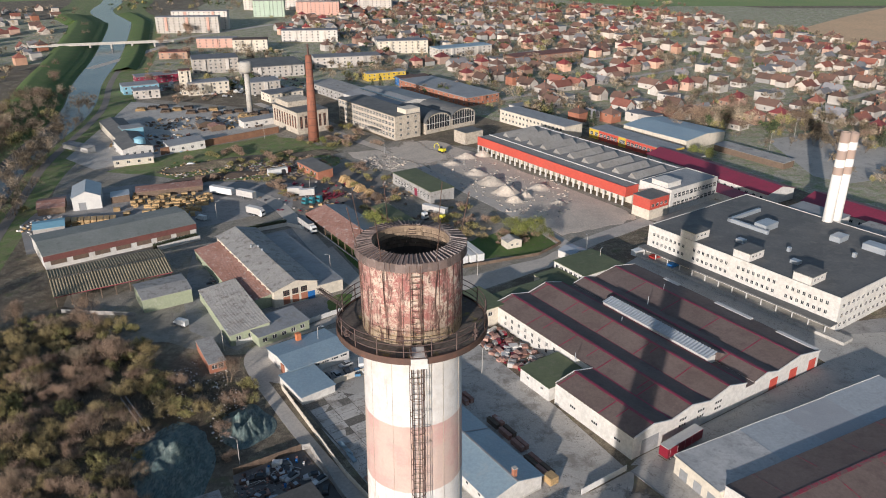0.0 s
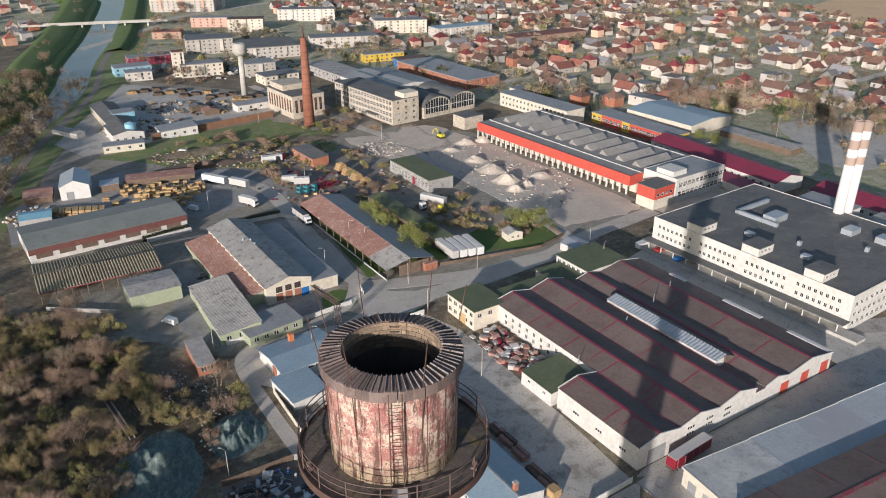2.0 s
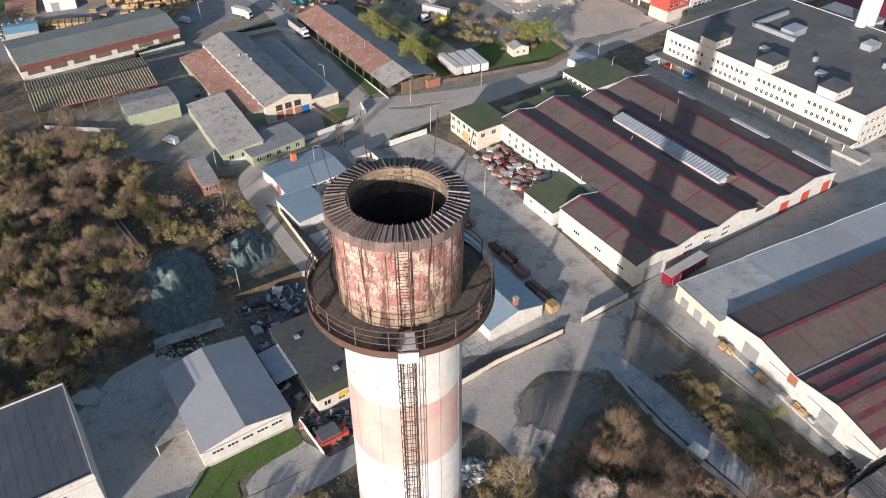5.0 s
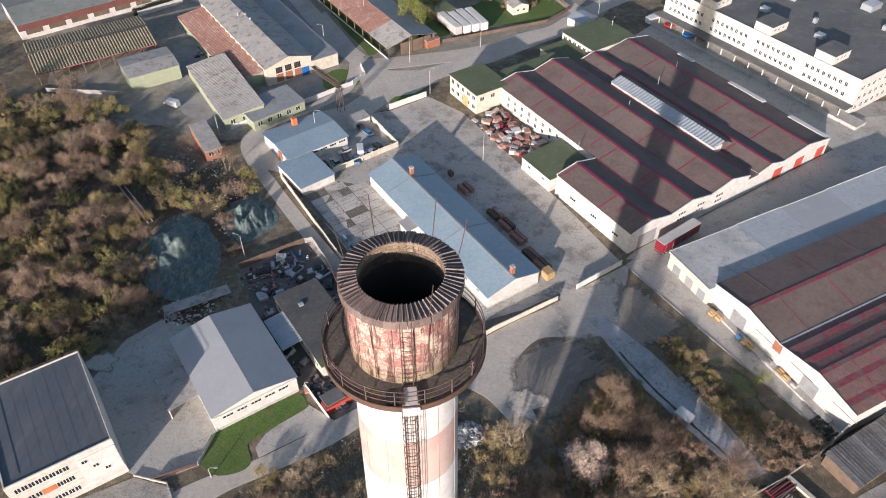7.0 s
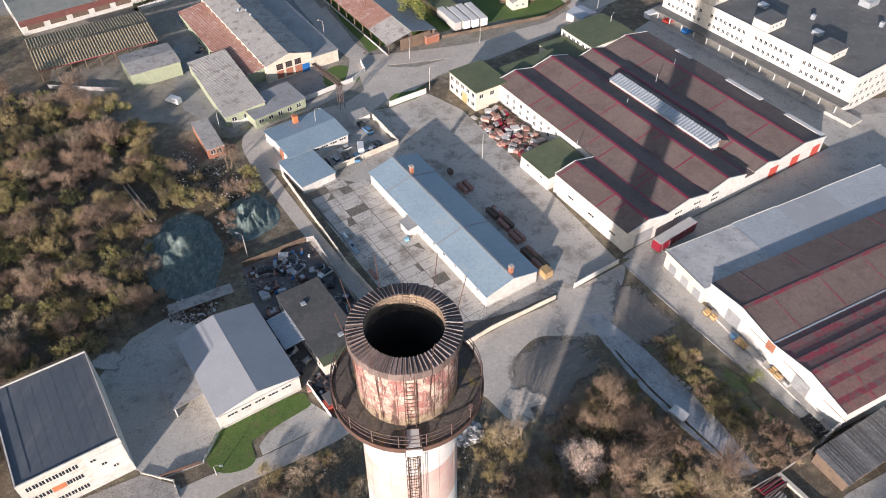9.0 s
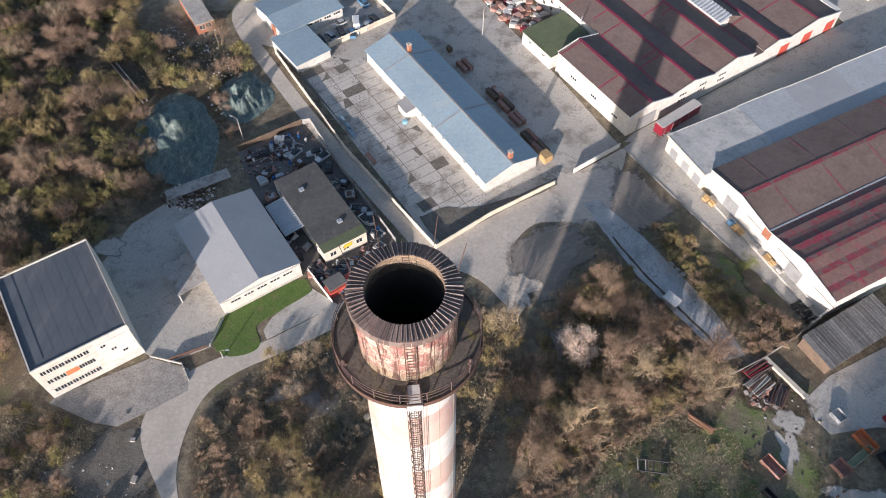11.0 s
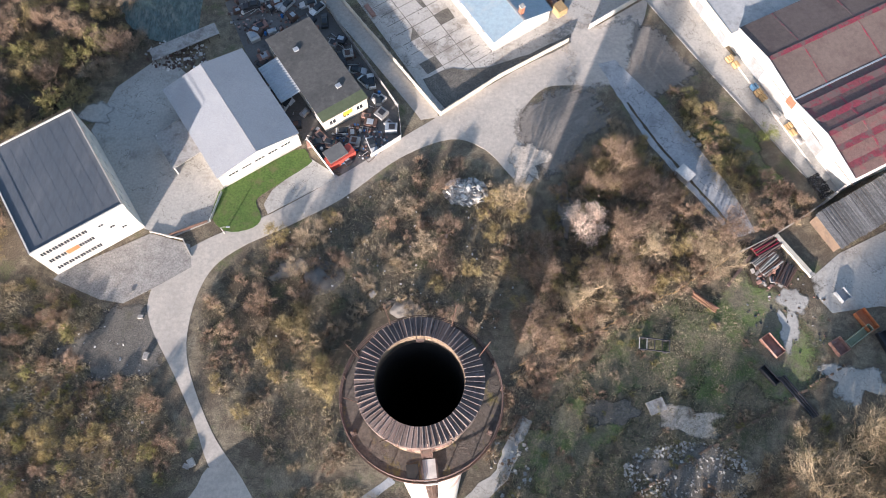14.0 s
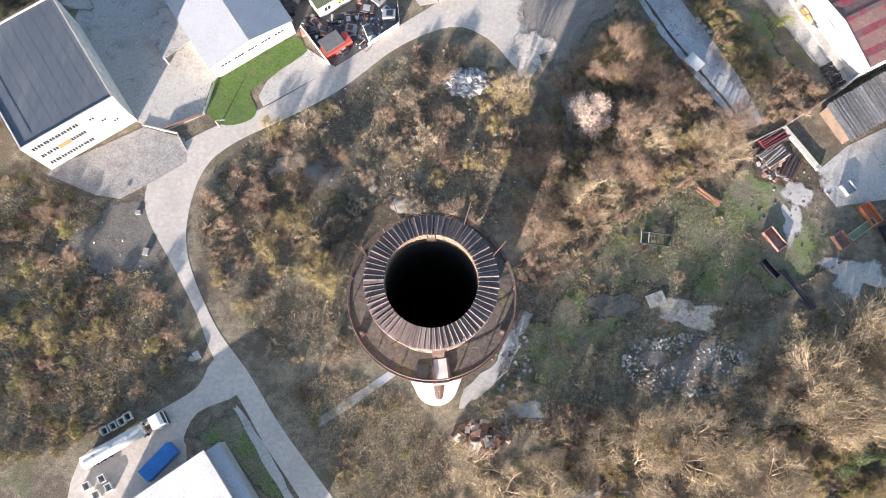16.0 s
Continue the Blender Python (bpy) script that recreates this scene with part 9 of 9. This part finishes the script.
def junk(x, y, rz, kind):
    if kind == "wreck":
        m = rnd.choice(("car_dark", "car_dark", "car_silver", "car_blue", "rust", "car_white"))
        e = thing("car_wreck", x, y, 0.05, rz, f"stripped {m.replace('car_', '')} car wreck in the scrapyard", "car", "wrecks")
        part("body", shell([(-1.9, 0.1), (1.9, 0.1), (1.95, 0.5), (0.9, 0.8), (-1.9, 0.85)], 1.6, 0.08), m, e)
        part("cabin", shell([(-1.6, 0.8), (0.8, 0.78), (0.2, 1.25), (-1.2, 1.28)], 1.45, 0.2), "glass", e)
    elif kind == "drum":
        e = thing("steel_drum", x, y, 0.05, rz, "dented steel drum standing in the scrapyard", "drum", "drums")
        bm = bmesh.new()
        lathe(bm, [(0.001, 0), (0.3, 0), (0.3, 0.3), (0.32, 0.32), (0.3, 0.34), (0.3, 0.62), (0.32, 0.64), (0.3, 0.66), (0.3, 0.9), (0.27, 0.9), (0.27, 0.84), (0.001, 0.84)], 12, False)
        part("drum", bm, rnd.choice(("rust", "blue", "white_trim", "steel")), e)
    elif kind == "machine":
        e = thing("scrap_machine", x, y, 0.05, rz, "discarded boxy machine with pipes", "scrap", "scrap machines")
        w, l, h = rnd.uniform(0.5, 1.1), rnd.uniform(0.6, 1.5), rnd.uniform(0.5, 1.3)
        bm = boxed(-w, -l, 0, w, l, h)
        bmesh.ops.bevel(bm, geom=list(bm.edges), offset=0.06, segments=1, affect="EDGES")
        part("housing", bm, rnd.choice(("zinc", "pale_sheet", "steel", "steel", "car_dark", "rust", "trailer_grey")), e)
        part("lid", boxed(-w * 0.6, -l * 0.6, h, w * 0.6, l * 0.4, h + 0.12), rnd.choice(("steel", "zinc", "car_dark")), e)
        part("pipe", tubed([(w, 0, h * 0.5), (w + 0.5, 0.1, h * 0.6), (w + 0.6, 0.9, 0.2)], 0.07, 6), "steel", e)
    else:
        e = thing("steel_rack", x, y, 0.05, rz, "bent steel frame lying in the scrapyard", "scrap", "scrap frames")
        l, w = rnd.uniform(1, 2.4), rnd.uniform(0.4, 0.9)
        for a, b in (((-w, -l, 0.1), (-w, l, 0.2)), ((w, -l, 0.1), (w, l, 0.3)), ((-w, -l, 0.1), (w, -l, 0.1)), ((-w, l, 0.2), (w, l, 0.3)), ((-w, 0, 0.15), (w, 0, 0.2))):
            part("bar", tubed([a, b], 0.06, 5), rnd.choice(("steel", "rail_rust", "white_trim")), e)
    return e


yard_a = [(-46, 103.5), (-32.6, 112.4), (-23, 97.8), (-26.6, 95.2), (-37, 90)]
yard_b = [(-12.5, 78.5), (-9.4, 76.2), (-22.5, 97), (-25.6, 95.2)]
yard_c = [(-26, 69.5), (-20, 62.5), (-14, 66.5), (-8.4, 70.6), (-9.2, 75.5), (-13, 76.5), (-22, 70.6)]
yard_d = [(-27.5, 70.5), (-24.5, 71.5), (-38.6, 91.5), (-41, 90)]
for poly, n in ((yard_a, 62), (yard_b, 26), (yard_c, 46), (yard_d, 20)):
    xs, ys = [p[0] for p in poly], [p[1] for p in poly]
    k = 0
    while k < n:
        x, y = rnd.uniform(min(xs), max(xs)), rnd.uniform(min(ys), max(ys))
        if inside(x, y, poly):
            junk(x, y, rnd.uniform(0, 360), rnd.choice(("wreck", "drum", "machine", "machine", "frame", "drum")))
            k += 1
rubble_bits("debris", -38, 101, 8, 6, 260, 0.08, 0.3, ("steel", "pale_sheet", "rust", "car_dark"), "small scrap strewn over the yard", 21)
rubble_bits("debris", -16, 69, 6, 4, 200, 0.08, 0.3, ("steel", "white_trim", "rust", "car_dark", "blue"), "small scrap before the garage", 22)
rb2 = thing("container", -21.2, 62.2, 0, 36, "red container with grey top at the scrapyard corner", "container")
part("body", boxed(0, 0, 0, 6.0, 2.4, 1.9), "red", rb2)
part("roof", boxed(0.4, 0.5, 1.9, 4.6, 3.6, 2.2), "dark_roof", rb2)
# scrap heap of the hall yard
g33, oh = Matrix.Rotation(radians(33), 2), Vector((47.4, 109.2))
for k in range(70):
    p = g33 @ Vector((rnd.uniform(0.8, 12.5), rnd.uniform(43, 69))) + oh
    e = thing("crate", p.x, p.y, 0.03, rnd.uniform(0, 360), "stacked crate of scrap in the hall yard", "crate", "crates")
    w, l, h = rnd.uniform(0.4, 1.1), rnd.uniform(0.5, 1.5), rnd.uniform(0.4, 1.5)
    bm = boxed(-w, -l, 0, w, l, h)
    bmesh.ops.bevel(bm, geom=list(bm.edges), offset=0.05, segments=1, affect="EDGES")
    part("body", bm, rnd.choice(("wine", "pink", "pink", "trailer_grey", "white_trim", "rust", "pale_sheet", "rust")), e)
    part("rim", boxed(-w - 0.03, -l - 0.03, h - 0.12, w + 0.03, l + 0.03, h - 0.06), "steel", e)
rp = g33 @ Vector((9, 54)) + oh
rubble_bits("debris", rp.x - 1, rp.y + 2, 7, 12, 300, 0.1, 0.4, ("wine", "old_wood", "rust", "trailer_grey"), "loose scrap between crates", 23)


def stack(x, y, rz, w, l, h, mat, label, rows=3, cols=3):
    """A stack of boards: layers with gaps."""
    e = thing("timber_stack", x, y, 0.03, rz, label, "timber", "timber stacks")
    hh = h / rows
    for r in range(rows):
        for c in range(cols):
            part("board", boxed(-w / 2 + w * c / cols + 0.02, -l / 2, r * hh, -w / 2 + w * (c + 1) / cols - 0.02, l / 2, r * hh + hh * 0.82), mat, e)
    return e


for k, (x, y) in enumerate([(4.2, 140.6), (7.5, 133.4), (8.9, 134.4), (15.0, 123.0), (16.4, 123.8), (17.8, 118.6), (19.0, 119.6), (20.4, 114.0), (21.6, 114.8), (23.0, 107.8), (24.2, 108.6), (25.4, 104.2), (26.6, 105.0)]):
    stack(x, y, 33.5, 1.1, 4.2 if k else 1.6, 1.5, "rust" if k % 3 else "old_wood", "stacked brown boards beside the storehouse", 3, 3)
stack(27.0, 101.6, 33.5, 2.4, 2.6, 2.0, "timber", "square stack of fresh timber at the gable", 4, 4)
for x, y in ((-22.6, 114.4), (-21.2, 112.4), (-20, 110.0), (-14.8, 101.6)):
    stack(x, y, 33.5, 1.0, 3.6, 0.6, "blue_roof" if y > 105 else "rust", "low pile of metal sections by the wall", 2, 3)
b = thing("big_bag", -7.0, 113.6, 0.03, 20, "bright blue plastic bag by the porch", "bag")
bm = boxed(-0.6, -0.6, 0, 0.6, 0.6, 1.0)
bmesh.ops.bevel(bm, geom=list(bm.edges), offset=0.2, segments=2, affect="EDGES")
part("bag", bm, "cyan", b)
pr2 = random.Random(12)
for k in range(110):
    x, y = pr2.uniform(-144, -104), pr2.uniform(274, 302)
    if pr2.random() < 0.6:
        x, y = pr2.uniform(-132, -106), pr2.uniform(278, 300)
    stack(x, y, 20 + pr2.choice((0, 90)), pr2.uniform(1.2, 2.2), pr2.uniform(1.6, 3.2), pr2.uniform(1.0, 3.0), "timber", "stack of fresh sawn timber and pallets", 2, 2)
for k in range(8):
    stack(-158 + k * 2.6, 264 + k * 0.4, 20, 2.2, 5, 2.6, "timber", "bundle of yellow boards in the timber yard", 2, 2)


def logs(x, y, rz, w, l, h, mat, label, seed, r=0.22, single=False):
    rr = random.Random(seed)
    e = thing("log_pile", x, y, 0, rz, label, "logs", "log piles")
    row_n, z, k = int(w / (2 * r)), r, 0
    bm = bmesh.new()
    while z < h and row_n > 1:
        for i in range(row_n):
            a = rr.uniform(-0.2, 0.2)
            line = [(-w / 2 + r * (2 * i + 1) + k * r, -l / 2 + a, z), (-w / 2 + r * (2 * i + 1) + k * r + (rr.uniform(-0.4, 0.4) if single else 0), l / 2 + 2 * a, z)]
            if single:
                part("pipe", tubed(line, r * rr.uniform(0.75, 1.05), 8), rr.choice(mat), e)
            else:
                tube(bm, line, r * rr.uniform(0.8, 1.05), 6)
        z += r * 1.75
        row_n -= 1
        k += 1
    if single:
        bm.free()
    else:
        tagged(part("log", bm, mat, e), kind="stuff")
    return e


for k, (x, y, rz) in enumerate([(-46, 322, 40), (-42, 315, 35), (-37, 308, 40), (-32, 301, 35), (-28, 296, 40), (-118, 322, 70), (-112, 326, 60)]):
    logs(x, y, rz, 6, 4, 3, "timber" if k < 4 else "old_wood", "pile of cut pine logs", k, 0.28)
for k in range(16):
    logs(-205 + k * 6.2, 478 - k * 1.4 + (k % 3) * 6, 10, 7, 6, 1.6, "old_wood" if k % 4 else "timber", "log pile in the sawmill yard", 50 + k, 0.35)
for k in range(9):
    stack(-128 + (k % 5) * 4, 446 + (k // 5) * 6, 30, 3, 4, 3, "timber", "sawn timber stack at the sawmill", 2, 2)
logs(51.2, 34.8, 52, 1.5, 5.2, 0.6, ("rust", "fence_brown"), "rusty orange pipes in the grass", 80, 0.17, True)
logs(64.6, 45.6, -58, 3.4, 5.4, 0.9, ("rail_rust", "wine", "steel"), "heap of rusty pipes beside a wall", 81, 0.22, True)
logs(64.3, 42.6, -52, 4.4, 5.0, 0.8, ("grey_plank", "steel", "pale_sheet"), "heap of grey pipes and posts", 82, 0.19, True)
logs(67.2, 40.2, -30, 3.2, 4.6, 0.7, ("steel", "car_dark", "rail_rust"), "dark heap of steel bars", 84, 0.12, True)
rubble_bits("debris", 64.5, 40.2, 3.5, 2.5, 90, 0.15, 0.5, ("rubble", "grey_plank", "rust", "steel"), "broken scrap beside the pipe heaps", 85)
logs(66, 17, 35, 1.6, 9, 0.6, "car_dark", "dark bundle of sleepers", 83, 0.25)
stack(58.6, 41, -40, 0.6, 8, 0.5, "rail_rust", "long steel beam in the weeds", 1, 1)
stack(40, 15, 20, 3.2, 2.4, 0.6, "pale_sheet", "grey pallet stack in the grass", 3, 5)
for x, y, rz, w, l, m in ((62.6, 26.2, 35, 2.2, 4.4, "rust"), (61.2, 20.6, 38, 1.2, 4.0, "car_dark"), (75, 26, 30, 2.4, 3, "rust"), (81, 31, 30, 2.2, 4.4, "orange"), (79, 28, -55, 1.4, 6, "lime_wall"), (77.5, 36, 30, 2, 2.4, "car_silver"), (88, 34, 20, 2.5, 5, "wine"), (84, 27, 20, 2, 4, "car_dark")):
    e = thing("open_bin", x, y, 0.05, rz, "old open metal bin on rough ground", "container", "bins")
    for a in ((-w / 2, -l / 2, -w / 2 + 0.1, l / 2), (w / 2 - 0.1, -l / 2, w / 2, l / 2), (-w / 2 + 0.1, -l / 2, w / 2 - 0.1, -l / 2 + 0.1), (-w / 2 + 0.1, l / 2 - 0.1, w / 2 - 0.1, l / 2)):
        part("side", boxed(a[0], a[1], 0, a[2], a[3], 1.1), m, e)
    part("floor", boxed(-w / 2 + 0.1, -l / 2 + 0.1, 0, w / 2 - 0.1, l / 2 - 0.1, 0.15), m, e)
fr = thing("trailer_frame", 40.6, 26.2, 0.05, -7, "bare steel trailer chassis in the grass", "chassis")
for a, b in (((-2.8, -1.1, 0.9), (2.8, -1.1, 0.9)), ((-2.8, 1.1, 0.9), (2.8, 1.1, 0.9))):
    part("beam", tubed([a, b], 0.14, 5), "car_dark", fr)
for xx in (-2.8, -1.4, 0, 1.4, 2.8):
    part("crossbar", tubed([(xx, -1.1, 0.9), (xx, 1.1, 0.9)], 0.1, 5), "trailer_grey" if xx < 0 else "car_dark", fr)
for xx in (-2.0, 2.0):
    for yy in (-1.1, 1.1):
        bm = bmesh.new()
        bmesh.ops.create_cone(bm, segments=12, radius1=0.45, radius2=0.45, depth=0.3, cap_ends=True, matrix=pose(xx, yy, 0.42, 90, 0, 0))
        part("wheel", bm, "tyre", fr)
for k, (x, y, s) in enumerate(((-55.5, 31.5, 0.8), (-58, 36.5, 0.6), (-53.4, 24.0, 1.1), (-42.8, 5.0, 1.2), (-43.6, 4.4, 0.9), (26.2, 52.8, 1.0), (27, 52, 0.8), (52, 71, 0.9), (53, 69.6, 0.8), (54, 68.4, 0.8), (-12, 36, 1.0), (2, 48, 0.7))):
    ob = tagged(part("stone_block", boxed(-s * 0.6, -s * 0.45, 0, s * 0.6, s * 0.45, s * 0.6), "rubble"), "loose pale concrete block on the ground", "block", "blocks")
    ob.matrix_basis = pose(x, y, 0, 0, 0, 40 * k)
for k, (x, y) in enumerate(((-57.8, -8.0), (-56.4, -7.2), (-55.0, -6.4), (-54.0, -5.6), (-60, -17.2), (-57.5, -16), (-58.2, -18.6), (-56.2, -17.4))):
    e = thing("concrete_box", x, y, 0.05, 30, "hollow white concrete box by the depot", "box", "concrete boxes")
    for a in ((-0.6, -0.7, -0.48, 0.7), (0.48, -0.7, 0.6, 0.7), (-0.48, -0.7, 0.48, -0.58), (-0.48, 0.58, 0.48, 0.7)):
        part("side", boxed(a[0], a[1], 0, a[2], a[3], 1.0), "white_trim", e)


def lamp_post(x, y, h, rz, label="grey street lamp on a tall pole"):
    e = thing("street_lamp", x, y, 0, rz, label, "lamp", "street lamps")
    part("pole", tubed([(0, 0, 0), (0, 0, h), (0.5, 0, h + 0.4), (1.4, 0, h + 0.5)], [0.11, 0.07, 0.05, 0.04], 6), "concrete", e)
    part("head", boxed(1.2, -0.14, h + 0.42, 1.9, 0.14, h + 0.56), "zinc", e)


for x, y, h, r in ((13.4, 147.3, 8, 60), (-46.5, 108, 7, 160), (-26.4, 231.9, 8, 0), (15.1, 213, 8, 90), (-38.8, 213, 8, 180), (-35.3, 160, 8, 0), (-41.5, 48.5, 3, 0), (-9, 202, 8, 90), (-60, 300, 9, 0), (-96, 270, 8, 0), (58, 230, 8, 90), (-2, 183, 8, 30), (205, 320, 12, 0), (240, 345, 12, 0), (214, 404, 12, 0), (186, 372, 12, 0), (-64, 160, 7, 0), (-33, 238, 8, 0), (60, 215, 9, 60), (-104, 404, 9, 0), (-30, 372, 9, 0)):
    lamp_post(x, y, h, r)
# the lattice conveyor arm at the corner
pl = thing("lattice_gantry", -29.3, 173, 0, 128, "rusty lattice gantry arm on a tower", "gantry")
for sx in (-0.8, 0.8):
    for sy in (-0.8, 0.8):
        part("leg", tubed([(sx, sy, 0), (sx * 0.7, sy * 0.7, 8.6)], 0.1, 5), "rail_rust", pl)
for z in (1.4, 3.2, 5.0, 6.8):
    for a, b in (((-0.8, -0.8, z), (0.75, -0.8, z + 1.6)), ((0.8, -0.8, z), (0.75, 0.8, z + 1.6)), ((0.8, 0.8, z), (-0.75, 0.8, z + 1.6)), ((-0.8, 0.8, z), (-0.75, -0.8, z + 1.6))):
        part("brace", tubed([a, b], 0.05, 4), "rail_rust", pl)
for sy in (-0.7, 0.7):
    for z in (8.6, 9.8):
        part("chord", tubed([(-1, sy, z), (15, sy, z - 1.0)], 0.09, 5), "rail_rust", pl)
    for i in range(12):
        part("brace", tubed([(i * 1.25, sy, 8.6 - i * 0.08), (i * 1.25 + 0.62, sy, 9.8 - i * 0.08), (i * 1.25 + 1.25, sy, 8.55 - i * 0.08)], 0.05, 4), "rail_rust", pl)
part("deck", boxed(-1, -0.6, 8.55, 15, 0.6, 8.62), "old_wood", pl)
hd = thing("hedge", -112, 236.5, 0, 39, "clipped dark green hedge along a wall", "hedge")
rh2 = random.Random(8)
hm = Mesh()
for k in range(6000):
    x, y, z = rh2.uniform(0, 18), rh2.uniform(-0.9, 0.9), rh2.uniform(0.1, 2.6)
    d = Vector((rh2.gauss(0, 1), rh2.gauss(0, 1), rh2.gauss(0.3, 1))).normalized() * 0.3
    s = d.cross(Vector((rh2.gauss(0, 1), rh2.gauss(0, 1), 1))).normalized() * 0.12
    p = Vector((x, y, z))
    hm.tri(tuple(p - s), tuple(p + s), tuple(p + d))
ob = new("leaves", hm.data("leaves", "needle"))
ob.parent = hd
part("stems", boxed(0.2, -0.5, 0, 17.8, 0.5, 2.0), "bark", hd)
copy_thing(hd, pose(-80, 254, 0, 0, 0, 30))
# fallen ladder-like catwalk in the thicket
cw = thing("wooden_walkway", -84.5, 134.5, 0.3, math.degrees(math.atan2(120.3 - 134.5, -73 + 84.5)), "overgrown concrete trough lying in the thicket", "trough")
part("side", boxed(0, -0.7, 0, 18, -0.5, 0.8), "pale_sheet", cw)
part("side", boxed(0, 0.5, 0, 18, 0.7, 0.8), "pale_sheet", cw)
part("floor", boxed(0, -0.5, 0, 18, 0.5, 0.15), "old_wood", cw)
sr = thing("storage_rack", -60, 87.5, 0.03, 28, "long scrap rack with boards behind the hall", "rack")
for k in range(7):
    part("post", boxed(k * 2.4, 0, 0, k * 2.4 + 0.15, 0.15, 1.8), "steel", sr)
    part("post", boxed(k * 2.4, 2.6, 0, k * 2.4 + 0.15, 2.75, 1.8), "steel", sr)
part("top", boxed(-0.2, -0.2, 1.8, 14.8, 2.9, 1.92), "pale_sheet", sr)
# concrete slabs of the walled yard, laid in a grid
slab = bpy.data.meshes.new("slab")
bm = boxed(0.08, 0.08, -0.08, 5.52, 2.92, 0.0)
bm.to_mesh(slab)
bm.free()
M["slab"] = paved("yard_slab_concrete", (0.53, 0.50, 0.455), (0.45, 0.425, 0.385), (0.28, 0.25, 0.215), (0.11, 0.1, 0.09), (0.49, 0.62))
slab.materials.append(M["slab"])
pave = tagged(new("slab_paving"), "concrete slab paving of the walled yard", "paving", kind="structure")
zone = [(2.5, 79.5), (12, 88), (-18.5, 136), (-30, 139), (-39.5, 136.5)]
sr2 = random.Random(17)
ribbon("ground_patch", ragged(zone, 0.4, 8, 72), 0.062, "dark_earth", "weedy earth bed between yard slabs", 0.05, category="dirt ground")
for i in range(-2, 12):
    for j in range(0, 24):
        p = Matrix.Rotation(radians(33.5), 2) @ Vector((i * 5.6 - 18, j * 3.0)) + Vector((2.5, 77.5))
        c = Matrix.Rotation(radians(33.5), 2) @ Vector((2.8, 1.5)) + p
        if inside(c.x, c.y, zone) and sr2.random() > 0.05:
            ob = new("slab", slab)
            ob.parent, ob.matrix_basis = pave, pose(p.x, p.y, 0.085 + sr2.uniform(-0.012, 0.012), sr2.uniform(-0.3, 0.3), sr2.uniform(-0.3, 0.3), 33.5)
# the yard surface is darker in the corner along the lane wall
ribbon("ground_patch", ragged([(1.8, 76.9), (12.8, 83.6), (29.4, 93.6), (29.0, 95.6), (20, 90.6), (12, 87.4), (6.5, 86.4), (2.5, 86.8), (-3.2, 83.8)], 0.3, 4, 71), 0.15, "dark_earth", "dark corner of the walled yard", 0.12, category="dirt ground")
